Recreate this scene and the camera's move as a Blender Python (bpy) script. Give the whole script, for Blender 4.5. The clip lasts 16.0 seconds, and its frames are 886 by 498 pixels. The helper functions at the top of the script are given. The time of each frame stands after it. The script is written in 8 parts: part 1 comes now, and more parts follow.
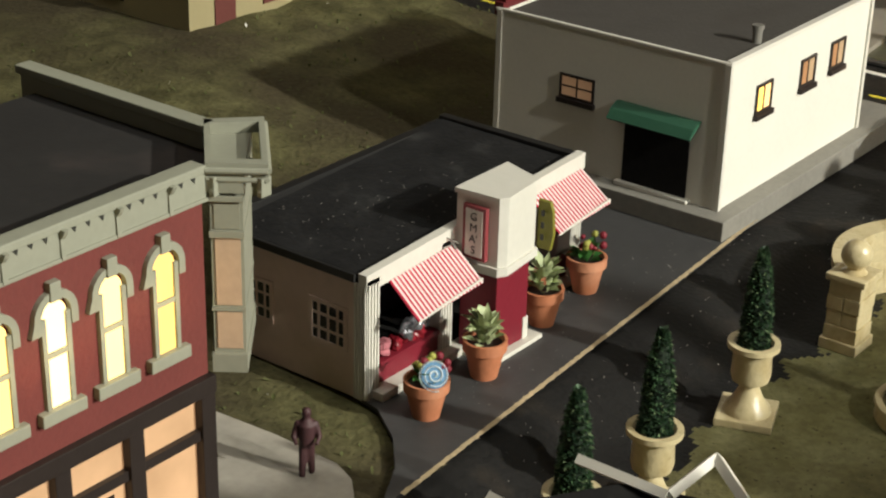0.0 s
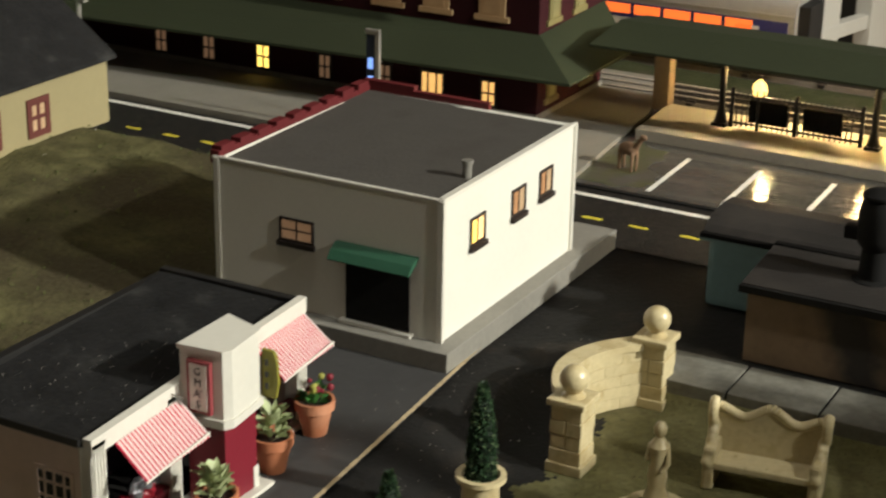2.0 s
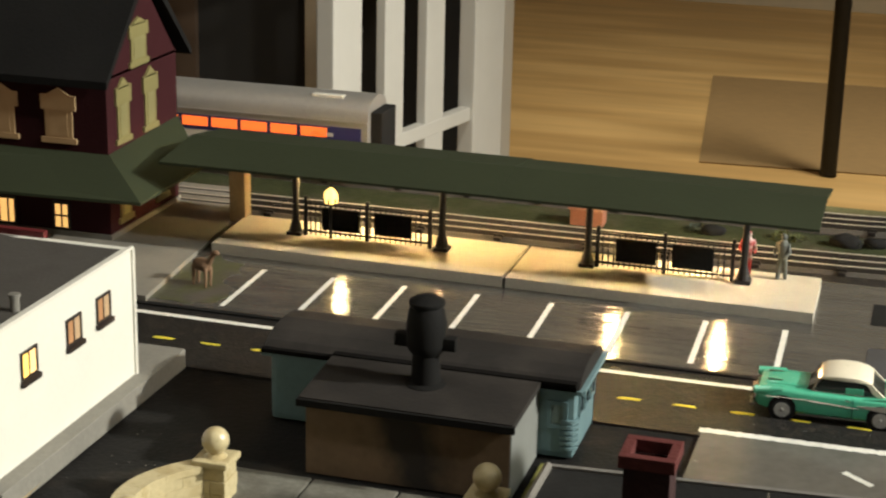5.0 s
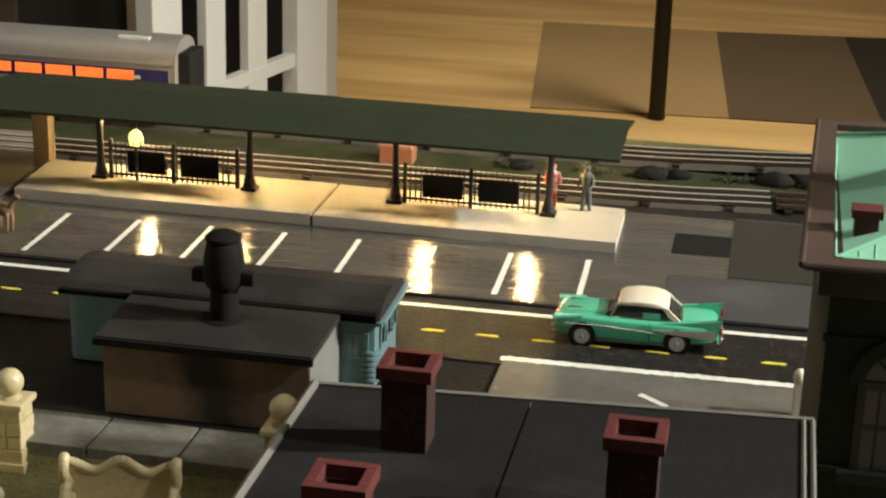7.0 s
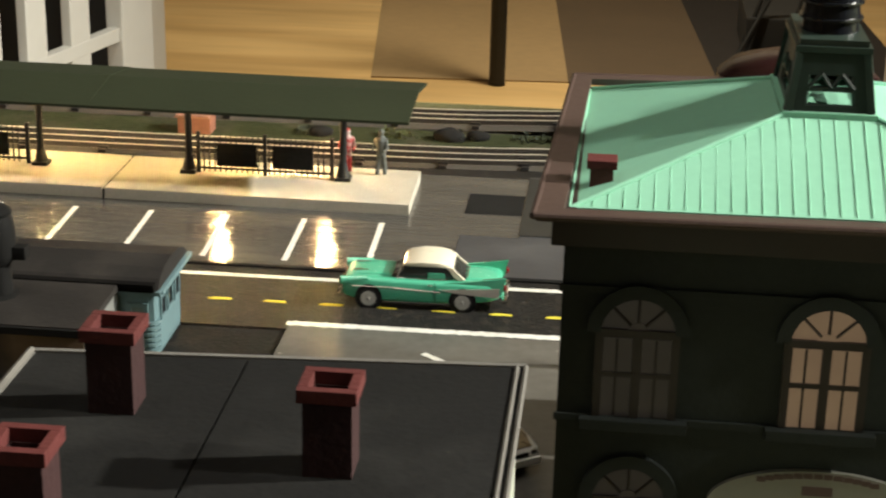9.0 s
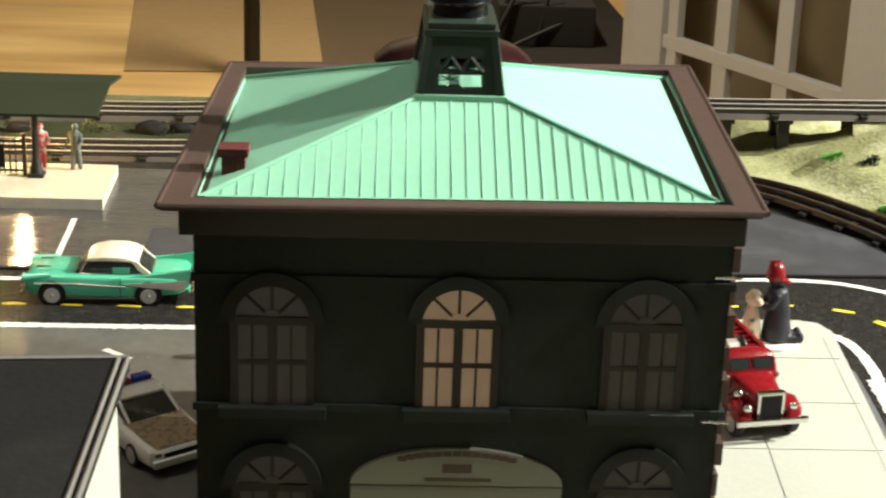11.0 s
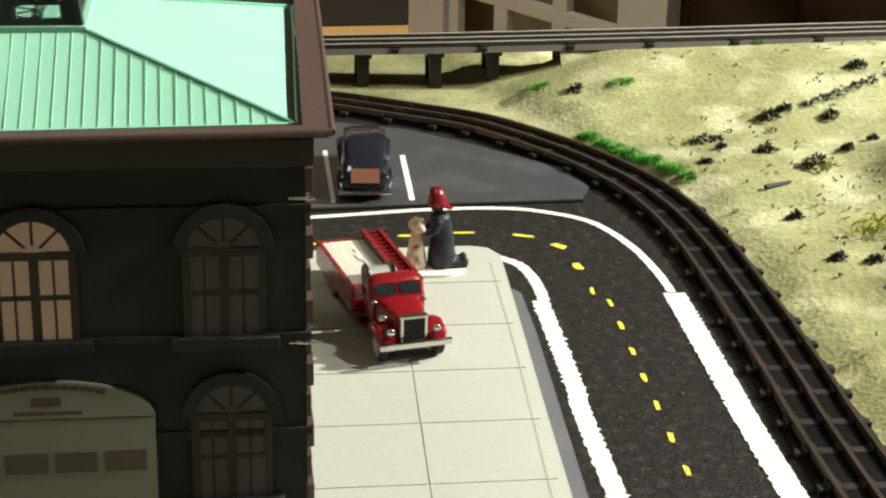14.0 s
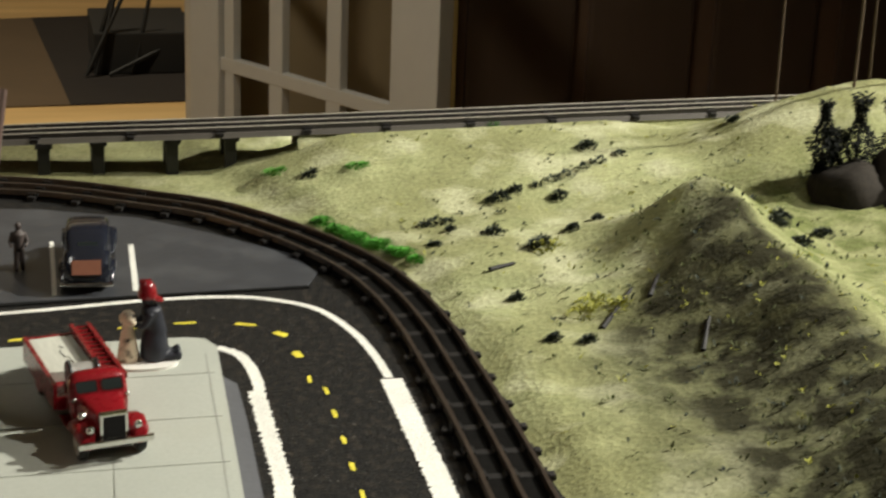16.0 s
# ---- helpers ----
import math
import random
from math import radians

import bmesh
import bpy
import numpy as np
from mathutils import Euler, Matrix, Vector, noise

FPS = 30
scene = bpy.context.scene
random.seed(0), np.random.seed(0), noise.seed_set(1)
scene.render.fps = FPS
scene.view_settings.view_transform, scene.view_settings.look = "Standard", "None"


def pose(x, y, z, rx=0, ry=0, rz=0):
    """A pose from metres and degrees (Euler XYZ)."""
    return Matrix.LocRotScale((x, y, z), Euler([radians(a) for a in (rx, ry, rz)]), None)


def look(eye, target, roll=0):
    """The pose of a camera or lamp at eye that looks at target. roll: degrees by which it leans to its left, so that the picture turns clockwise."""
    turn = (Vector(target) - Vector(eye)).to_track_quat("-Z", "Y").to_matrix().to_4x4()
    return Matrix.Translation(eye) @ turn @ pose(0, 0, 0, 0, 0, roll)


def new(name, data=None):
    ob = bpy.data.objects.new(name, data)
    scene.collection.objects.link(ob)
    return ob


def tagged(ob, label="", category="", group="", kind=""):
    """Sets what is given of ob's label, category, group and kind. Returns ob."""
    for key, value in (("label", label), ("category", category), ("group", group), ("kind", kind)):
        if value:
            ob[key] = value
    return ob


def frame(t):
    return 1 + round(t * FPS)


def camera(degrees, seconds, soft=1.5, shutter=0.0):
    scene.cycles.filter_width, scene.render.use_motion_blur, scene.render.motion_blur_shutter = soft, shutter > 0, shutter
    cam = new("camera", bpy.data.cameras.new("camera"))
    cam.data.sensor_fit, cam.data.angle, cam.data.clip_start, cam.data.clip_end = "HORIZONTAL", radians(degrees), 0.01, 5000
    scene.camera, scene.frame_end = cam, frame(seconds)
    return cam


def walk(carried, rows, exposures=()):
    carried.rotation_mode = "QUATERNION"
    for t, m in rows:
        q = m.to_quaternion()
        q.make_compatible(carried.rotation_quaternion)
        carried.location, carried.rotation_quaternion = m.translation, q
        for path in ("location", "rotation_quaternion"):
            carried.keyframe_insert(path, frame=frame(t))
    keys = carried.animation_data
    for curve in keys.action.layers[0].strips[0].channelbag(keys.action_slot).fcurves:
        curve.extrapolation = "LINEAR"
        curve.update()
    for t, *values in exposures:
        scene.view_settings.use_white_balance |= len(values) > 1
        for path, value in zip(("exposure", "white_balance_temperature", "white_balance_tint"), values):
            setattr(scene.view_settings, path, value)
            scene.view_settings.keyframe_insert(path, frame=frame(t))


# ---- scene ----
cam = camera(28.62, 16.0, soft=2.2, shutter=0.4)
PATH = [
    (0, (0.34213, 0.02533, 0.44706), (-0.20643, 0.74913, 0.02850), 1.49),
    (0.5, (0.34209, 0.02490, 0.44807), (-0.20149, 0.75509, 0.03412), 1.32),
    (1, (0.34512, 0.02309, 0.45420), (-0.16641, 0.78587, 0.05859), 1.39),
    (1.5, (0.35265, 0.02259, 0.46323), (-0.11900, 0.82193, 0.09094), 1.47),
    (2, (0.35696, 0.02772, 0.46935), (-0.08524, 0.85128, 0.11409), 1.15),
    (2.5, (0.36343, 0.03160, 0.47743), (-0.04533, 0.88180, 0.14563), 0.62),
    (3, (0.37528, 0.03430, 0.48561), (0.00081, 0.90674, 0.17158), 0.43),
    (3.5, (0.38564, 0.03542, 0.48955), (0.04566, 0.92635, 0.18847), 0.92),
    (4, (0.39362, 0.04164, 0.49101), (0.07804, 0.94208, 0.19165), 1.35),
    (4.2, (0.39858, 0.04433, 0.49202), (0.09294, 0.94882, 0.19454), 1.35),
    (6.3, (0.43230, 0.05248, 0.48468), (0.22971, 0.98112, 0.17390), 1.76),
    (6.5, (0.43445, 0.05182, 0.48441), (0.24069, 0.98171, 0.17174), 1.89),
    (7, (0.44622, 0.05206, 0.47915), (0.27236, 0.98166, 0.15416), 1.63),
    (7.5, (0.45709, 0.05136, 0.47809), (0.28894, 0.97969, 0.14655), 1.35),
    (8, (0.47033, 0.05279, 0.47801), (0.31852, 0.98325, 0.14455), 1.25),
    (8.2, (0.47700, 0.05395, 0.47732), (0.33722, 0.98532, 0.14113), 1.29),
    (10.5, (0.54531, 0.05747, 0.47562), (0.54949, 0.99812, 0.13628), 1.59),
    (11, (0.56562, 0.05777, 0.47676), (0.60267, 0.99727, 0.13622), 1.99),
    (11.5, (0.58202, 0.05220, 0.47815), (0.63646, 0.99269, 0.14272), 1.93),
    (12, (0.60243, 0.04635, 0.47849), (0.69164, 0.98336, 0.14076), 1.91),
    (12.5, (0.62009, 0.04267, 0.47805), (0.73734, 0.97481, 0.13547), 2.15),
    (13, (0.64221, 0.04142, 0.47476), (0.77983, 0.96802, 0.12481), 2.11),
    (13.5, (0.66861, 0.04219, 0.47049), (0.81058, 0.96393, 0.10962), 1.84),
    (14, (0.68871, 0.04341, 0.46707), (0.81418, 0.96674, 0.10412), 1.39),
    (14.5, (0.71024, 0.04469, 0.46823), (0.83505, 0.97107, 0.11292), 1.39),
    (15, (0.72294, 0.04984, 0.46776), (0.87739, 0.97077, 0.10993), 2.02),
    (15.5, (0.74101, 0.04019, 0.47402), (0.93912, 0.95792, 0.12974), 2.33),
    (16, (0.75247, 0.03481, 0.48047), (0.98802, 0.95214, 0.15950), 2.25),
]
walk(cam, [(t, look(eye, target, roll)) for t, eye, target, roll in PATH],
     exposures=[(0, -0.1), (4, -0.1), (8, 0.0), (10.5, 0.45), (12.5, 0.5), (14, 0.15), (16, -0.4)])

# All sizes below are in metres of the full-size town; U brings them to the 1:43 model.
U = 1 / 43.0

# ---- light ----
world = bpy.data.worlds.new("room_dimness")
scene.world = world
world.use_nodes = True
world.node_tree.nodes["Background"].inputs[0].default_value = (1.0, 0.9, 0.78, 1)
world.node_tree.nodes["Background"].inputs[1].default_value = 0.1


def lamp(name, kind, place, power, colour, size=0.1, aim=None, spread=None):
    data = bpy.data.lights.new(name, kind)
    data.energy, data.color = power, colour
    if kind == "AREA":
        data.shape, data.size = "DISK", size
    else:
        data.shadow_soft_size = size
    if kind == "SPOT":
        data.spot_size, data.spot_blend = radians(spread), 0.6
    ob = new(name, data)
    place = Vector(place) * U
    ob.matrix_world = look(place, Vector(aim) * U) if aim else Matrix.Translation(place)
    return ob


lamp("room_lamp", "SPOT", (163, 56, 84), 1120, (1.0, 0.98, 0.87), 0.06, (15, 46, 0), 75)
lamp("room_lamp", "SPOT", (136, 20, 100), 260, (1.0, 0.98, 0.87), 0.06, (15, 44, 0), 80)
# unseen fill added above the town to lift the shaded park
lamp("overhead_fill", "AREA", (-8, 32, 108), 11, (1.0, 0.97, 0.88), 0.7, (0, 40, 0))
# unseen lamp added to light the far floor and mirror in the lot
lamp("next_room_lamp", "AREA", (12.6, 330, 93), 140, (1.0, 0.9, 0.68), 0.34, (10, 340, -66))
# unseen fills added: one for the french doors, one from behind the camera
lamp("fill_lamp", "SPOT", (14, 108, 104), 150, (1.0, 0.92, 0.76), 0.1, (14, 180, -30), 82)
lamp("fill_lamp", "AREA", (25, -85, 108), 5, (1.0, 0.96, 0.88), 1.6, (25, -40, 0))


# ---- materials ----
def shader(name, colour, rough=0.6, metal=0.0, vary=0.12, grain=6.0, coarse=0.6, bump=0.15, stain=None, stain_at=0.6,
           spec=0.4, coat=0.0, emit=0.0, emit_colour=None, stretch=(1, 1, 1)):
    """A painted, plastic or flocked surface: two scales of noise in tone, fine relief, and an optional second colour in patches."""
    m = bpy.data.materials.new(name)
    m.use_nodes = True
    t = m.node_tree
    n, link = t.nodes, t.links.new
    p = n["Principled BSDF"]
    co = n.new("ShaderNodeTexCoord")
    mp = n.new("ShaderNodeMapping")
    mp.inputs["Scale"].default_value = [s / U for s in stretch]
    link(co.outputs["Object"], mp.inputs[0])
    info = n.new("ShaderNodeObjectInfo")
    fine, broad = n.new("ShaderNodeTexNoise"), n.new("ShaderNodeTexNoise")
    for node, scale, detail in ((fine, grain, 5), (broad, coarse, 3)):
        node.noise_dimensions = "4D"
        node.inputs["Scale"].default_value = scale
        node.inputs["Detail"].default_value = detail
        link(mp.outputs[0], node.inputs["Vector"])
        link(info.outputs["Random"], node.inputs["W"])
    mix = n.new("ShaderNodeMath")
    mix.operation = "ADD"
    link(fine.outputs[0], mix.inputs[0])
    link(broad.outputs[0], mix.inputs[1])
    ramp = n.new("ShaderNodeMapRange")
    ramp.inputs["From Min"].default_value, ramp.inputs["From Max"].default_value = 0.6, 1.4
    ramp.inputs["To Min"].default_value, ramp.inputs["To Max"].default_value = 1 - vary, 1 + vary
    link(mix.outputs[0], ramp.inputs[0])
    base = n.new("ShaderNodeMix")
    base.data_type = "RGBA"
    base.inputs["A"].default_value = (*colour, 1)
    base.inputs["B"].default_value = (*(stain or colour), 1)
    if stain:
        edge = n.new("ShaderNodeMapRange")
        edge.inputs["From Min"].default_value, edge.inputs["From Max"].default_value = stain_at - 0.08, stain_at + 0.08
        link(broad.outputs[0], edge.inputs[0])
        link(edge.outputs[0], base.inputs["Factor"])
    else:
        base.inputs["Factor"].default_value = 0
    tone = n.new("ShaderNodeVectorMath")
    tone.operation = "SCALE"
    link(base.outputs["Result"], tone.inputs[0])
    link(ramp.outputs[0], tone.inputs["Scale"])
    link(tone.outputs[0], p.inputs["Base Color"])
    p.inputs["Metallic"].default_value = metal
    p.inputs["Specular IOR Level"].default_value = spec
    p.inputs["Coat Weight"].default_value = coat
    gloss = n.new("ShaderNodeMapRange")
    gloss.inputs["To Min"].default_value, gloss.inputs["To Max"].default_value = max(rough - 0.08, 0.02), min(rough + 0.08, 1)
    link(fine.outputs[0], gloss.inputs[0])
    link(gloss.outputs[0], p.inputs["Roughness"])
    if bump:
        relief = n.new("ShaderNodeBump")
        relief.inputs["Strength"].default_value = bump
        relief.inputs["Distance"].default_value = 0.05 * U
        link(fine.outputs[0], relief.inputs["Height"])
        link(relief.outputs[0], p.inputs["Normal"])
    if emit:
        p.inputs["Emission Color"].default_value = (*(emit_colour or colour), 1)
        p.inputs["Emission Strength"].default_value = emit
    return m


# ---- building helpers ----
class Shape:
    """A bmesh in town metres, gathered from simple solids."""

    def __init__(self):
        self.bm = bmesh.new()

    def _moved(self, verts, m):
        if m is not None:
            bmesh.ops.transform(self.bm, matrix=m, verts=verts)
        return self

    def box(self, x0, y0, z0, x1, y1, z1, bevel=0.0, m=None):
        made = bmesh.ops.create_cube(self.bm, size=1)["verts"]
        bmesh.ops.transform(self.bm, matrix=Matrix.Translation(((x0 + x1) / 2, (y0 + y1) / 2, (z0 + z1) / 2)) @ Matrix.Diagonal((x1 - x0, y1 - y0, z1 - z0, 1)), verts=made)
        if bevel:
            edges = list({e for v in made for e in v.link_edges})
            made = bmesh.ops.bevel(self.bm, geom=edges, offset=bevel, segments=2, profile=0.7, affect="EDGES")["verts"]
        return self._moved(made, m)

    def cyl(self, x, y, z, r, h, r2=None, seg=24, m=None):
        """Upright from z to z + h, with radius r below and r2 above."""
        made = bmesh.ops.create_cone(self.bm, cap_ends=True, segments=seg, radius1=r, radius2=r if r2 is None else r2, depth=h,
                                     matrix=Matrix.Translation((x, y, z + h / 2)))["verts"]
        return self._moved(made, m)

    def rod(self, a, b, r, seg=8, r2=None):
        a, b = Vector(a), Vector(b)
        turn = (b - a).to_track_quat("Z", "Y").to_matrix().to_4x4()
        return self.cyl(0, 0, 0, r, (b - a).length, r2, seg, Matrix.Translation(a) @ turn)

    def ball(self, x, y, z, r, sx=1, sy=1, sz=1, seg=16):
        made = bmesh.ops.create_uvsphere(self.bm, u_segments=seg, v_segments=max(6, seg // 2), radius=r,
                                         matrix=Matrix.Translation((x, y, z)) @ Matrix.Diagonal((sx, sy, sz, 1)))["verts"]
        return self

    def lathe(self, profile, seg=28, x=0, y=0, z=0):
        """A solid of revolution from (radius, height) pairs, from below upward."""
        bm, rings = self.bm, []
        for r, h in profile:
            rings.append([bm.verts.new((x + r * math.cos(k * math.tau / seg), y + r * math.sin(k * math.tau / seg), z + h)) for k in range(seg)])
        for a, b in zip(rings, rings[1:]):
            for k in range(seg):
                bm.faces.new((a[k], a[(k + 1) % seg], b[(k + 1) % seg], b[k]))
        bm.faces.new(rings[0][::-1])
        bm.faces.new(rings[-1])
        return self

    def prism(self, outline, depth, m=None):
        """An outline in x and y, drawn out from z = 0 to z = depth."""
        bm = self.bm
        low = [bm.verts.new((x, y, 0)) for x, y in outline]
        high = [bm.verts.new((x, y, depth)) for x, y in outline]
        bm.faces.new(low[::-1])
        bm.faces.new(high)
        for k in range(len(low)):
            bm.faces.new((low[k], low[(k + 1) % len(low)], high[(k + 1) % len(low)], high[k]))
        return self._moved(low + high, m)

    def quad(self, a, b, c, d):
        self.bm.faces.new([self.bm.verts.new(v) for v in (a, b, c, d)])
        return self

    def slab(self, pts, thick):
        """A plate with the given corners (any plane), thickened downward."""
        bm = self.bm
        top = [bm.verts.new(p) for p in pts]
        low = [bm.verts.new((p[0], p[1], p[2] - thick)) for p in pts]
        bm.faces.new(top)
        bm.faces.new(low[::-1])
        for k in range(len(top)):
            bm.faces.new((top[k], low[k], low[(k + 1) % len(top)], top[(k + 1) % len(top)]))
        return self


# Turns a prism's outline upright: its x stays, its y becomes height, its depth goes to +y or along x.
def facing_y(x, y, z):
    return Matrix.Translation((x, y, z)) @ Matrix(((1, 0, 0, 0), (0, 0, 1, 0), (0, 1, 0, 0), (0, 0, 0, 1)))


def facing_x(x, y, z):
    return Matrix.Translation((x, y, z)) @ Matrix(((0, 0, 1, 0), (1, 0, 0, 0), (0, 1, 0, 0), (0, 0, 0, 1)))


def link_mesh(name, shape, material, parent=None, smooth=False):
    bm = shape.bm
    bmesh.ops.recalc_face_normals(bm, faces=bm.faces)
    bmesh.ops.scale(bm, vec=(U, U, U), verts=bm.verts)
    mesh = bpy.data.meshes.new(name)
    bm.to_mesh(mesh)
    bm.free()
    if material:
        mesh.materials.append(material)
    if smooth:
        for f in mesh.polygons:
            f.use_smooth = True
        mesh.set_sharp_from_angle(angle=radians(38))
    ob = new(name, mesh)
    ob.parent = parent
    return ob


def part(name, shape, material, parent, label="", smooth=False):
    return tagged(link_mesh(name, shape, material, parent, smooth), label)


def setting(name, shape, material, label="", smooth=False):
    return tagged(link_mesh(name, shape, material, None, smooth), label, kind="structure")


def thing(name, place, label, category, turn=0.0, group=""):
    ob = new(name)
    ob.empty_display_size = 0.01
    ob.matrix_basis = pose(place[0] * U, place[1] * U, place[2] * U, 0, 0, turn)
    return tagged(ob, label, category, group)


def fused(shape, grain=0.045):
    """The shape's solids grown together into one skin."""
    bmesh.ops.recalc_face_normals(shape.bm, faces=shape.bm.faces)
    mesh = bpy.data.meshes.new("skin")
    shape.bm.to_mesh(mesh)
    tmp = new("skin", mesh)
    mod = tmp.modifiers.new("skin", "REMESH")
    mod.mode, mod.voxel_size = "VOXEL", grain
    dg = bpy.context.evaluated_depsgraph_get()
    dg.update()
    skin = bpy.data.meshes.new_from_object(tmp.evaluated_get(dg))
    bpy.data.objects.remove(tmp)
    out = Shape()
    out.bm.from_mesh(skin)
    return out


def single(name, shape, material, place, label, category, turn=0.0, group="", smooth=False):
    ob = link_mesh(name, shape, material, None, smooth)
    ob.matrix_basis = pose(place[0] * U, place[1] * U, place[2] * U, 0, 0, turn)
    return tagged(ob, label, category, group)


def again(piece, name, place, parent, turn=0.0):
    """Another piece on the same mesh."""
    ob = new(name, piece.data)
    ob.parent = parent
    ob.matrix_basis = pose(place[0] * U, place[1] * U, place[2] * U, 0, 0, turn)
    return ob


def at(place, turn=0.0):
    return pose(place[0] * U, place[1] * U, place[2] * U, 0, 0, turn)


# ---- paints and surfaces ----
ASPHALT = shader("asphalt_black", (0.0155, 0.0148, 0.014), 0.5, vary=0.5, grain=9, coarse=3.2, bump=1.0, stain=(0.03, 0.025, 0.02), stain_at=0.6, spec=0.25)
LOT = shader("lot_grey_gloss", (0.07, 0.066, 0.06), 0.17, vary=0.2, grain=2.4, coarse=0.35, bump=0.6, stain=(0.1, 0.09, 0.076), stain_at=0.6, spec=0.38, stretch=(0.35, 2.0, 1))
LOT_DARK = shader("lot_blue_grey", (0.052, 0.054, 0.06), 0.33, vary=0.22, grain=3, coarse=0.5, bump=0.18, stain=(0.066, 0.068, 0.073), stain_at=0.58, spec=0.45)
MATT_BLACK = shader("matt_black", (0.014, 0.0135, 0.013), 0.85, vary=0.3, spec=0.1)
BLACK = shader("black_plastic", (0.015, 0.0145, 0.014), 0.45, vary=0.25, bump=0.1)
WHITE_PAINT = shader("line_white", (0.72, 0.7, 0.64), 0.7, vary=0.18, grain=12, bump=0.6)
YELLOW_PAINT = shader("line_yellow", (0.72, 0.62, 0.06), 0.6, vary=0.25, grain=10, bump=0.6)
CONCRETE = shader("platform_concrete", (0.5, 0.46, 0.38), 0.75, vary=0.12, grain=8, coarse=0.5, bump=0.25, stain=(0.42, 0.38, 0.31), stain_at=0.62)
PAVING = shader("paving_grey_white", (0.4, 0.41, 0.36), 0.7, vary=0.08, grain=7, coarse=0.4, bump=0.15, stain=(0.38, 0.385, 0.33), stain_at=0.6)
FLAGSTONE = shader("flagstone", (0.15, 0.145, 0.122), 0.75, vary=0.3, grain=5, coarse=1.1, bump=0.7, stain=(0.1, 0.094, 0.076), stain_at=0.54)
KERB = shader("kerb_grey", (0.2, 0.19, 0.165), 0.75, vary=0.18, grain=7, bump=0.3)
# rail glint put into the colours: pale heads over dark webs
RAIL_GLINT = shader("rail_tinplate_glint", (0.48, 0.44, 0.365), 0.42, metal=0.25, vary=0.12, grain=3, bump=0.0, spec=0.6)
TIN_WEB = shader("tin_web_dark", (0.03, 0.026, 0.022), 0.5, vary=0.15, grain=3, bump=0.0)
TIN_BED = shader("tin_bed_brown", (0.062, 0.054, 0.044), 0.5, vary=0.1, grain=1.5, coarse=0.2, bump=0.0)
RAIL_STEEL = shader("rail_steel", (0.62, 0.58, 0.52), 0.26, metal=0.92, vary=0.2, grain=4, bump=0.05)
BED_BLACK = shader("bed_black", (0.006, 0.0055, 0.005), 0.9, vary=0.5, grain=6, bump=0.6, spec=0.05)
RAIL_RUST = shader("rail_brown", (0.15, 0.115, 0.09), 0.32, metal=0.75, vary=0.25, grain=6, bump=0.15)
TIE = shader("tie_black", (0.013, 0.011, 0.01), 0.6, vary=0.4, grain=8, bump=0.3)
CANOPY_GREEN = shader("canopy_green", (0.027, 0.033, 0.017), 0.7, vary=0.14, grain=5, coarse=0.3, bump=0.15, spec=0.2)


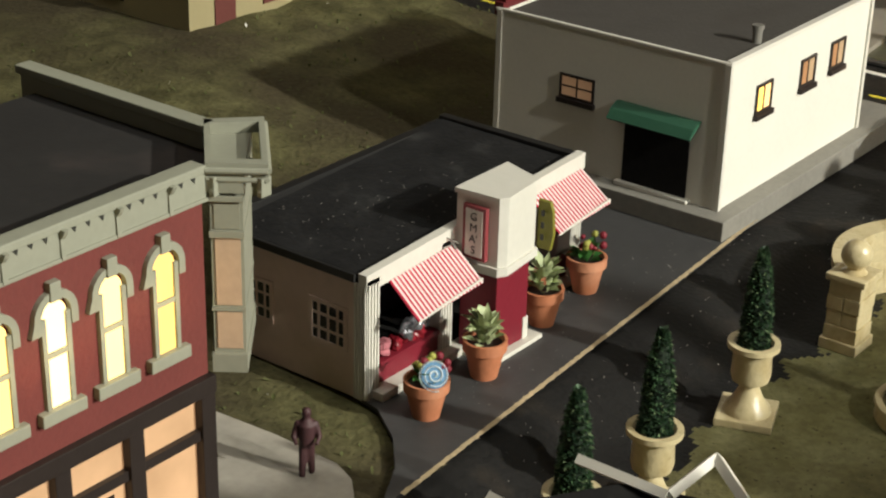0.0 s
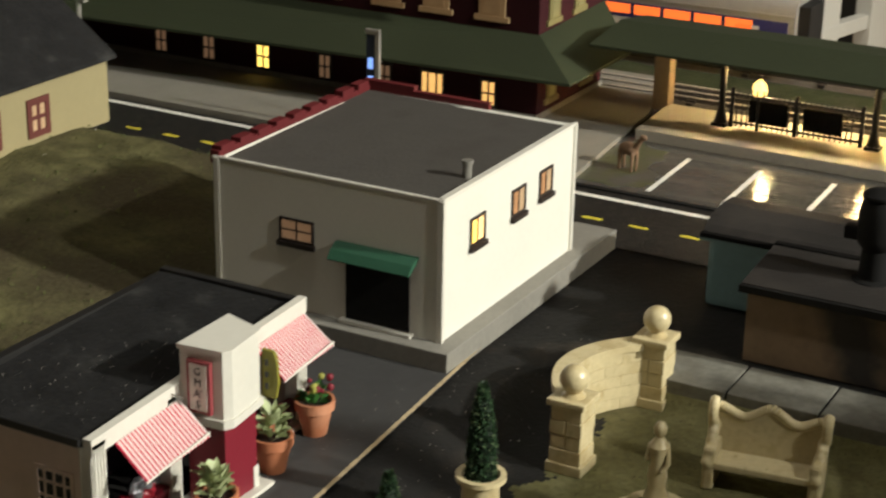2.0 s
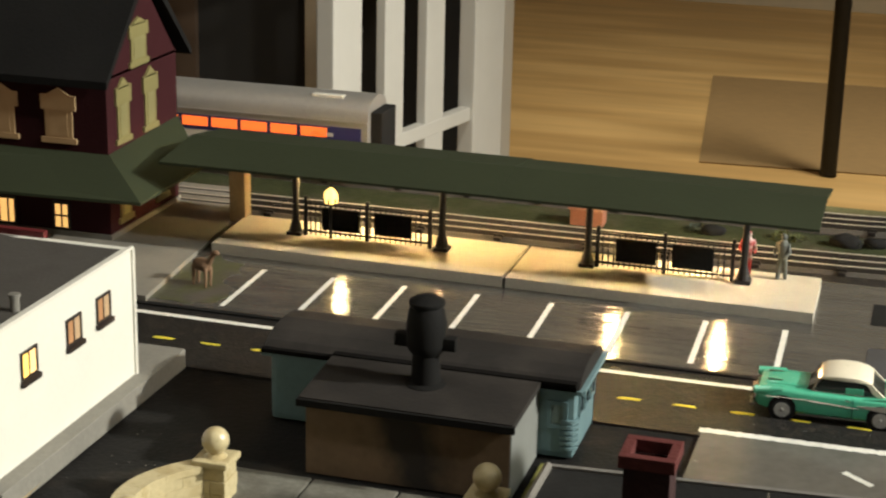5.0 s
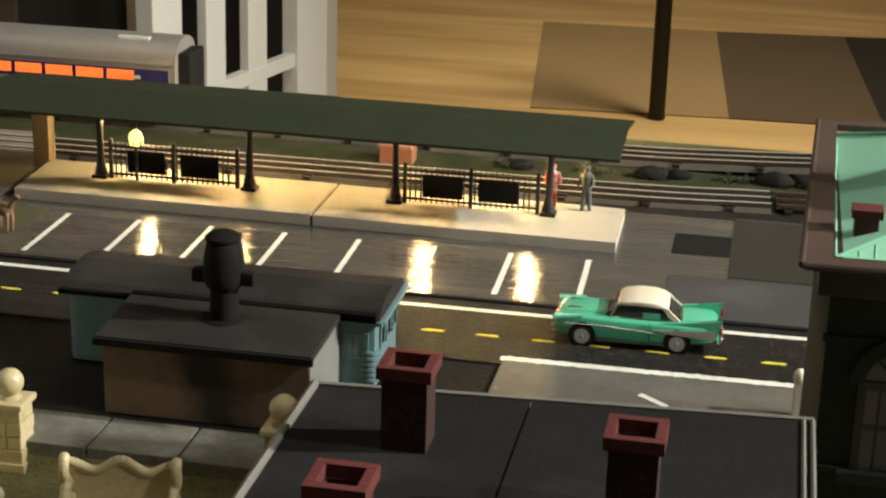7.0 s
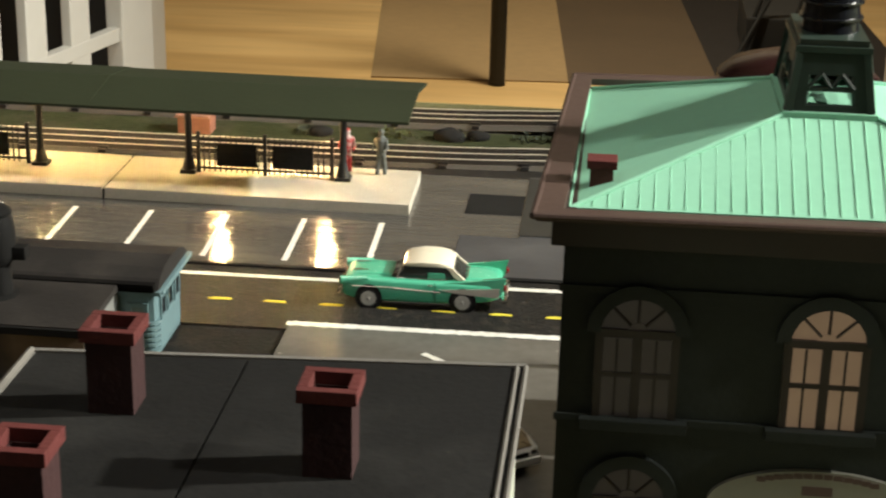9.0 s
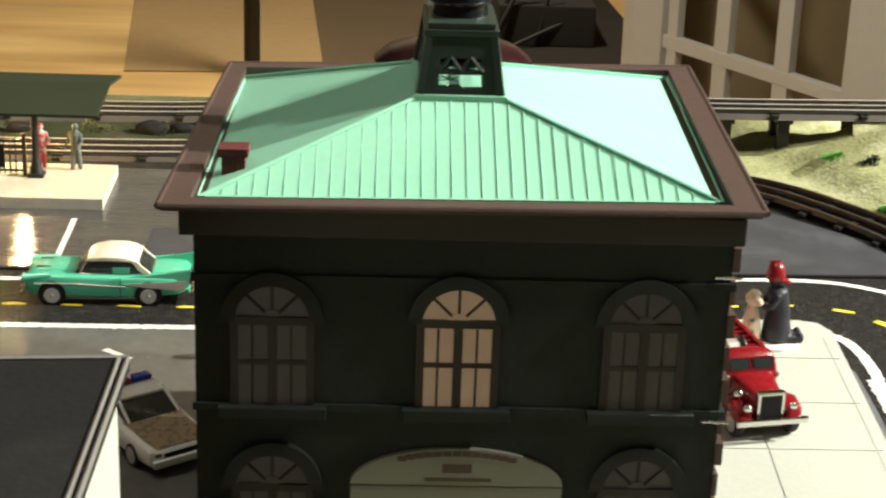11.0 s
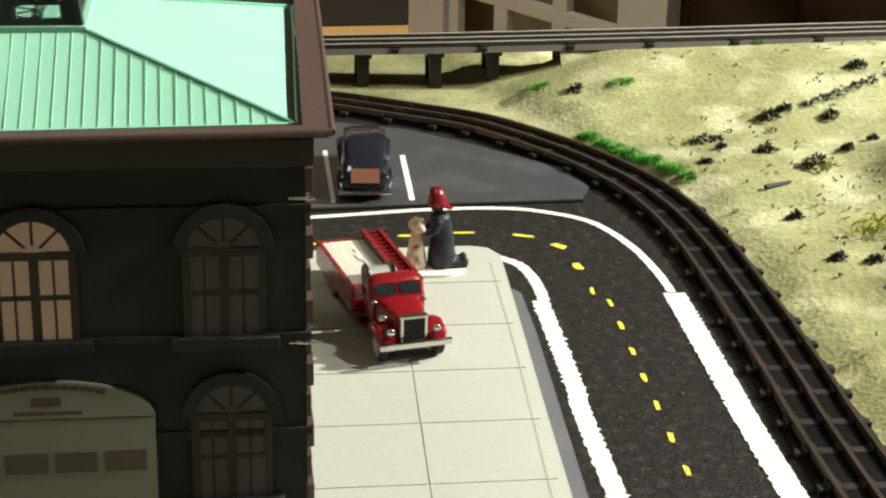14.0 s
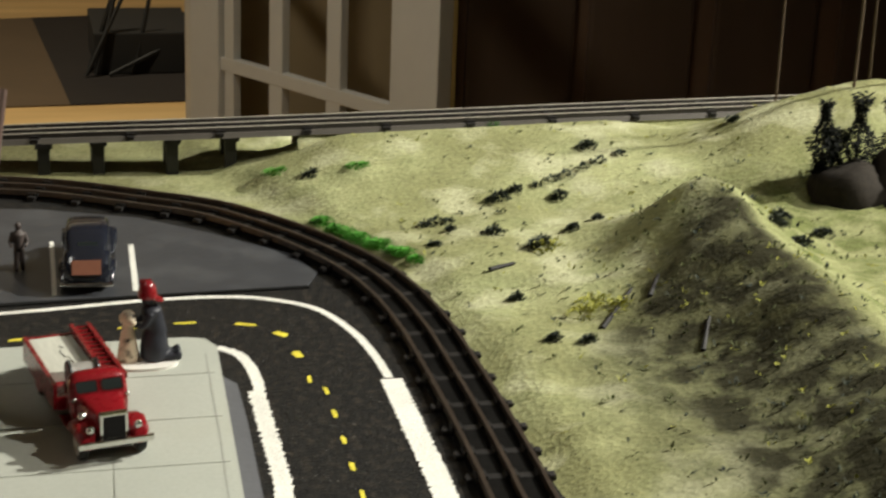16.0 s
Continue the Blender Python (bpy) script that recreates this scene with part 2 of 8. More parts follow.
def ground_surface():
    """Flock and scatter: olive and brown turf, tan sand on the far field, and darker earth in blotches."""
    m = bpy.data.materials.new("scenery_turf")
    m.use_nodes = True
    n, link = m.node_tree.nodes, m.node_tree.links.new
    p = n["Principled BSDF"]
    p.inputs["Roughness"].default_value, p.inputs["Specular IOR Level"].default_value = 0.95, 0.15
    co, mp, xyz = n.new("ShaderNodeTexCoord"), n.new("ShaderNodeMapping"), n.new("ShaderNodeSeparateXYZ")
    mp.inputs["Scale"].default_value = (1 / U,) * 3
    link(co.outputs["Object"], mp.inputs[0])
    link(mp.outputs[0], xyz.inputs[0])

    def noise_at(scale, detail, lo, hi):
        t, r = n.new("ShaderNodeTexNoise"), n.new("ShaderNodeMapRange")
        t.inputs["Scale"].default_value, t.inputs["Detail"].default_value = scale, detail
        link(mp.outputs[0], t.inputs["Vector"])
        r.inputs["From Min"].default_value, r.inputs["From Max"].default_value = lo, hi
        link(t.outputs[0], r.inputs[0])
        return r.outputs[0], t.outputs[0]

    def blend(a, b, factor):
        x = n.new("ShaderNodeMix")
        x.data_type = "RGBA"
        for key, v in (("A", a), ("B", b)):
            if isinstance(v, tuple):
                x.inputs[key].default_value = (*v, 1)
            else:
                link(v, x.inputs[key])
        link(factor, x.inputs["Factor"])
        return x.outputs["Result"]

    broad, _ = noise_at(0.16, 4, 0.42, 0.6)
    mid, _ = noise_at(0.9, 5, 0.4, 0.62)
    fine, raw = noise_at(5.5, 6, 0.35, 0.68)
    specks, _ = noise_at(9, 2, 0.66, 0.74)
    turf = blend((0.066, 0.061, 0.026), (0.12, 0.112, 0.05), mid)
    turf = blend(turf, (0.056, 0.046, 0.025), broad)
    park = blend((0.13, 0.122, 0.052), (0.175, 0.165, 0.08), mid)
    park = blend(park, (0.09, 0.08, 0.036), broad)
    green = n.new("ShaderNodeMapRange")
    green.inputs["From Min"].default_value, green.inputs["From Max"].default_value = -2.6, -0.4
    link(xyz.outputs["X"], green.inputs[0])
    turf = blend(turf, park, green.outputs[0])
    sand = blend((0.37, 0.375, 0.19), (0.285, 0.3, 0.145), mid)
    sand = blend(sand, (0.24, 0.24, 0.11), broad)
    patch, _ = noise_at(0.42, 4, 0.5, 0.66)
    sand = blend(sand, (0.44, 0.435, 0.265), patch)
    zone = n.new("ShaderNodeMapRange")
    zone.inputs["From Min"].default_value, zone.inputs["From Max"].default_value = 30.0, 44.0
    link(xyz.outputs["X"], zone.inputs[0])
    base = blend(turf, sand, zone.outputs[0])
    # scrubby brown turf on the ridge's flank, darkened in colour for its shade
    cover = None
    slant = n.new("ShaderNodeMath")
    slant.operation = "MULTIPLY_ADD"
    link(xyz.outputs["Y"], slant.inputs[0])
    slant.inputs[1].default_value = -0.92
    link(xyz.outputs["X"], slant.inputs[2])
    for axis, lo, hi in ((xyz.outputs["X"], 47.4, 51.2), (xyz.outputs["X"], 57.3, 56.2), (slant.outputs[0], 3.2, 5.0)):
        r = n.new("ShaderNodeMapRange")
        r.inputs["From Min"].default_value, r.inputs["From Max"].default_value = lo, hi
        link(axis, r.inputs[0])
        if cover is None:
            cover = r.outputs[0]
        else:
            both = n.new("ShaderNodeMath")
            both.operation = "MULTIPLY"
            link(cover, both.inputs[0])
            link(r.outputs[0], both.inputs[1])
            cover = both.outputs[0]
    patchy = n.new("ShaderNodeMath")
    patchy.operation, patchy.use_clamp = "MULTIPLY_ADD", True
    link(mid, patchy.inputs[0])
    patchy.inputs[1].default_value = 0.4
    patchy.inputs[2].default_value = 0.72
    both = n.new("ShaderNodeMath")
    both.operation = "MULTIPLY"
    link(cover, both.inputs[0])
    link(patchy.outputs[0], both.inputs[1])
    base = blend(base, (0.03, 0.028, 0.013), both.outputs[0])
    lush = None
    for axis, lo, hi in ((xyz.outputs["X"], 56.4, 58.0), (xyz.outputs["Y"], 64.5, 60.5)):
        r = n.new("ShaderNodeMapRange")
        r.inputs["From Min"].default_value, r.inputs["From Max"].default_value = lo, hi
        link(axis, r.inputs[0])
        if lush is None:
            lush = r.outputs[0]
        else:
            both = n.new("ShaderNodeMath")
            both.operation = "MULTIPLY"
            link(lush, both.inputs[0])
            link(r.outputs[0], both.inputs[1])
            lush = both.outputs[0]
    base = blend(base, blend((0.13, 0.145, 0.05), (0.25, 0.255, 0.12), mid), lush)
    base = blend(base, (0.03, 0.028, 0.014), specks)
    tone, value = n.new("ShaderNodeVectorMath"), n.new("ShaderNodeMapRange")
    tone.operation = "SCALE"
    value.inputs["To Min"].default_value, value.inputs["To Max"].default_value = 0.84, 1.14
    link(fine, value.inputs[0])
    link(base, tone.inputs[0])
    link(value.outputs[0], tone.inputs["Scale"])
    link(tone.outputs[0], p.inputs["Base Color"])
    relief = n.new("ShaderNodeBump")
    relief.inputs["Strength"].default_value, relief.inputs["Distance"].default_value = 0.6, 0.1 * U
    link(raw, relief.inputs["Height"])
    link(relief.outputs[0], p.inputs["Normal"])
    return m


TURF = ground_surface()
DARK_EARTH = shader("black_earth", (0.009, 0.0085, 0.008), 0.8, vary=0.5, grain=7, bump=0.8, stain=(0.02, 0.016, 0.012), stain_at=0.62, spec=0.2)


def step(a, b, v):
    v = min(max((v - a) / (b - a), 0.0), 1.0)
    return v * v * (3 - 2 * v)


def wobble(x, y, scale, seed=0.0):
    return noise.noise(Vector((x * scale, y * scale, seed)))


def height(x, y):
    """The land's height over the road."""
    z = -0.06
    # the field behind the curve, rolling up to a ridge
    field = step(45.6, 47.0, x + max(0.0, y - 58) * 0.42 - max(0.0, 58 - y) * 0.0)
    z += field * (0.45 + 0.07 * max(0.0, x - 46) + 0.26 * wobble(x, y, 0.28) + 0.13 * wobble(x, y, 0.75, 3) + 0.05 * wobble(x, y, 1.8, 4))
    crest = 56.3 + 0.3 * math.sin(y * 0.45) + 0.2 * wobble(x, y, 0.5, 8)
    ridge = 1.35 + 1.05 * step(42, 57, y)
    z += field * ridge * (1 + 0.12 * wobble(x, y, 0.6, 2)) * math.exp(-(((x - crest) / (2.9 if x < crest else 2.2)) ** 2)) * step(28, 36, y) * (1 - step(56.6, 61, y))
    z += field * 2.7 * math.exp(-(((x - 67.5) / 7.5) ** 2 + ((y - 66) / 4.6) ** 2))
    rise = step(62.5, 70.6, y) * step(41.0, 46.0, x) * (1 - step(72.2, 73.4, y)) * (1 - step(57, 61, x))
    z += (1.5 + 0.032 * (x - 40) - z) * rise
    z -= 4.0 * step(73.6, 74.6, y) * step(44, 48, x)
    # the sunken park
    z -= 0.75 * step(-4.3, -1.8, x) * step(42.6, 41.9, y) * (1 - step(11.5, 12.5, x)) * step(14, 17, y)
    # the grassy knoll under the yellow house and the hollow before it
    knoll = step(-13, -24, x) * step(27, 40, y) * (1 - step(50.3, 51.3, y))
    z += knoll * (1.0 + 0.15 * wobble(x, y, 0.3, 5) + 0.08 * wobble(x, y, 0.9, 6))
    lawn = step(-6, -12, x) * step(51.2, 50, y) * step(23, 26, y)
    z += lawn * (0.12 * wobble(x, y, 0.5, 9) + 0.05)
    return z


def land():
    xs = np.concatenate([np.arange(-95, -32, 2.5), np.arange(-32, -3, 0.55), np.arange(-3, 1, 0.1), np.arange(1, 70, 0.55), np.arange(70, 128, 2.5)])
    ys = np.concatenate([np.arange(-8, 20, 2.0), np.arange(20, 44, 0.16), np.arange(44, 79.2, 0.55)])
    verts = [(x * U, y * U, height(x, y) * U) for y in ys for x in xs]
    w = len(xs)
    faces = [(j * w + i, j * w + i + 1, (j + 1) * w + i + 1, (j + 1) * w + i) for j in range(len(ys) - 1) for i in range(w - 1)]
    mesh = bpy.data.meshes.new("ground")
    mesh.from_pydata(verts, [], faces)
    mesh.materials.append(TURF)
    mesh.materials.append(DARK_EARTH)
    for f in mesh.polygons:
        f.use_smooth = True
        x, y = f.center.x / U, f.center.y / U
        rim = -0.95 + 0.25 * math.sin(y * 0.7) + 0.5 * wobble(x, y, 0.9) + 0.4 * wobble(x, y, 3.1)
        if ((-5.4 if y > 26 else -3.9) < x < rim and 12 < y < 52) or (-5.4 < x < 12 and 42.4 < y < 52):
            f.material_index = 1
    return tagged(new("ground", mesh), kind="structure")


land()
setting("table_frame", Shape().box(-95, -8, -5, 128, -7.6, -0.5).box(-95, 78.9, -5, 128, 79.2, -0.6).box(-95, -8, -5.2, 128, 79.2, -5),
        shader("table_wood", (0.16, 0.1, 0.05), 0.6))


# ---- roads, lots and paint ----
def smooth_line(points, pitch=0.3):
    """Points spaced evenly along a soft curve through the given ones."""
    pts = [Vector((*p, 0.0)[:3]) for p in points]
    pts = [2 * pts[0] - pts[1], *pts, 2 * pts[-1] - pts[-2]]
    fine = []
    for a, b, c, d in zip(pts, pts[1:], pts[2:], pts[3:]):
        count = max(2, int((c - b).length / pitch * 2))
        for k in range(count):
            t = k / count
            fine.append(0.5 * ((2 * b) + (c - a) * t + (2 * a - 5 * b + 4 * c - d) * t * t + (3 * b - a - 3 * c + d) * t ** 3))
    fine.append(pts[-2])
    out, gone = [fine[0]], 0.0
    for a, b in zip(fine, fine[1:]):
        gone += (b - a).length
        if gone >= pitch:
            out.append(b)
            gone = 0.0
    return out


def sides(line):
    out = []
    for k, p in enumerate(line):
        d = line[min(k + 1, len(line) - 1)] - line[max(k - 1, 0)]
        out.append(Vector((-d.y, d.x, 0)).normalized())
    return out


def painted_line(shape, points, width, z, ragged=0.06, seed=0.0):
    """A hand-painted stripe with ragged edges."""
    line = smooth_line(points, 0.09)
    bm, rows = shape.bm, []
    for k, (p, s) in enumerate(zip(line, sides(line))):
        a = width / 2 + ragged * noise.noise(Vector((k * 0.73, seed, 1)))
        b = width / 2 + ragged * noise.noise(Vector((k * 0.73, seed, 9)))
        rows.append((bm.verts.new((p.x + s.x * a, p.y + s.y * a, z)), bm.verts.new((p.x - s.x * b, p.y - s.y * b, z))))
    for (a, b), (c, d) in zip(rows, rows[1:]):
        bm.faces.new((a, b, d, c))
    return shape


road = setting("road", Shape().prism(
    [(-70, 51.0), (37.2, 51.0), (37.6, 50.6), (37.6, 49), (36.9, 44), (36.0, 6),
     (45.6, 6), (46.0, 48.6), (45.9, 52.5), (45.3, 57), (43.6, 61.5), (41.2, 65.0), (37.0, 68.6), (33, 70.6), (28, 72.6), (20, 74.0), (-14, 74.0), (-14, 73.9), (-70, 73.9)], 0.05, Matrix.Translation((0, 0, -0.03))), ASPHALT)
lines = Shape()
painted_line(lines, [(-70, 56.0), (-29, 55.95), (-9, 55.45), (8, 55.3), (21, 55.5), (31, 55.95), (36.3, 56.55), (38.9, 56.55), (40.4, 56.1), (41.8, 55.0), (42.6, 52.9), (42.93, 50.65), (43.0, 48.8)], 0.28, 0.028, 0.05, 1)
painted_line(lines, [(43.03, 48.75), (42.88, 42.5), (42.78, 37.4), (42.6, 8)], 0.68, 0.05, 0.13, 2)
painted_line(lines, [(-70, 51.7), (-23, 51.75), (-5.6, 51.55)], 0.3, 0.028, 0.05, 3)
painted_line(lines, [(-0.3, 51.5), (0.4, 51.45)], 0.3, 0.028, 0.08, 3)
painted_line(lines, [(11.9, 51.38), (16, 51.4), (20.6, 51.45), (31, 51.5)], 0.34, 0.056, 0.1, 4)
painted_line(lines, [(38.15, 52.1), (38.75, 51.4), (39.0, 50.2), (39.03, 48.9), (39.0, 48.4)], 0.36, 0.028, 0.08, 5)
painted_line(lines, [(38.9, 48.5), (38.86, 46.3), (38.78, 42.6), (38.63, 38), (38.5, 8)], 0.5, 0.03, 0.14, 6)
part("edge_line", lines, WHITE_PAINT, road)

lot = setting("parking_lot", Shape().prism(
    [(-9.4, 56.35), (8, 56.25), (16.4, 56.3), (16.4, 60.3), (18.5, 60.3), (18.5, 67.2), (-9.9, 67.2)], 0.14, Matrix.Translation((0, 0, -0.04))), LOT)
part("far_bay", Shape().prism(
    [(16.42, 56.3), (21, 56.35), (31, 56.75), (41.85, 57.1), (42.4, 58.35), (41.8, 60.5), (39.1, 63.3), (36.7, 65.4), (32.9, 66.95), (28, 67.6), (18.52, 67.5), (18.52, 60.28), (16.42, 60.28)], 0.14, Matrix.Translation((0, 0, -0.04))), LOT_DARK, lot, "bluish grey scuffed far bay")
part("lot_edge", Shape().prism([(-9.4, 56.1), (16.4, 56.08), (21, 56.14), (31, 56.52), (36, 56.8), (41.9, 56.95), (41.88, 57.1), (31, 56.74), (21, 56.34), (16.4, 56.29), (-9.4, 56.33)], 0.12, Matrix.Translation((0, 0, -0.03))), MATT_BLACK, lot, "black front edge")
stalls = Shape()
for k in range(8):
    x = -6.26 + 2.826 * k
    painted_line(stalls, [(x, 61.1), (x + 0.04, 59.5), (x + 0.1, 56.7)], 0.2, 0.112, 0.035, 20 + k)
painted_line(stalls, [(33.42, 62.9), (33.36, 57.2)], 0.16, 0.112, 0.03, 41)
painted_line(stalls, [(36.22, 62.2), (36.05, 57.3)], 0.2, 0.112, 0.03, 42)
part("stall_line", stalls, WHITE_PAINT, lot)
part("patch", Shape().box(18.5, 60.5, 0.09, 24, 67.3, 0.13), shader("lot_patch", (0.03, 0.029, 0.026), 0.5, vary=0.3), lot, "dark brown repaired strip")
part("patch", Shape().box(16.35, 62.7, 0.09, 18.45, 65.06, 0.112), MATT_BLACK, lot, "matt black square")
apron = setting("pavement_apron", Shape().prism([(11.9, 38.5), (31, 38.5), (31, 51.2), (12.0, 51.2)], 0.06, Matrix.Translation((0, 0, -0.01))), shader("apron_grey", (0.125, 0.118, 0.105), 0.24, vary=0.15, grain=3, coarse=0.4, bump=0.2, stain=(0.1, 0.094, 0.083), stain_at=0.58, spec=0.5))
part("stall_line", painted_line(Shape(), [(16.35, 49.65), (17.2, 48.95)], 0.22, 0.056, 0.05, 43), WHITE_PAINT, apron)

random.seed(4)
dash_forms = []
for k in range(5):
    s, ring = Shape(), []
    for a in range(14):
        t = a * math.tau / 14
        r = 1 + 0.22 * random.uniform(-1, 1)
        ring.append((0.43 * abs(math.cos(t)) ** 0.55 * math.copysign(1, math.cos(t)) * r, 0.085 * abs(math.sin(t)) ** 0.6 * math.copysign(1, math.sin(t)) * r))
    s.prism(ring, 0.012)
    dash_forms.append(part("dash", s, YELLOW_PAINT, road))
    dash_forms[-1].matrix_basis = at((-33.6 - 1.8 * k, 53.4 + 0.02 * k, 0.021))
spots = [(-32 + 1.8 * k, 53.35 - 0.2 * step(-32, 9, -32 + 1.8 * k), 0) for k in range(36)]
spots += [(32.2, 53.6, 2), (33.9, 53.9, 2), (35.6, 54.15, 2), (37.45, 54.3, -3), (39.32, 53.9, -20), (40.3, 52.9, -45), (40.57, 51.1, -80), (40.6, 49.1, -95),
          (40.95, 48.2, -90), (40.9, 46.55, -92), (40.83, 44.77, -92), (40.76, 43.07, -92), (40.7, 41.4, -92), (40.63, 39.6, -92), (40.58, 37.9, -92), (40.5, 36.2, -92), (40.4, 34.5, -92)]
for k, (x, y, turn) in enumerate(spots):
    d = again(random.choice(dash_forms), "dash", (x, y, 0.021), road, turn + random.uniform(-3, 3))
    wide = 1.9 if -80 <= turn <= -45 else (0.8 if turn < -85 else 1.05)
    d.scale = (0.62 if turn < -40 else 0.85, wide, 1)


# ---- platform, pavements ----
platform = setting("platform", Shape().prism([(-9.03, 62.38), (2.84, 62.24), (2.84, 66.4), (-9.25, 66.5)], 0.54, Matrix.Translation((0, 0, -0.02))).prism([(2.96, 62.24), (14.36, 62.12), (14.3, 66.3), (2.96, 66.4)], 0.52, Matrix.Translation((0, 0, -0.02))), CONCRETE)
part("joint", Shape().box(2.83, 62.3, 0.05, 2.97, 66.3, 0.42), MATT_BLACK, platform)
setting("pavement_station", Shape().prism([(-70, 56.35), (-8.95, 56.3), (-9.3, 60), (-9.75, 65.5), (-11, 71), (-70, 71)], 0.34, Matrix.Translation((0, 0, -0.05))),
        shader("station_paving", (0.2, 0.185, 0.155), 0.7, vary=0.15, grain=6, bump=0.2))


# ---- railway tracks ----
def sweep(line, nrm, offset, z, w, h):
    s = Shape()
    rows = []
    for p, q in zip(line, nrm):
        c = Vector((p.x, p.y, p.z)) + q * offset
        rows.append([s.bm.verts.new(c + q * a + Vector((0, 0, z + b))) for a, b in ((-w / 2, 0), (w / 2, 0), (w / 2 * 0.8, h), (-w / 2 * 0.8, h))])
    for a, b in zip(rows, rows[1:]):
        for k in range(4):
            s.bm.faces.new((a[k], a[(k + 1) % 4], b[(k + 1) % 4], b[k]))
    s.bm.faces.new(rows[0])
    s.bm.faces.new(rows[-1][::-1])
    return s


def railway(points, label, tie_gap=2.1, steel=RAIL_RUST, gauge=0.66, base=None, bed=1.45, head=0.17, cap=None):
    line = smooth_line(points, 0.45)
    nrm = sides(line)
    track = thing("railway_track", (0, 0, 0), label, "track", group="railway tracks")
    for off in (-gauge, 0.0, gauge):
        rail = part("rail", sweep(line, nrm, off, 0.12, head, 0.2), steel, track)
        if cap:
            part("rail_head", sweep(line, nrm, off, 0.318, head * 0.7, 0.025), cap, rail, "rail head with its glint in the colour")
    if base:
        part("roadbed", sweep(line, nrm, 0, -0.06, bed, 0.19), base, track)
    first, gone = None, tie_gap
    for k in range(1, len(line)):
        gone += (line[k] - line[k - 1]).length
        if gone < tie_gap:
            continue
        gone = 0.0
        turn = math.degrees(math.atan2(nrm[k].y, nrm[k].x))
        if first is None:
            s = Shape().box(-gauge - 0.38, -0.15, 0, gauge + 0.38, 0.15, 0.15, 0.03)
            for c in (-gauge, 0, gauge):
                s.box(c - 0.17, -0.2, 0.1, c + 0.17, 0.2, 0.24, 0.02)
            first = part("tie", s, TIE, track)
            first.matrix_basis = at(line[k], turn)
        else:
            again(first, "tie", line[k], track, turn)
    return track


railway([(-70, 69.3, 0.02), (-30, 69.3, 0.02), (10, 69.35, 0.02), (20, 69.9, 0.04)], "three-rail tinplate track behind the platform, rail glint in the colour", tie_gap=3.2, steel=TIN_WEB, cap=RAIL_GLINT, head=0.13, base=TIN_BED, bed=2.4, gauge=0.84)
railway([(20, 69.9, 0.04), (28, 70.2, 0.06), (33, 69.3, 0.08), (37.5, 66.8, 0.1), (39.5, 65.45, 0.1), (41.2, 63.4, 0.1), (42.65, 61.1, 0.1), (43.95, 58.2, 0.1),
         (44.62, 55.4, 0.09), (44.9, 52.4, 0.07), (44.93, 50, 0.06), (44.9, 46, 0.05), (44.77, 42, 0.05), (44.6, 36.5, 0.05), (44.3, 8, 0.05)], "brown three-rail tinplate track on black ties curving round the road", tie_gap=1.5, base=BED_BLACK, bed=2.0, gauge=0.84, head=0.15)
railway([(-70, 75.0, 0.05), (-20, 75.0, 0.05), (10, 75.0, 0.08), (18, 74.9, 0.25), (27, 74.3, 0.85), (33, 73.2, 1.3), (40, 72.3, 1.6), (50, 71.9, 1.85), (58, 71.7, 2.05), (70, 71.3, 2.3), (90, 70, 2.6)],
        "shiny three-rail tinplate track climbing along the back edge", tie_gap=3.2, steel=TIN_WEB, cap=RAIL_GLINT, head=0.13, base=TIN_BED, bed=2.3, gauge=0.78)
trestle = thing("track_trestle", (0, 0, 0), "low black trestle bents under the climbing back track", "trestle")
for x, y, top in ((33.4, 73.0, 1.3), (35.6, 72.8, 1.42), (38.6, 72.5, 1.5), (41.0, 72.3, 1.6)):
    s = Shape().box(x - 0.25, y - 0.9, -0.1, x + 0.25, y - 0.6, top, 0.03).box(x - 0.25, y + 0.6, -0.1, x + 0.25, y + 0.9, top, 0.03).box(x - 0.35, y - 1.0, top - 0.25, x + 0.35, y + 1.0, top, 0.03)
    part("bent", s, BLACK, trestle)
bank = Shape()
line = smooth_line([(43.8, 72.15, 1.69), (50, 71.9, 1.85), (58, 71.7, 2.05), (70, 71.3, 2.3), (90, 70, 2.6)], 0.8)
rows = []
for p, q in zip(line, sides(line)):
    rows.append([bank.bm.verts.new(v) for v in (Vector((p.x, p.y, 0)) - q * 2.2, Vector((p.x, p.y, p.z - 0.02)) - q * 1.05, Vector((p.x, p.y, p.z - 0.02)) + q * 1.05, Vector((p.x, p.y, -3)) + q * 1.2)])
for a, b in zip(rows, rows[1:]):
    for k in range(3):
        bank.bm.faces.new((a[k], b[k], b[k + 1], a[k + 1]))
setting("track_bank", bank, TURF)


# ---- platform canopy and its furniture ----
canopy = thing("platform_canopy", (0, 0, 0), "long dark green platform canopy on black posts", "canopy")
part("roof", Shape().slab([(-10.9, 61.7, 3.82), (2.6, 61.7, 3.78), (2.6, 64.8, 4.15), (-10.9, 64.8, 4.18)], 0.1)
     .slab([(-10.9, 64.8, 4.18), (2.6, 64.8, 4.15), (2.6, 67.6, 3.78), (-10.9, 67.6, 3.8)], 0.1), CANOPY_GREEN, canopy)
part("roof", Shape().slab([(2.61, 61.7, 3.77), (14.35, 61.7, 3.73), (14.35, 64.8, 4.1), (2.61, 64.8, 4.13)], 0.1)
     .slab([(2.61, 64.8, 4.13), (14.35, 64.8, 4.1), (14.35, 67.6, 3.7), (2.61, 67.6, 3.75)], 0.1), CANOPY_GREEN, canopy)
POSTS = (-6.38, -0.25, 5.57, 11.53)
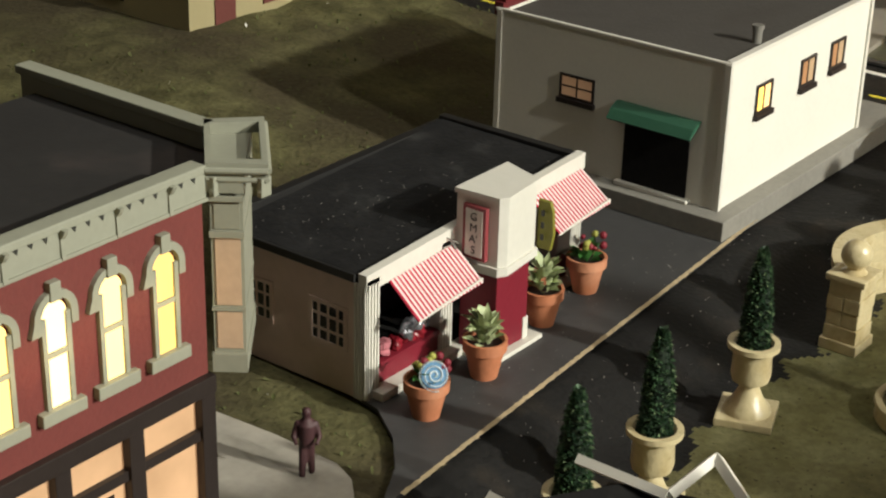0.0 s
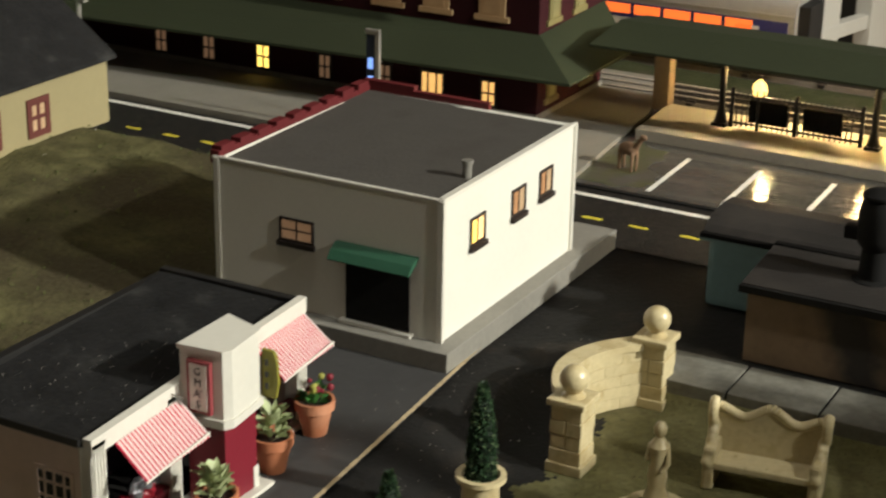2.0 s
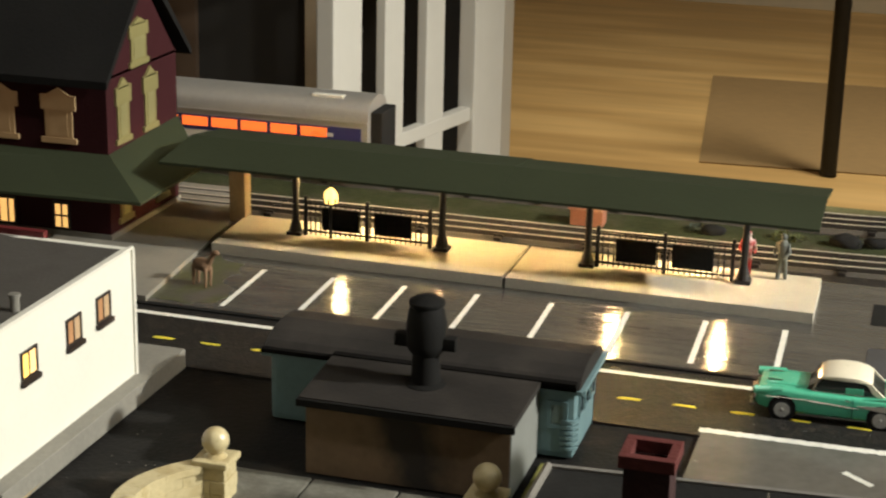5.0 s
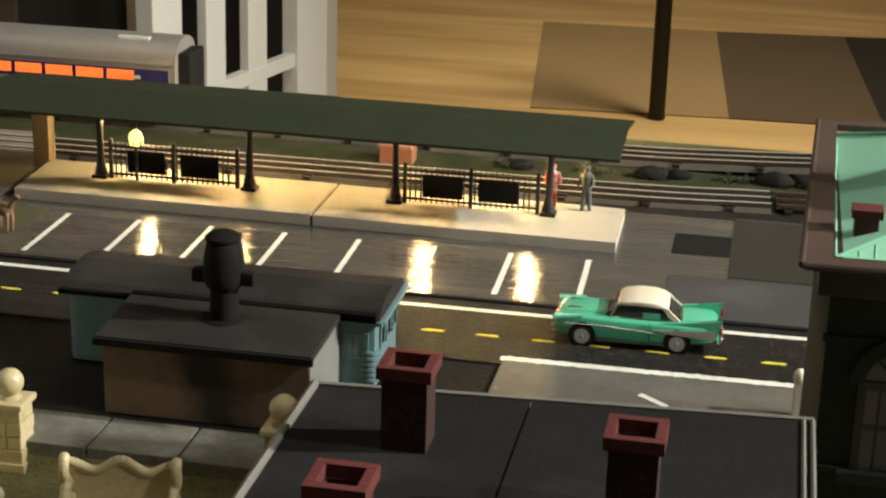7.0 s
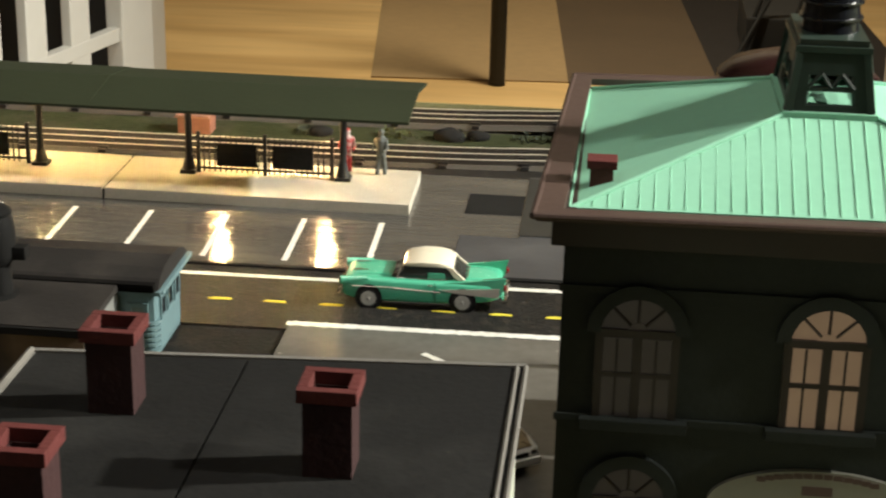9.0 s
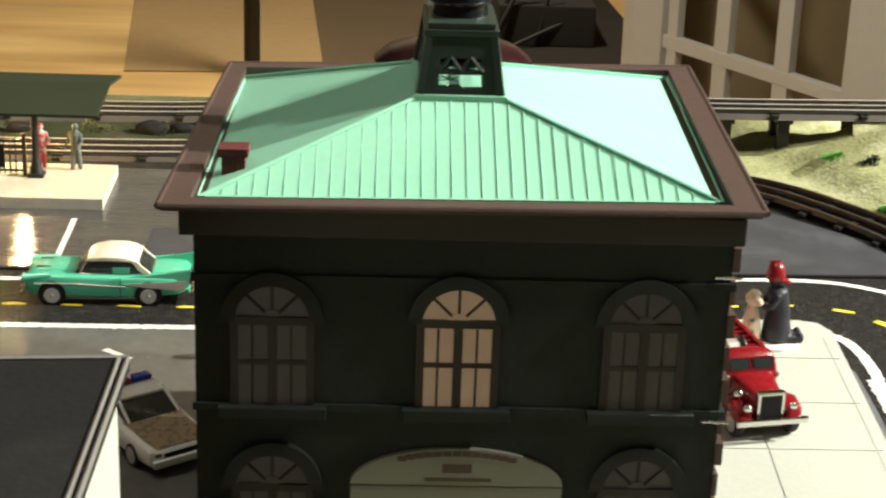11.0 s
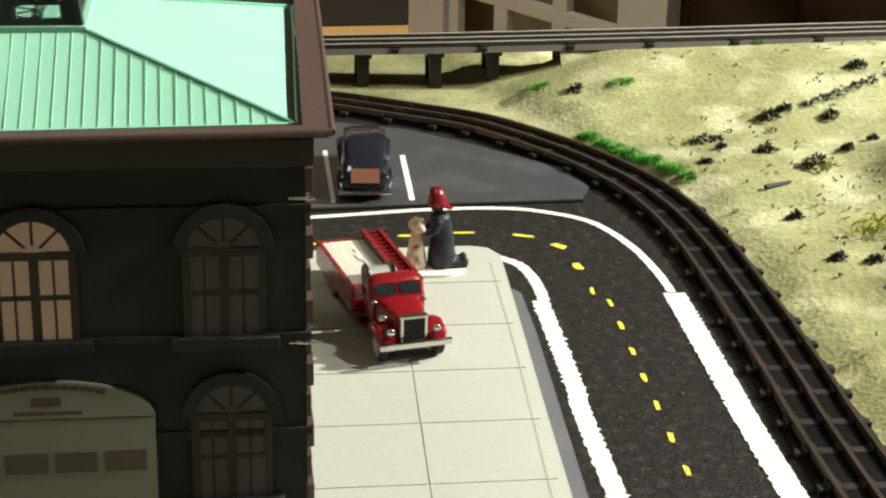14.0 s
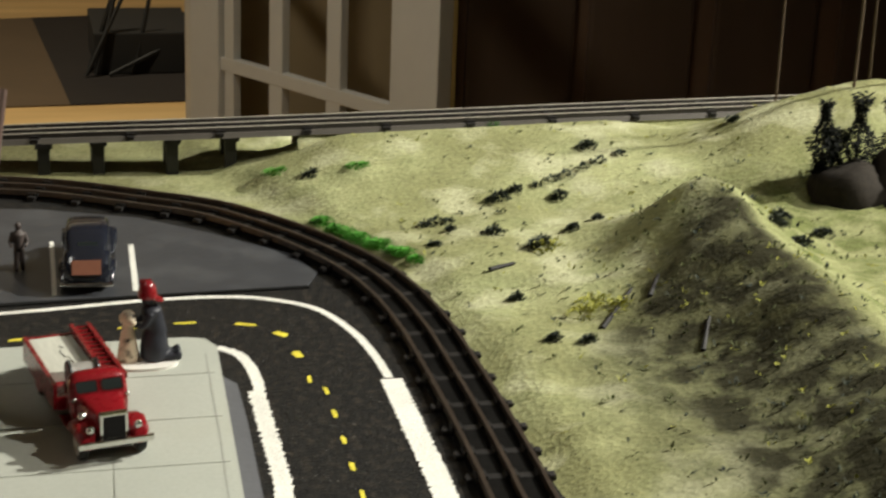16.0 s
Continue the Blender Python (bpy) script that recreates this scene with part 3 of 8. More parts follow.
for x in POSTS:
    s = Shape().box(x - 0.3, 64.4, 0.5, x + 0.3, 65.0, 0.66, 0.04).lathe([(0.28, 0), (0.22, 0.25), (0.14, 0.6), (0.13, 2.9), (0.2, 3.1)], 12, x, 64.7, 0.62)
    s.rod((x, 64.7, 2.9), (x, 62.6, 3.75), 0.06).rod((x, 64.7, 2.9), (x, 66.6, 3.75), 0.06)
    part("post", s, BLACK, canopy)
part("beam", Shape().box(-9, 64.6, 3.62, 14.2, 64.8, 3.82), BLACK, canopy)


def railing(x0, x1, y):
    ob = thing("platform_railing", (x0, y, 0.52), "black iron railing with two notice boards between canopy posts", "railing", group="platform railings")
    w = x1 - x0
    part("top_rail", Shape().box(0, -0.04, 1.3, w, 0.04, 1.38), BLACK, ob)
    part("top_rail", Shape().box(0, -0.04, 1.12, w, 0.04, 1.18), BLACK, ob)
    part("bottom_rail", Shape().box(0, -0.04, 0.16, w, 0.04, 0.23), BLACK, ob)
    for k in range(3):
        x = w * k / 2
        part("post", Shape().box(x - 0.07, -0.07, 0, x + 0.07, 0.07, 1.5).ball(x, 0, 1.55, 0.09), BLACK, ob)
    first = None
    for k in range(1, int(w / 0.21)):
        if first is None:
            first = part("baluster", Shape().box(-0.022, -0.022, 0, 0.022, 0.022, 1.42), BLACK, ob)
            first.matrix_basis = at((0.21, 0, 0.05))
        else:
            again(first, "baluster", (0.21 * k, 0, 0.05), ob)
    for c in (0.29, 0.71):
        part("notice_board", Shape().box(w * c - 0.78, -0.12, 0.32, w * c + 0.78, -0.05, 1.22, 0.02), MATT_BLACK, ob)
    return ob


railing(-5.95, -0.75, 64.7)
railing(5.95, 11.1, 64.7)
LAMP_GLOW = shader("lantern_glow", (0.6, 0.42, 0.16), 0.5, emit=2.6, emit_colour=(1.0, 0.66, 0.2))
for x in (-0.7, 6.4, 10.6):
    bulb = thing("canopy_bulb", (x, 66.0, 3.3), "small warm bulb under the platform canopy", "lamp", group="canopy bulbs")
    part("socket", Shape().cyl(0, 0, 0.14, 0.1, 0.3, seg=12), BLACK, bulb)
    part("bulb", Shape().ball(0, 0, 0, 0.16, seg=12), LAMP_GLOW, bulb, smooth=True)
    lamp("canopy_light", "POINT", (x, 66.0, 3.0), 0.62, (1.0, 0.62, 0.26), 0.004)

# ---- more paints ----
CREAM_WALL = shader("render_white", (0.67, 0.65, 0.58), 0.6, vary=0.05, grain=9, bump=0.1)
ROOF_GREY = shader("roof_grey", (0.06, 0.055, 0.049), 0.85, vary=0.15, grain=8, bump=0.3, stain=(0.05, 0.045, 0.04), spec=0.15)
ROOF_BLACK = shader("roof_black_felt", (0.014, 0.0138, 0.014), 0.8, vary=0.5, grain=7, coarse=1.1, bump=0.6, stain=(0.026, 0.026, 0.025), stain_at=0.66, spec=0.15)
RED_TRIM = shader("trim_red", (0.1, 0.01, 0.012), 0.6, vary=0.15)
BRICK_RED = shader("brick_red", (0.135, 0.03, 0.025), 0.7, vary=0.12, grain=9, bump=0.3)
BRICK_MAROON = shader("brick_maroon", (0.036, 0.009, 0.011), 0.8, vary=0.15, grain=9, bump=0.3, spec=0.12)
STONE_TRIM = shader("trim_grey_green", (0.245, 0.248, 0.192), 0.65, vary=0.08, grain=7, bump=0.15)
DARK_FRAME = shader("frame_black_brown", (0.02, 0.014, 0.012), 0.5, vary=0.2)
PINK_WALL = shader("wall_pink_beige", (0.68, 0.54, 0.48), 0.6, vary=0.08, grain=5, bump=0.1, stain=(0.62, 0.5, 0.43))
WHITE_TRIM = shader("trim_white", (0.6, 0.58, 0.515), 0.5, vary=0.05, grain=6, bump=0.06)
TERRACOTTA = shader("terracotta", (0.44, 0.16, 0.075), 0.75, vary=0.14, grain=7, bump=0.25, stain=(0.5, 0.23, 0.13))
CLARET = shader("panel_claret", (0.17, 0.011, 0.022), 0.5, vary=0.12)
GREEN_AWNING = shader("awning_green", (0.018, 0.075, 0.042), 0.6, vary=0.12)
DARK_GLASS = shader("glass_dark", (0.012, 0.012, 0.014), 0.12, vary=0.1, bump=0, spec=0.6)
YELLOW_WALL = shader("wall_yellow_cream", (0.29, 0.25, 0.135), 0.65, vary=0.06, grain=6, bump=0.1)
MAROON_FRAME = shader("frame_maroon", (0.11, 0.03, 0.025), 0.6)
GREEN_BLACK = shader("wall_green_black", (0.02, 0.024, 0.022), 0.7, vary=0.2, grain=8, bump=0.25, spec=0.2)
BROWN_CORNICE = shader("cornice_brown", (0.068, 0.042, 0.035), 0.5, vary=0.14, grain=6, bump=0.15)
VERDIGRIS = shader("roof_verdigris", (0.255, 0.535, 0.385), 0.65, vary=0.05, grain=5, bump=0.06, spec=0.15)
DINER_BLUE = shader("diner_blue", (0.125, 0.2, 0.215), 0.4, vary=0.12, grain=5, bump=0.1)
DINER_TAN = shader("diner_tan", (0.165, 0.112, 0.07), 0.7, vary=0.2, grain=5, coarse=0.7, bump=0.2, stain=(0.12, 0.08, 0.052), stain_at=0.58)


def soot(m, centre, spread, colour, lean):
    """A sooty smear with a torn outline over a painted wall."""
    t = m.node_tree
    n, link = t.nodes, t.links.new
    p = n["Principled BSDF"]
    under = p.inputs["Base Color"].links[0].from_socket
    co, xyz, tex = n.new("ShaderNodeTexCoord"), n.new("ShaderNodeSeparateXYZ"), n.new("ShaderNodeTexNoise")
    link(co.outputs["Object"], xyz.inputs[0])
    tex.inputs["Scale"].default_value, tex.inputs["Detail"].default_value = 1.1 / U, 5
    link(co.outputs["Object"], tex.inputs["Vector"])

    def calc(kind, a, b, c=0.0):
        k = n.new("ShaderNodeMath")
        k.operation = kind
        for s, v in zip(k.inputs, (a, b, c)):
            if isinstance(v, float):
                s.default_value = v
            else:
                link(v, s)
        return k.outputs[0]

    slid = calc("MULTIPLY_ADD", xyz.outputs["Z"], lean, xyz.outputs["X"])
    far = calc("ABSOLUTE", calc("MULTIPLY_ADD", slid, 1.0 / (spread * U), -centre / spread), 0.0)
    ragged = calc("MULTIPLY_ADD", tex.outputs[0], 1.1, calc("SUBTRACT", far, 0.55))
    f = n.new("ShaderNodeMapRange")
    f.inputs["From Min"].default_value, f.inputs["From Max"].default_value = 0.95, 0.25
    link(ragged, f.inputs[0])
    mix = n.new("ShaderNodeMix")
    mix.data_type = "RGBA"
    link(f.outputs[0], mix.inputs["Factor"])
    link(under, mix.inputs["A"])
    mix.inputs["B"].default_value = (*colour, 1)
    link(mix.outputs["Result"], p.inputs["Base Color"])


soot(DINER_TAN, 5.2, 1.25, (0.026, 0.022, 0.02), 0.35)
STATION_ROOF = shader("roof_black_slate", (0.011, 0.0105, 0.0102), 0.85, vary=0.3, grain=8, coarse=0.4, bump=0.3, spec=0.1)
GREY_ROOF = shader("roof_slate_grey", (0.0105, 0.0102, 0.0098), 0.85, vary=0.3, grain=8, coarse=0.4, bump=0.3, stain=(0.017, 0.0165, 0.0155), stain_at=0.58, spec=0.15)
CHIMNEY_RED = shader("chimney_red", (0.095, 0.02, 0.018), 0.65, vary=0.2, grain=9, bump=0.4)
DINER_ROOF = shader("roof_brown_black", (0.021, 0.0185, 0.017), 0.7, vary=0.3, grain=7, coarse=0.5, bump=0.25, stain=(0.03, 0.026, 0.023), stain_at=0.58, spec=0.2)
SANDSTONE = shader("cast_stone_cream", (0.52, 0.44, 0.26), 0.3, vary=0.14, grain=7, coarse=1.5, bump=0.35, stain=(0.4, 0.32, 0.17), stain_at=0.6)
TRAIN_SILVER = shader("train_silver", (0.4, 0.38, 0.35), 0.45, metal=0.6, vary=0.1, grain=4, bump=0.05)
TRAIN_BLUE = shader("train_blue", (0.02, 0.02, 0.1), 0.4, vary=0.1)


def glow(name, colour, strength, base=(0.7, 0.55, 0.3)):
    return shader(name, base, 0.4, vary=0.25, grain=1.2, coarse=0.8, bump=0, emit=strength, emit_colour=colour)


GLOW_BRIGHT = glow("pane_bright", (1.0, 0.66, 0.13), 2.1, (0.3, 0.2, 0.07))
GLOW_WARM = glow("pane_warm", (1.0, 0.55, 0.16), 1.1)
GLOW_DIM = glow("pane_dim", (1.0, 0.55, 0.3), 0.12, (0.42, 0.3, 0.18))
GLOW_PINK = glow("pane_pink", (1.0, 0.5, 0.33), 0.3, (0.6, 0.35, 0.25))
GLOW_ORANGE = glow("pane_orange", (1.0, 0.16, 0.025), 1.25, (0.35, 0.1, 0.03))
GLOW_AMBER = glow("pane_amber", (1.0, 0.42, 0.13), 0.22, (0.3, 0.17, 0.09))


def sash(parent, m, w, h, frame_m, pane_m, cols=2, rows=2, bar=0.06, depth=0.12, sill=True, pane_list=None):
    """A window in the plane of m (x across, y up, +z outward): frame, bars, each pane and a sill, under one window part."""
    s = Shape()
    s.box(0, 0, -0.02, bar * 1.5, h, depth).box(w - bar * 1.5, 0, -0.02, w, h, depth).box(bar * 1.5, 0, -0.02, w - bar * 1.5, bar * 1.5, depth * 0.97).box(bar * 1.5, h - bar * 1.5, -0.02, w - bar * 1.5, h, depth * 0.97)
    bmesh.ops.transform(s.bm, matrix=m, verts=s.bm.verts)
    window = part("window", s, frame_m, parent)
    bars = Shape()
    for k in range(1, cols):
        bars.box(w * k / cols - bar / 2, bar, 0, w * k / cols + bar / 2, h - bar, depth * 0.7)
    for k in range(1, rows):
        bars.box(bar, h * k / rows - bar / 2, 0, w - bar, h * k / rows + bar / 2, depth * 0.63)
    if cols + rows > 2:
        bmesh.ops.transform(bars.bm, matrix=m, verts=bars.bm.verts)
        part("glazing_bar", bars, frame_m, window)
    else:
        bars.bm.free()
    for c in range(cols):
        for r in range(rows):
            q = Shape().box(w * c / cols + bar / 2, h * r / rows + bar / 2, 0.0, w * (c + 1) / cols - bar / 2, h * (r + 1) / rows - bar / 2, min(0.035, depth * 0.35))
            bmesh.ops.transform(q.bm, matrix=m, verts=q.bm.verts)
            part("pane", q, pane_list[(c + r) % len(pane_list)] if pane_list else pane_m, window)
    if sill:
        q = Shape().box(-0.05, -0.15, 0, w + 0.05, 0.0, depth + 0.08, 0.02)
        bmesh.ops.transform(q.bm, matrix=m, verts=q.bm.verts)
        part("sill", q, frame_m, window)
    return window


def on_front(x, y, z):
    """A plane facing -y: x across, height up."""
    return Matrix.Translation((x, y, z)) @ Matrix(((1, 0, 0, 0), (0, 0, -1, 0), (0, 1, 0, 0), (0, 0, 0, 1)))


def on_right(x, y, z):
    """A plane facing +x: y across, height up."""
    return Matrix.Translation((x, y, z)) @ Matrix(((0, 0, 1, 0), (1, 0, 0, 0), (0, 1, 0, 0), (0, 0, 0, 1)))


# ---- white flat-roofed shop ----
shop = thing("white_shop", (0, 0, 0), "white flat-roofed model shop with red rear parapet and green door awning", "building")
part("plinth", Shape().box(-13.6, 39.35, 0, -4.95, 51.0, 0.66, 0.04), KERB, shop, "grey concrete plinth")
part("wall", Shape().box(-13.05, 39.98, 0.66, -5.5, 40.25, 4.75), CREAM_WALL, shop)
part("wall", Shape().box(-5.75, 40.25, 0.66, -5.5, 48.5, 4.8), CREAM_WALL, shop)
part("wall", Shape().box(-13.05, 40.25, 0.66, -12.8, 48.5, 4.8), CREAM_WALL, shop)
part("wall", Shape().box(-12.8, 48.25, 0.66, -5.75, 48.5, 4.8), CREAM_WALL, shop)
for x0, y0, x1, y1 in ((-5.62, 39.92, -5.44, 40.06), (-5.56, 48.4, -5.44, 48.56), (-13.0, 39.92, -12.85, 40.06)):
    part("corner_strip", Shape().box(x0, y0, 0.66, x1, y1, 4.8), WHITE_TRIM, shop)
part("roof", Shape().slab([(-12.9, 40.1, 4.72), (-5.65, 40.1, 4.68), (-5.65, 48.4, 4.78), (-12.9, 48.4, 4.82)], 0.12), ROOF_GREY, shop, "grey felt roof")
part("coping", Shape().box(-13.08, 39.95, 4.75, -5.46, 40.07, 4.84, 0.02).box(-5.58, 40.0, 4.76, -5.46, 48.55, 4.86, 0.02), WHITE_TRIM, shop)
s = Shape().box(-13.15, 40.0, 4.6, -12.85, 48.6, 4.98)
for k in range(9):
    s.box(-13.17, 40.1 + 0.95 * k, 4.9, -12.83, 40.75 + 0.95 * k, 5.1 + 0.05 * (k > 6), 0.02)
s.box(-13.1, 48.45, 4.6, -11.2, 48.7, 5.15).box(-11.2, 48.45, 4.6, -8.5, 48.7, 5.0)
part("parapet", s, RED_TRIM, shop, "stepped red parapet")
part("vent", Shape().cyl(-6.05, 42.4, 4.6, 0.13, 0.62, seg=12).cyl(-6.05, 42.4, 5.12, 0.17, 0.1, seg=12), KERB, shop, "short grey roof vent")
sash(shop, on_front(-10.77, 39.98, 2.72), 1.15, 0.7, DARK_FRAME, GLOW_DIM, 2, 2, 0.045, 0.06)
for y, z, g in ((41.56, 2.97, [GLOW_BRIGHT, GLOW_WARM]), (44.15, 3.05, [GLOW_AMBER, GLOW_DIM]), (46.0, 3.12, [GLOW_AMBER, GLOW_DIM])):
    sash(shop, on_right(-5.5, y, z), 0.9, 0.84, DARK_FRAME, None, 2, 1, 0.05, 0.06, pane_list=g)
door = part("doorway", Shape().box(-8.55, 39.93, 0.76, -6.5, 39.99, 2.75), MATT_BLACK, shop, "black unlit doorway")
part("threshold", Shape().box(-8.7, 39.75, 0.66, -6.35, 39.98, 0.76, 0.02), WHITE_TRIM, shop)
s = Shape()
prof = [(0, 0), (0.15, 0.02), (0.42, -0.13), (0.62, -0.36), (0.58, -0.4), (0.1, -0.1)]
s.prism([(-y, z) for y, z in prof], 2.62, facing_x(-8.82, 39.98, 3.06))
part("awning", s, GREEN_AWNING, shop, "curved green awning")

# ---- candy and flower shop with striped awnings ----
setting("board_black", Shape().prism([(-7.0, 26.75), (-6.3, 26.6), (-5.3, 25.9), (-4.5, 25.0), (-3.75, 23.6), (-4.85, 39.6), (-5.2, 43.2), (-5.3, 50.9), (-5.0, 50.9), (-12.2, 38.9), (-11.5, 36.0), (-7.0, 35.5)], 0.1), shader("board_black", (0.045, 0.044, 0.044), 0.55, vary=0.25, grain=4, bump=0.25))
edge = Shape()
painted_line(edge, [(-3.75, 24.3), (-3.95, 27), (-4.45, 34), (-4.85, 39.6), (-5.15, 43.2), (-5.2, 46.5)], 0.12, 0.108, 0.05, 71)
setting("board_edge", edge, shader("bare_wood_edge", (0.42, 0.33, 0.2), 0.8, vary=0.3, grain=8))
gma = thing("flower_shop", (0, 0, 0), "pink-sided flat-roofed shop with corner sign tower and striped awnings", "building")
part("wall", Shape().box(-11.0, 26.75, 0.05, -6.95, 26.95, 2.9), PINK_WALL, gma)
part("wall", Shape().box(-11.0, 26.95, 0.05, -10.8, 35.0, 2.95), PINK_WALL, gma)
part("wall", Shape().box(-10.8, 34.8, 0.05, -6.95, 35.0, 2.95), PINK_WALL, gma)
part("floor", Shape().box(-10.8, 26.95, 0.1, -6.8, 34.8, 0.16), MATT_BLACK, gma)
part("back_wall", Shape().box(-9.2, 26.97, 0.16, -9.1, 34.78, 3.0), shader("shop_inside", (0.03, 0.02, 0.03), 0.7), gma, "dark inside wall")
part("roof", Shape().slab([(-11.1, 26.7, 3.1), (-6.97, 26.7, 3.05), (-6.97, 35.05, 3.3), (-11.1, 35.05, 3.35)], 0.12), ROOF_BLACK, gma, "black felt roof with grit and scuffs")
part("parapet", Shape().box(-11.25, 26.6, 2.95, -10.98, 35.2, 3.32, 0.03).box(-11.2, 34.95, 3.0, -6.95, 35.2, 3.42, 0.03).box(-11.2, 26.6, 2.95, -7.0, 26.68, 3.14, 0.02), BLACK, gma, "black tarred roof edge")
part("fascia", Shape().slab([(-6.95, 26.7, 3.15), (-6.72, 26.7, 3.15), (-6.72, 35.1, 3.5), (-6.95, 35.1, 3.5)], 0.42), WHITE_TRIM, gma)
for y in (26.72, 29.35, 34.65):
    s = Shape().box(-7.1, y, 0.05, -6.72, y + 0.42, 3.0)
    for k in range(4):
        s.box(-6.74, y + 0.03 + 0.1 * k, 0.1, -6.69, y + 0.09 + 0.1 * k, 2.9)
        if y < 27:
            s.box(-7.07 + 0.09 * k, y - 0.03, 0.1, -7.02 + 0.09 * k, y + 0.02, 2.9)
    part("pilaster", s, WHITE_TRIM, gma, "fluted white pilaster")
part("sill_board", Shape().box(-7.1, 26.9, 0.08, -6.4, 29.8, 0.3, 0.03), WHITE_TRIM, gma)
part("sill_board", Shape().box(-7.1, 31.5, 0.08, -6.55, 34.8, 0.25, 0.03), WHITE_TRIM, gma)
for y0, y1 in ((27.15, 29.35), (32.0, 34.65)):
    part("stall_riser", Shape().box(-7.0, y0, 0.3, -6.79, y1, 0.83), CLARET, gma, "claret stall riser")
sash(gma, on_front(-8.4, 26.75, 1.1), 1.1, 1.08, PINK_WALL, DARK_GLASS, 4, 3, 0.065, 0.03, False)
sash(gma, on_front(-10.25, 26.75, 1.07), 0.75, 1.06, PINK_WALL, DARK_GLASS, 3, 3, 0.065, 0.03, False)
tower = [(-6.72, 29.85), (-5.62, 29.95), (-5.5, 30.15), (-5.62, 31.4), (-6.72, 31.75)]
t = part("sign_tower", Shape().prism(tower, 1.72, Matrix.Translation((0, 0, 2.42))), WHITE_TRIM, gma, "white angular sign tower")
part("tower_cap", Shape().prism([(x * 1.0 + (x + 6.1) * 0.06, y + (y - 30.7) * 0.06) for x, y in tower], 0.12, Matrix.Translation((0, 0, 4.12))), WHITE_TRIM, t)
part("tower_foot", Shape().prism([(x + (x + 6.1) * 0.1, y + (y - 30.7) * 0.1) for x, y in tower], 0.2, Matrix.Translation((0, 0, 2.32))), WHITE_TRIM, t)
part("tower_wall", Shape().prism([(-6.7, 30.05), (-5.75, 30.15), (-5.72, 31.35), (-6.7, 31.5)], 2.2, Matrix.Translation((0, 0, 0.15))), CLARET, gma, "claret panelled wall below the sign")
part("step", Shape().box(-6.9, 29.8, 0.05, -5.5, 31.75, 0.2, 0.03).box(-5.85, 31.2, 0.2, -5.7, 31.4, 0.75), WHITE_TRIM, gma)
part("sign_frame", Shape().box(-6.49, 29.78, 2.64, -5.86, 29.9, 3.93), shader("sign_red", (0.24, 0.045, 0.05), 0.5), t, "red framed sign")
part("sign_board", Shape().box(-6.41, 29.76, 2.72, -5.94, 29.8, 3.85), WHITE_TRIM, t)


def lettering(text, size, m, material, parent, name="lettering"):
    c = bpy.data.curves.new(name, "FONT")
    c.body, c.size, c.align_x, c.align_y, c.extrude = text, size, "CENTER", "CENTER", 0.006
    tmp = new(name, c)
    dg = bpy.context.evaluated_depsgraph_get()
    dg.update()
    mesh = bpy.data.meshes.new_from_object(tmp.evaluated_get(dg))
    bpy.data.objects.remove(tmp)
    mesh.transform(Matrix.Diagonal((U, U, U, 1)) @ m)
    mesh.materials.append(material)
    ob = new(name, mesh)
    ob.parent = parent
    return ob


for k, ch in enumerate("GMAS"):
    lettering(ch if ch != "A" else "A'", 0.27, on_front(-6.175, 29.75, 3.68 - 0.27 * k), BLACK, t)
part("hanging_sign", Shape().prism([(-5.66, 2.48), (-5.3, 2.48), (-5.22, 2.9), (-5.26, 3.45), (-5.34, 3.68), (-5.66, 3.68)], 0.1, facing_y(0, 31.55, 0)), shader("sign_mustard", (0.2, 0.185, 0.025), 0.5), gma, "mustard hanging sign")
for k in range(3):
    part("sign_bar", Shape().box(-5.5, 31.43, 2.75 + 0.3 * k, -5.42, 31.455, 2.9 + 0.3 * k), BLACK, gma)
STRIPES = (shader("awning_red", (0.42, 0.015, 0.045), 0.75), shader("awning_white", (0.74, 0.62, 0.6), 0.75))
for y0, y1, z0, z1 in ((27.45, 29.75, 2.78, 2.88), (32.75, 34.95, 3.02, 3.12)):
    a = part("awning", Shape().rod((-5.62, y0 - 0.35, z0 - 0.52), (-5.62, y1 - 0.35, z1 - 0.42), 0.03), WHITE_TRIM, gma, "red and white striped awning")
    count = 36
    for c in (0, 1):
        s = Shape()
        for k in range(c, count, 2):
            p, q = k / count, (k + 1) / count
            ya, yb, za, zb = y0 + (y1 - y0) * p, y0 + (y1 - y0) * q, z0 + (z1 - z0) * p, z0 + (z1 - z0) * q
            s.slab([(-6.7, ya, za), (-6.7, yb, zb), (-5.6, yb - 0.35, zb - 0.48), (-5.6, ya - 0.35, za - 0.48)], 0.035)
        part("stripe", s, STRIPES[c], a)
part("arm", Shape().rod((-6.72, 29.6, 3.05), (-6.5, 29.65, 2.7), 0.02).rod((-6.72, 29.5, 3.1), (-6.45, 29.6, 3.0), 0.02), KERB, gma)
LEAF = [shader("leaf_%s" % n, c, 0.5, vary=0.3, grain=5, bump=0.2) for n, c in (("pale", (0.38, 0.43, 0.23)), ("green", (0.05, 0.16, 0.035)), ("yellow", (0.3, 0.3, 0.06)))]


def leaf(s, base, way, length, width):
    """A pointed, folded leaf from base along way."""
    way = Vector(way).normalized()
    side = way.cross(Vector((0, 0, 1))).normalized() * width
    lift = Vector((0, 0, width * 0.5))
    b = Vector(base)
    p = [b, b + way * length * 0.45 + side + lift, b + way * length, b + way * length * 0.45 - side + lift, b + way * length * 0.5]
    v = [s.bm.verts.new(q) for q in p]
    s.bm.faces.new((v[0], v[1], v[2], v[4]))
    s.bm.faces.new((v[0], v[4], v[2], v[3]))


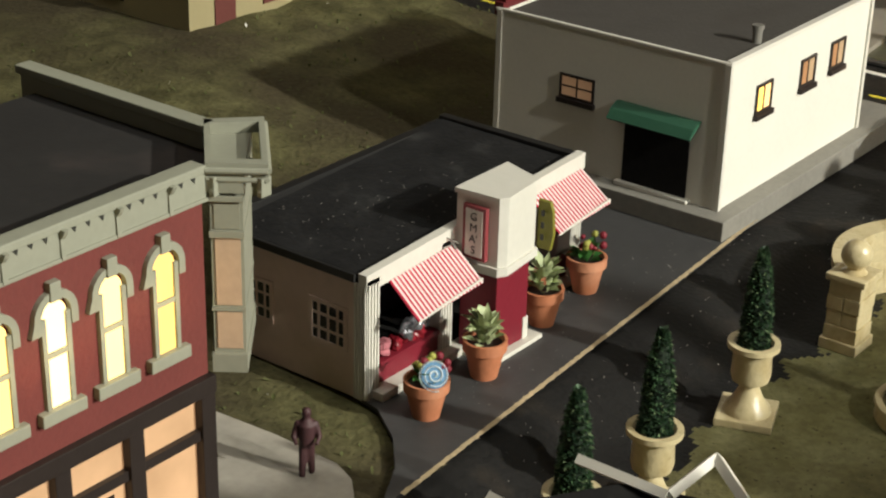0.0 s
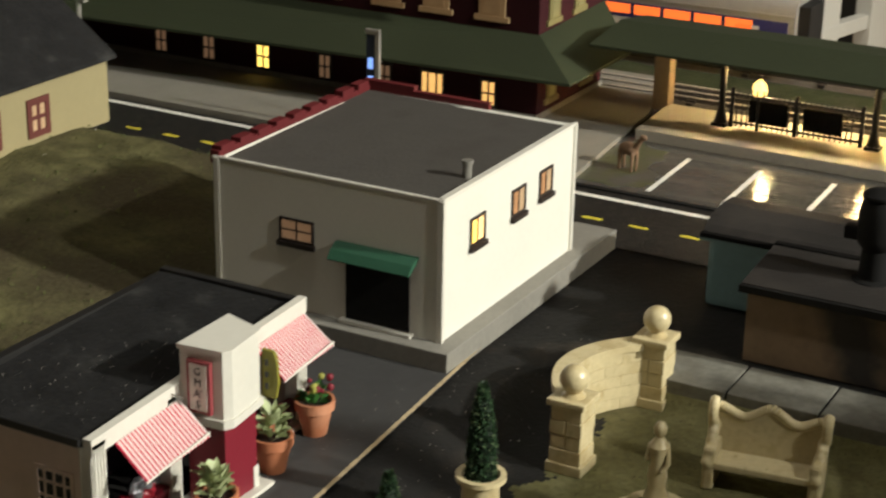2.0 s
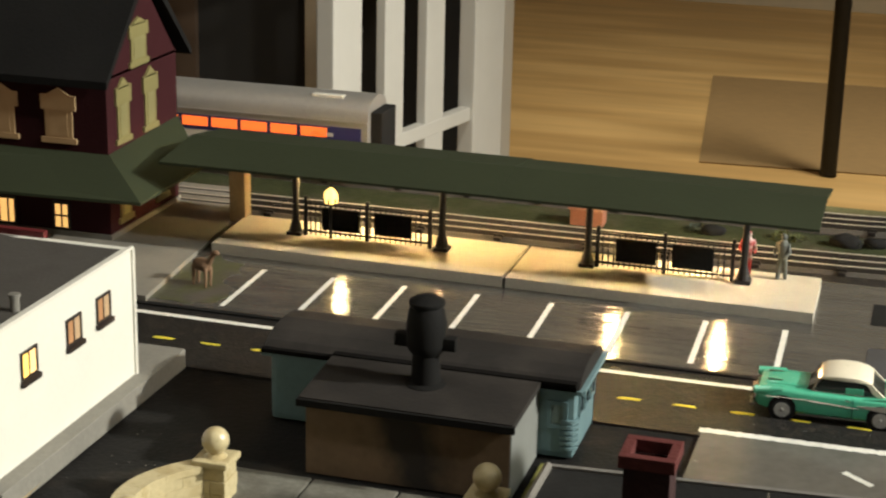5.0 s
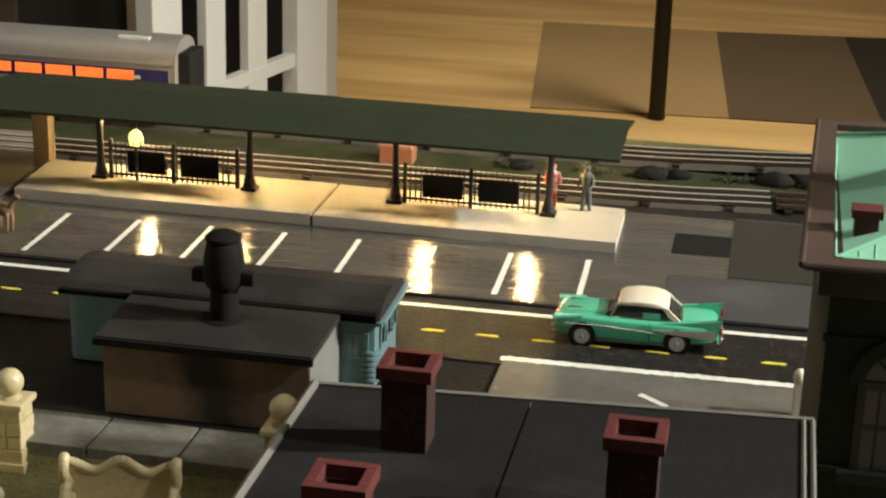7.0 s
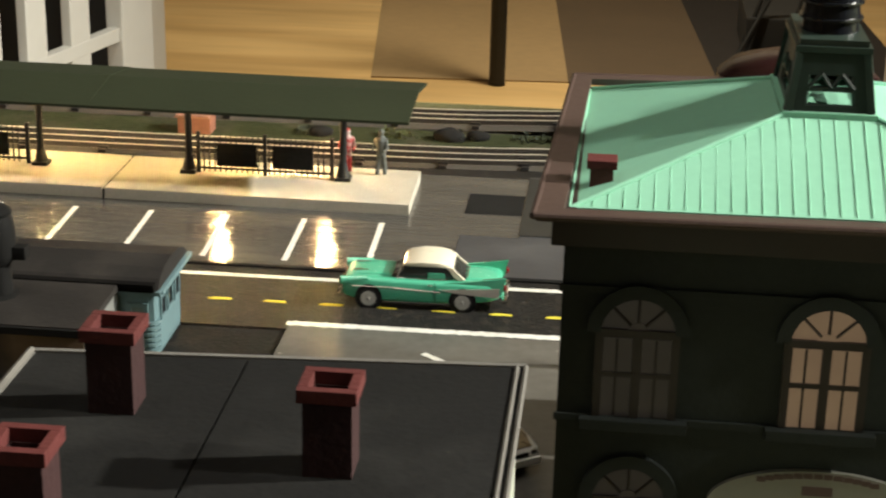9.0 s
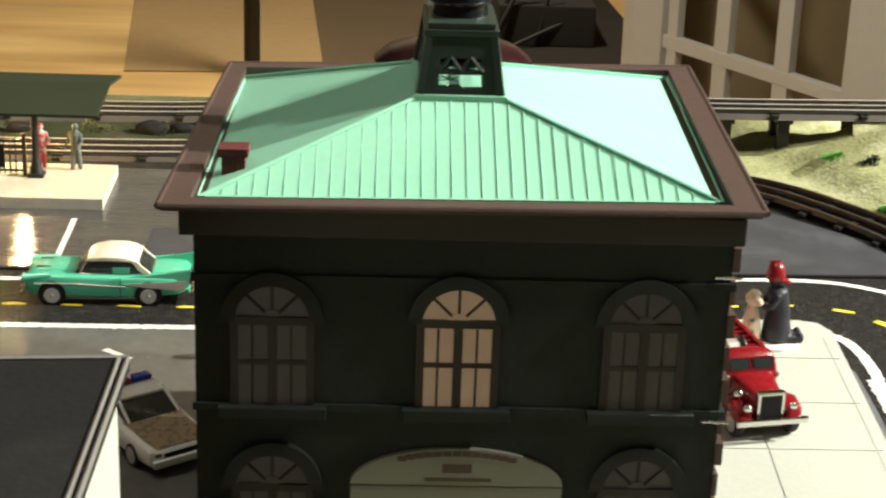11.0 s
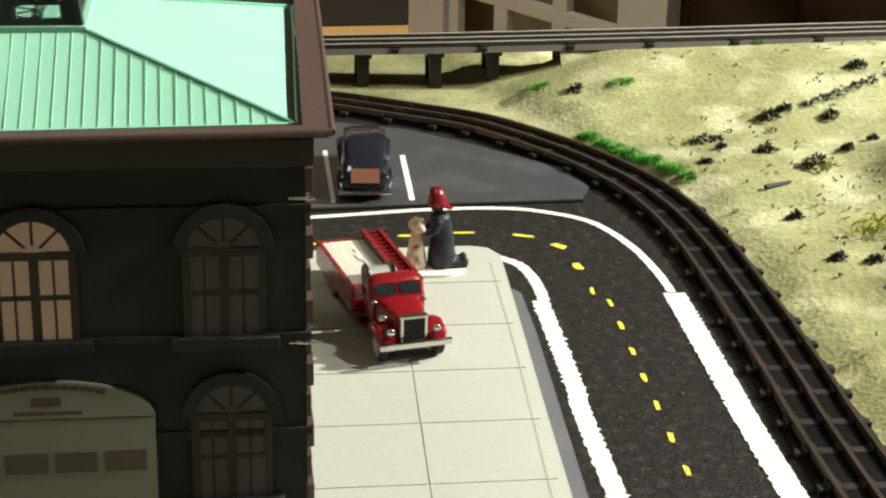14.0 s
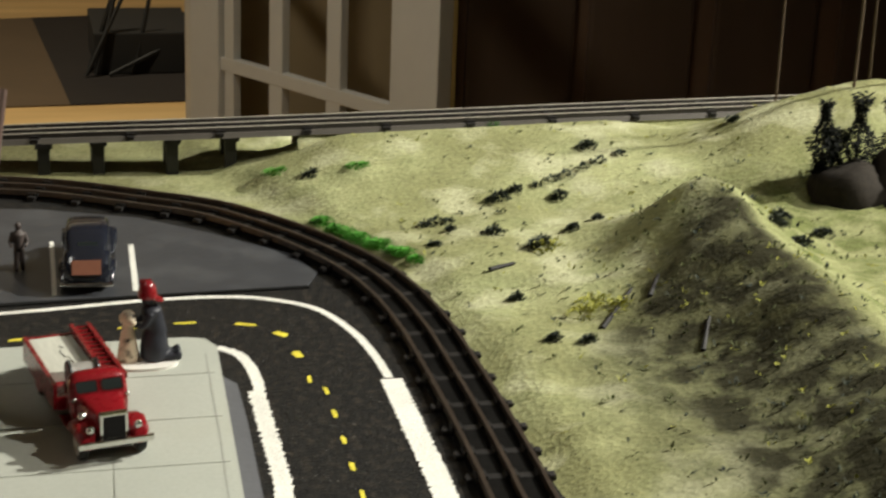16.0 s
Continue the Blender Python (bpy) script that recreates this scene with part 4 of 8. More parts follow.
def pot_plant(place, kind, r=0.5, h=0.95):
    random.seed(int(place[1] * 10))
    label = {"roll": "terracotta pot with a blue spiral flower and red blooms", "leaf": "terracotta pot with pale green rosette leaves", "red": "terracotta pot of dark red and blue blooms"}[kind]
    pot = thing("flower_pot", place, label, "flower pot", group="flower pots")
    part("pot", Shape().lathe([(r * 0.62, 0), (r * 0.9, h * 0.72), (r * 1.02, h * 0.73), (r * 1.04, h), (r * 0.9, h), (r * 0.85, h * 0.86)], 24), TERRACOTTA, pot, smooth=True)
    part("soil", Shape().cyl(0, 0, h * 0.8, r * 0.86, 0.06), DARK_FRAME, pot)
    s = Shape()
    n = 64 if kind == "leaf" else 24
    for k in range(n):
        a, e = random.uniform(0, math.tau), random.uniform(0.15, 1.4)
        leaf(s, (0.12 * math.cos(a), 0.12 * math.sin(a), h * 0.85 + random.uniform(0, 0.6 if kind == "leaf" else 0.2)), (math.cos(a) * math.cos(e), math.sin(a) * math.cos(e), math.sin(e)),
             random.uniform(0.3, 0.5), random.uniform(0.1, 0.16))
    part("foliage", s, LEAF[0] if kind == "leaf" else LEAF[1], pot)
    if kind == "roll":
        d = part("spiral_flower", Shape().cyl(0, 0, 0, 0.29, 0.07, seg=28, m=Matrix.Translation((0.28, -0.1, h + 0.22)) @ Euler((radians(35), radians(50), 0)).to_matrix().to_4x4()), shader("petal_blue", (0.1, 0.22, 0.36), 0.5), pot, "pale blue spiral flower")
        q = Shape()
        for k in range(110):
            a, r1 = k * 0.17, 0.03 + 0.003 * k
            q.ball(r1 * math.cos(a), r1 * math.sin(a), 0.075, 0.022, seg=6)
        bmesh.ops.transform(q.bm, matrix=Matrix.Translation((0.28, -0.1, h + 0.22)) @ Euler((radians(35), radians(50), 0)).to_matrix().to_4x4(), verts=q.bm.verts)
        part("spiral", q, shader("petal_white", (0.55, 0.62, 0.66), 0.5), d)
    if kind != "leaf":
        q = Shape()
        for k in range(6):
            a = random.uniform(0, math.tau)
            q.ball(0.3 * math.cos(a) + 0.05, 0.3 * math.sin(a) + 0.2, h + random.uniform(0.15, 0.5), random.uniform(0.06, 0.12), seg=8)
        part("bloom", q, CLARET, pot)
        q = Shape()
        for k in range(4):
            q.ball(random.uniform(-0.3, 0.3), random.uniform(-0.3, 0.3), h + random.uniform(0.2, 0.5), 0.09, seg=8)
        part("bud", q, LEAF[2], pot)
    return pot


pot_plant((-5.35, 27.1, 0.1), "roll", 0.5, 0.9)
pot_plant((-5.45, 29.35, 0.1), "leaf", 0.5, 0.95)
pot_plant((-5.95, 32.35, 0.1), "leaf", 0.5, 0.95)
pot_plant((-6.15, 34.55, 0.1), "red", 0.5, 0.95)
random.seed(8)
goods = thing("window_display", (-7.0, 28.2, 0.3), "heap of red, pink and silver goods in the shop window", "goods")
for nm, c, spots in (("pink_ball", (0.4, 0.14, 0.16), ((0.1, -0.7, 0.75),)), ("red_parcel", (0.2, 0.012, 0.02), ((0.05, -0.2, 0.7), (0.1, 0.15, 0.72), (0.0, 0.5, 0.7))), ("silver_parcel", (0.26, 0.26, 0.28), ((0.15, 0.1, 0.95), (0.1, 0.45, 0.95), (0.0, 0.75, 0.85)))):
    for x, y, z in spots:
        s = Shape().ball(x, y, z, random.uniform(0.17, 0.25), 1, 1, random.uniform(0.8, 1.1), seg=16)
        for v in s.bm.verts:
            v.co += (v.co - Vector((x, y, z))) * 0.7 * noise.noise(v.co * 5)
        part(nm, s, shader(nm, c, 0.25, metal=0.8 if "silver" in nm else 0, vary=0.4), goods)
part("tray", Shape().box(-0.25, -1.05, 0.45, 0.3, 1.1, 0.56, 0.02), CLARET, goods)

# ---- red brick corner block with arched windows ----
BLIND = shader("blind_peach", (0.42, 0.3, 0.2), 0.7, emit=0.05, emit_colour=(1, 0.6, 0.35))
block = thing("brick_corner_block", (0, 0, 0), "red brick corner block with lit arched windows and grey-green cornice", "building")
X = -5.2
part("wall", Shape().box(-11, 5, 4.0, X - 0.3, 20.45, 7.5).box(-11, 20.45, 4.0, X - 1.3, 21.68, 7.5).box(X - 0.3, 5, 4.0, X, 20.45, 7.45), BRICK_RED, block)
part("roof", Shape().slab([(-11, 5, 7.62), (X, 5, 7.62), (X, 22.0, 7.62), (-11, 22.0, 7.62)], 0.1), shader("roof_brown_grey", (0.024, 0.0225, 0.0215), 0.8, vary=0.2, grain=6, coarse=0.5, bump=0.15, stain=(0.036, 0.03, 0.028), spec=0.2), block, "brownish grey flat roof")
part("cornice", Shape().box(X - 0.1, 5, 7.46, X + 0.12, 20.5, 7.95, 0.02).box(X - 0.1, 5, 7.4, X + 0.15, 20.48, 7.47, 0.01).box(X - 0.2, 5, 7.92, X + 0.16, 20.42, 8.08, 0.03), STONE_TRIM, block)
first = fb = None
for k in range(52):
    y = 20.43 - 0.293 * k
    if k % 4 == 3:
        s = Shape().prism([(0, 0), (0.07, 0.05), (0.06, 0.18), (0.05, 0.4), (0.13, 0.5), (0.16, 0.58), (0, 0.58)], 0.09, facing_y(0, 0, 0))
        if first is None:
            first = part("bracket", s, STONE_TRIM, block)
            first.matrix_basis = at((X + 0.1, y, 7.38))
        else:
            s.bm.free()
            again(first, "bracket", (X + 0.1, y, 7.38), block)
    elif k == 0:
        continue
    elif fb is None:
        # flat plate; the shade of a cut-out is put into its colour
        fb = part("dentil", Shape().prism([(-0.07, 0.13), (0.03, 0), (0.065, 0.13)], 0.025, on_right(0.012, 0, 0)), shader("dentil_shadow", (0.03, 0.03, 0.025), 0.8), block, "dark triangle with a cut-out's shade in its colour")
        fb.matrix_basis = at((X + 0.1, y, 7.81))
    else:
        again(fb, "dentil", (X + 0.1, y, 7.81), block)
part("parapet", Shape().box(-11.4, 21.7, 7.4, X - 1.2, 21.9, 8.0, 0.03).box(-11.45, 21.62, 7.95, X - 1.15, 22.0, 8.12, 0.03), STONE_TRIM, block, "tall grey-green side parapet")


def arched_window(parent, y, z, w, h, glow_m):
    """On the wall that faces +x: lit panes, hood, keystone and sill."""
    ring = [(-w / 2, 0), (w / 2, 0)] + [(w / 2 * math.cos(a), h - w / 2 + w / 2 * math.sin(a)) for a in np.linspace(0, math.pi, 13)]
    win = part("window", Shape().prism(ring, 0.05, on_right(X - 0.01, y, z)), glow_m, parent, "warm lit arched window")
    hood = [(w / 2 + 0.1, h - w), (w / 2 + 0.2, h - w), (w / 2 + 0.2, h - w / 2)]
    outer = [((w / 2 + 0.2) * math.cos(a), h - w / 2 + (w / 2 + 0.2) * math.sin(a)) for a in np.linspace(0, math.pi, 13)]
    inner = [((w / 2 + 0.06) * math.cos(a), h - w / 2 + (w / 2 + 0.06) * math.sin(a)) for a in np.linspace(math.pi, 0, 13)]
    part("hood", Shape().prism([(w / 2 + 0.2, h - w)] + outer + [(-w / 2 - 0.28, h - w), (-w / 2 - 0.06, h - w)] + inner + [(w / 2 + 0.06, h - w)], 0.11, on_right(X, y, z)), STONE_TRIM, win)
    part("keystone", Shape().box(X, y - 0.12, z + h + 0.02, X + 0.15, y + 0.1, z + h + 0.36, 0.02), STONE_TRIM, win)
    part("frame", Shape().box(X, y - w / 2 - 0.05, z, X + 0.09, y - w / 2 + 0.04, z + h - w / 2).box(X, y + w / 2 - 0.04, z, X + 0.09, y + w / 2 + 0.05, z + h - w / 2)
         .box(X, y - w / 2, z + h * 0.48, X + 0.08, y + w / 2, z + h * 0.53), STONE_TRIM, win)
    part("sill", Shape().box(X, y - w / 2 - 0.22, z - 0.24, X + 0.16, y + w / 2 + 0.22, z, 0.03), STONE_TRIM, win)
    lamp("window_light", "POINT", (X + 0.5, y, z + h * 0.5), 0.006, (1.0, 0.7, 0.3), 0.004)


for k, y in enumerate((19.45, 18.25, 17.05, 15.85, 14.65)):
    tint, power = (((1.0, 0.66, 0.16), 1.5), ((1.0, 0.72, 0.26), 2.3), ((1.0, 0.76, 0.36), 2.6), ((1.0, 0.68, 0.2), 2.0), ((1.0, 0.66, 0.13), 1.8))[k]
    arched_window(block, y, 4.85, 0.5, 1.9, glow("pane_lit_%s" % "abcde"[k], tint, power, (0.3, 0.2, 0.07)))
rim = [(-5.06, 20.42), (-4.2, 21.07), (-5.84, 22.72), (-6.58, 21.91)]
for a, b in ((rim[0], rim[1]), (rim[1], rim[2])):
    part("cap_moulding", Shape().rod((a[0], a[1], 7.98), (b[0], b[1], 7.98), 0.06, 8).rod((a[0] * 0.96 - 0.217, a[1] * 0.96 + 0.86, 7.8), (b[0] * 0.96 - 0.217, b[1] * 0.96 + 0.86, 7.8), 0.05, 8), STONE_TRIM, block)
for f in (0.1, 0.86):
    x, y = -5.06 + 0.86 * f, 20.45 + 0.65 * f
    part("bracket", Shape().box(x - 0.06, y - 0.05, 7.5, x + 0.06, y + 0.2, 7.85, 0.02).ball(x, y, 7.6, 0.07, seg=10), STONE_TRIM, block)
bay = [(-5.12, 20.56), (-4.66, 20.9), (-5.88, 22.38), (-6.4, 21.9)]
grow = lambda k: [(x + (x + 5.44) * k, y + (y - 21.5) * k) for x, y in bay]
body = part("bay", Shape().prism(bay, 3.5, Matrix.Translation((0, 0, 4.05))).prism(grow(0.12), 0.35, Matrix.Translation((0, 0, 7.55))), STONE_TRIM, block, "grey-green corner bay")
for z, t, k in ((4.05, 0.35, 0.1), (5.25, 0.08, 0.05), (6.68, 0.12, 0.07), (7.38, 0.1, 0.1)):
    part("band", Shape().prism(grow(k), t, Matrix.Translation((0, 0, z))), STONE_TRIM, body)
for u, v in ((0.12, 0.9),):
    for z0, z1, m in ((4.5, 5.22, GLOW_PINK), (5.36, 6.66, GLOW_PINK), (6.84, 7.34, STONE_TRIM)):
        a, b = Vector((*bay[0], 0)), Vector((*bay[1], 0))
        p, q, n = a.lerp(b, u), a.lerp(b, v), Vector((0.6, -0.8, 0)) * 0.02
        part("bay_pane", Shape().prism([(p.x, p.y), (q.x, q.y), (q.x + n.x, q.y + n.y), (p.x + n.x, p.y + n.y)], z1 - z0, Matrix.Translation((0, 0, z0))), m if m is STONE_TRIM else BLIND, body)
inner = [(x + (-5.42 - x) * 0.2, y + (21.53 - y) * 0.2) for x, y in rim]
for k in range(4):
    a, b, c, d = rim[k], rim[(k + 1) % 4], inner[(k + 1) % 4], inner[k]
    part("bay_cap", Shape().prism([a, b, c, d], 0.22, Matrix.Translation((0, 0, 7.9))), STONE_TRIM, block)
part("storefront_beam", Shape().box(X - 0.2, 5, 3.65, X + 0.16, 20.5, 4.0, 0.02), DARK_FRAME, block)
for y in (20.3, 18.55, 16.9, 15.2):
    part("storefront_post", Shape().box(X - 0.15, y - 0.17, 0.3, X + 0.15, y + 0.17, 3.7, 0.02), DARK_FRAME, block)
part("transom", Shape().box(X - 0.1, 5, 2.75, X + 0.08, 20.3, 2.95), DARK_FRAME, block)
part("shop_glass", Shape().box(X - 0.08, 5, 0.5, X - 0.04, 20.2, 3.65), glow("shop_peach", (1.0, 0.48, 0.2), 0.16, (0.5, 0.32, 0.19)), block, "lit peach shop window")
for k in range(4):
    part("poster_bar", Shape().box(X - 0.03, 17.3, 2.45 - 0.42 * k, X - 0.01, 18.1 - 0.2 * (k % 2), 2.56 - 0.42 * k), DARK_FRAME, block)
part("corner_wall", Shape().box(-11, 20.15, 0.3, X - 0.2, 20.3, 4.0), DARK_FRAME, block)
setting("pavement_corner", Shape().prism([(-12, 5), (-3.6, 5), (-3.9, 22.6), (-4.15, 23.3), (-4.7, 23.85), (-5.3, 24.1), (-7, 24.15), (-9.2, 24.0), (-12, 23.6)], 0.3), shader("corner_paving", (0.36, 0.33, 0.28), 0.75, vary=0.15, grain=6, coarse=0.6, stain=(0.27, 0.25, 0.21)))

# ---- yellow cottage on the knoll ----
cot = thing("yellow_cottage", (-26.4, 40.8, 0.8), "cream-yellow cottage with dark roof and maroon window frames", "building")
part("wall", Shape().box(-7, 0, 0, 0, 10.8, 2.4), YELLOW_WALL, cot)
part("roof", Shape().prism([(-7.5, 2.45), (-3.5, 5.2), (0.35, 2.5), (0.3, 2.65), (-3.5, 5.4), (-7.6, 2.6)], 11.3, facing_y(0, -0.3, 0)), ROOF_BLACK, cot)
part("door", Shape().box(0, 1.2, 0.1, 0.06, 2.2, 2.0), MAROON_FRAME, cot, "maroon door")
part("step", Shape().box(0, 1.2, 0, 0.5, 2.5, 0.12), WHITE_TRIM, cot)
for y in (3.6, 6.2):
    sash(cot, on_right(0, y, 0.45), 1.2, 1.45, MAROON_FRAME, GLOW_DIM, 2, 2, 0.16, 0.08, False)
part("side_window", Shape().box(-4.6, -0.06, 0.7, -3.2, 0.0, 2.0), MATT_BLACK, cot)

# ---- brick railway station ----
sta = thing("railway_station", (-13.2, 62.0, 0.25), "two-storey maroon brick station with green skirt roof and yellow window surrounds", "building")
part("wall", Shape().box(-34, 0, 0, 0, 6.4, 6.6).prism([(0, 6.5), (6.4, 6.5), (3.2, 10.2)], 34, facing_x(-34, 0, 0)), BRICK_MAROON, sta)
part("roof", Shape().prism([(-0.7, 6.3), (3.2, 10.3), (7.1, 6.3), (7.1, 6.6), (3.2, 10.75), (-0.7, 6.6)], 34.6, facing_x(-34.2, 0, 0)), STATION_ROOF, sta)
s = Shape()
s.slab([(-34, -0.02, 3.55), (-34, -4.4, 2.4), (2.3, -1.98, 2.35), (0.05, -0.02, 3.55)], 0.12)
s.slab([(0.02, 0, 3.55), (2.3, -1.98, 2.35), (2.45, 3.6, 2.45), (0.02, 6.4, 3.75)], 0.12)
part("skirt_roof", s, CANOPY_GREEN, sta, "dark green skirt roof over the platform")
SURROUND = shader("surround_ochre", (0.19, 0.165, 0.065), 0.6, vary=0.1)


def station_window(m, w, h, pane_m, surround=SURROUND):
    s = Shape().box(-0.1, 0, 0, w + 0.1, 0.22, 0.1).box(0.08, 0.2, 0, w - 0.08, h * 0.7, 0.07).box(-0.08, h * 0.62, 0, w + 0.08, h * 0.9, 0.1).prism([(0.08, h * 0.88), (w - 0.08, h * 0.88), (w / 2, h * 1.04)], 0.1)
    bmesh.ops.transform(s.bm, matrix=m, verts=s.bm.verts)
    win = part("window", s, surround, sta)
    q = Shape().box(0.28, 0.3, 0.06, w - 0.28, h * 0.8, 0.085)
    bmesh.ops.transform(q.bm, matrix=m, verts=q.bm.verts)
    part("pane", q, pane_m, win)


# faint glow added to the front windows' surrounds as well as their panes
OCHRE_GLOW = glow("ochre_glow", (1.0, 0.5, 0.2), 0.05, (0.3, 0.21, 0.115))
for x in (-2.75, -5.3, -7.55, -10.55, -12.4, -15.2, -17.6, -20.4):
    station_window(on_front(x, 0, 3.85), 1.35, 2.15, OCHRE_GLOW, OCHRE_GLOW)
for y in (0.75, 3.2):
    station_window(on_right(0, y, 3.75), 1.15, 2.55, shader("pane_yellow_grey", (0.2, 0.18, 0.08), 0.4))
station_window(on_right(0, 2.1, 6.6), 1.5, 1.9, shader("pane_yellow_grey_gable", (0.2, 0.18, 0.08), 0.4))
for y in (0.8, 4.2):
    station_window(on_right(0, y, 0.5), 1.05, 1.4, shader("pane_lower", (0.32, 0.3, 0.12), 0.4))
for x, w, pane in ((-2.55, 0.8, GLOW_WARM), (-5.35, 1.2, GLOW_WARM), (-7.4, 0.75, GLOW_DIM), (-10.35, 0.75, GLOW_DIM), (-13.55, 0.85, GLOW_BRIGHT), (-16.4, 0.8, GLOW_DIM), (-19.0, 0.8, GLOW_DIM)):
    sash(sta, on_front(x, 0, 0.25), w, 1.2, DARK_FRAME, pane, 3 if w > 1 else 2, 2 if w < 1 else 1, 0.08, 0.06, False)
part("base_course", Shape().box(-34.05, -0.06, 0, 0.06, 6.45, 0.25), KERB, sta)
sign = thing("station_sign", (-17.7, 56.75, 0.25), "tall grey sign post with a blue lit panel", "sign")
part("post", Shape().box(0.12, -0.05, 0, 0.3, 0.12, 4.2, 0.02).box(-0.3, -0.05, 4.05, 0.3, 0.12, 4.25, 0.03), TRAIN_SILVER, sign)
part("panel", Shape().box(-0.28, 0, 1.7, 0.1, 0.08, 4.05), shader("panel_blue_black", (0.02, 0.03, 0.06), 0.3), sign)
for z in (2.0, 2.7):
    part("sign_bar", Shape().box(-0.2, -0.03, z, 0.02, 0.0, z + 0.42), shader("sign_blue", (0.2, 0.35, 0.9), 0.4, emit=1.2, emit_colour=(0.25, 0.45, 1.0)), sign)
sem = thing("signal_lamp", (-32.4, 57.2, 0.25), "green signal lamp on a grey mast", "signal")
part("mast", Shape().cyl(0, 0, 0, 0.12, 4.4, seg=12).box(-0.4, -0.1, 3.4, 0.4, 0.2, 4.3, 0.05), KERB, sem)
part("lens", Shape().ball(0, -0.25, 4.6, 0.33, seg=14), shader("signal_green", (0.3, 0.9, 0.2), 0.3, emit=5, emit_colour=(0.35, 1.0, 0.1)), sem)

# ---- silver commuter train on the near track ----
def coach(x1, length, lit):
    c = thing("train_coach", (x1, 75.0, 0.15), "silver commuter coach with a dark blue stripe and lit windows", "train coach", group="train coaches")
    half = [(1.36, 0.5), (1.42, 1.2), (1.42, 2.9), (1.33, 3.3), (1.05, 3.66), (0.6, 3.88), (0, 3.95)]
    prof = [(-y, z) for y, z in half] + half[-2::-1]
    part("body", Shape().prism(prof, length, facing_x(-length, 0, 0)), TRAIN_SILVER, c, smooth=True)
    part("stripe", Shape().box(-length + 0.3, -1.46, 1.98, -0.3, -1.42, 2.66), TRAIN_BLUE, c)
    part("skirt", Shape().box(-length + 0.2, -1.45, 1.0, -0.2, -1.42, 1.96), shader("coach_pale", (0.5, 0.47, 0.42), 0.4, vary=0.1), c, "pale lower body side")
    part("gutter", Shape().box(-length, -1.46, 2.86, 0, -1.4, 2.95, 0.01), TRAIN_SILVER, c)
    for x in (0.0, -length - 0.55):
        part("diaphragm", Shape().box(x, -1.0, 0.5, x + 0.55, 1.0, 3.35, 0.08), MATT_BLACK, c, "black gangway bellows")
    x = -1.9
    while x > -length + 2.9:
        if lit:
            part("pane", Shape().box(x - 1.26, -1.475, 2.14, x, -1.455, 2.58, 0.008), GLOW_ORANGE, c)
        x -= 1.45
    for x in (-0.9, -length + 0.9):
        part("side_door", Shape().box(x - 0.45, -1.45, 0.6, x + 0.45, -1.415, 2.7, 0.01), TRAIN_SILVER, c)
        part("number_bar", Shape().box(x - 1.75, -1.475, 2.2, x - 0.7, -1.455, 2.36), WHITE_TRIM, c)
    for x in (-2.2, -length + 2.2):
        part("bogie", Shape().box(x - 1.2, -1.0, 0.12, x + 1.2, 1.0, 0.55, 0.05), BLACK, c)
    for x in (-2.9, -length + 1.5):
        part("roof_vent", Shape().box(x, -0.75, 3.5, x + 1.5, -0.35, 3.93, 0.05), WHITE_TRIM, c)


coach(-6.4, 18.1, True)
coach(-25.9, 18.1, True)


# ---- fire station with the green hipped roof ----
fire = thing("fire_station", (0, 0, 0), "dark green-black fire station with brown cornice and verdigris hipped roof", "building")
FX0, FX1, FY0, FY1 = 20.75, 31.25, 34.1, 43.4
part("wall", Shape().box(FX0, FY0, 0.85, FX1, FY0 + 0.3, 9.4), GREEN_BLACK, fire)
part("wall", Shape().box(FX0, FY0 + 0.3, 0.85, FX0 + 0.3, FY1, 9.4), GREEN_BLACK, fire)
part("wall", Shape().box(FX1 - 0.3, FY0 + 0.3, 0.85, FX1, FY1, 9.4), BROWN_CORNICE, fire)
part("wall", Shape().box(FX0 + 0.3, FY1 - 0.3, 0.85, FX1 - 0.3, FY1, 9.4), GREEN_BLACK, fire)
for z in (1.2, 3.4, 5.55, 8.3):
    part("string_course", Shape().box(FX0 - 0.06, FY0 - 0.08, z, FX1 + 0.1, FY0, z + 0.16, 0.02).box(FX1, FY0, z, FX1 + 0.1, FY1, z + 0.16, 0.02), GREEN_BLACK, fire)
for k in range(12):
    part("quoin", Shape().box(FX1 - 0.02, FY0 - 0.06, 1.0 + 0.7 * k, FX1 + 0.09 + 0.05 * (k % 2), FY0 + 0.5 + 0.3 * (k % 2), 1.5 + 0.7 * k, 0.02), BROWN_CORNICE, fire)
CX0, CX1, CY0, CY1 = 20.2, 31.7, 33.6, 44.6
gutter = [Vector(p) for p in ((CX0, CY0), (CX1, 33.9), (32.05, 45.4), (20.6, CY1))]
lip = [Vector(p) for p in ((20.72, 33.98), (31.2, 34.25), (31.52, 44.98), (20.98, 44.2))]
for k in range(4):
    j = (k + 1) % 4
    part("cornice", Shape().prism([gutter[k], gutter[j], lip[j], lip[k]], 0.16, Matrix.Translation((0, 0, 9.86))), BROWN_CORNICE, fire, "brown moulded cornice and gutter")
    out = [p + (p - Vector((26, 39))).normalized() * 0.07 for p in (gutter[k], gutter[j])]
    part("cornice_bead", Shape().rod((*out[0], 9.98), (*out[1], 9.98), 0.07, 8), BROWN_CORNICE, fire)
for a in ((CX0 + 0.3, CY0 + 0.25, CX1 - 0.3, CY0 + 0.7), (CX1 - 0.75, CY0 + 0.7, CX1 - 0.3, CY1), (CX0 + 0.3, CY0 + 0.7, CX0 + 0.75, CY1)):
    part("cornice_bed", Shape().box(a[0], a[1], 9.3, a[2], a[3], 9.86, 0.03), DARK_FRAME, fire)
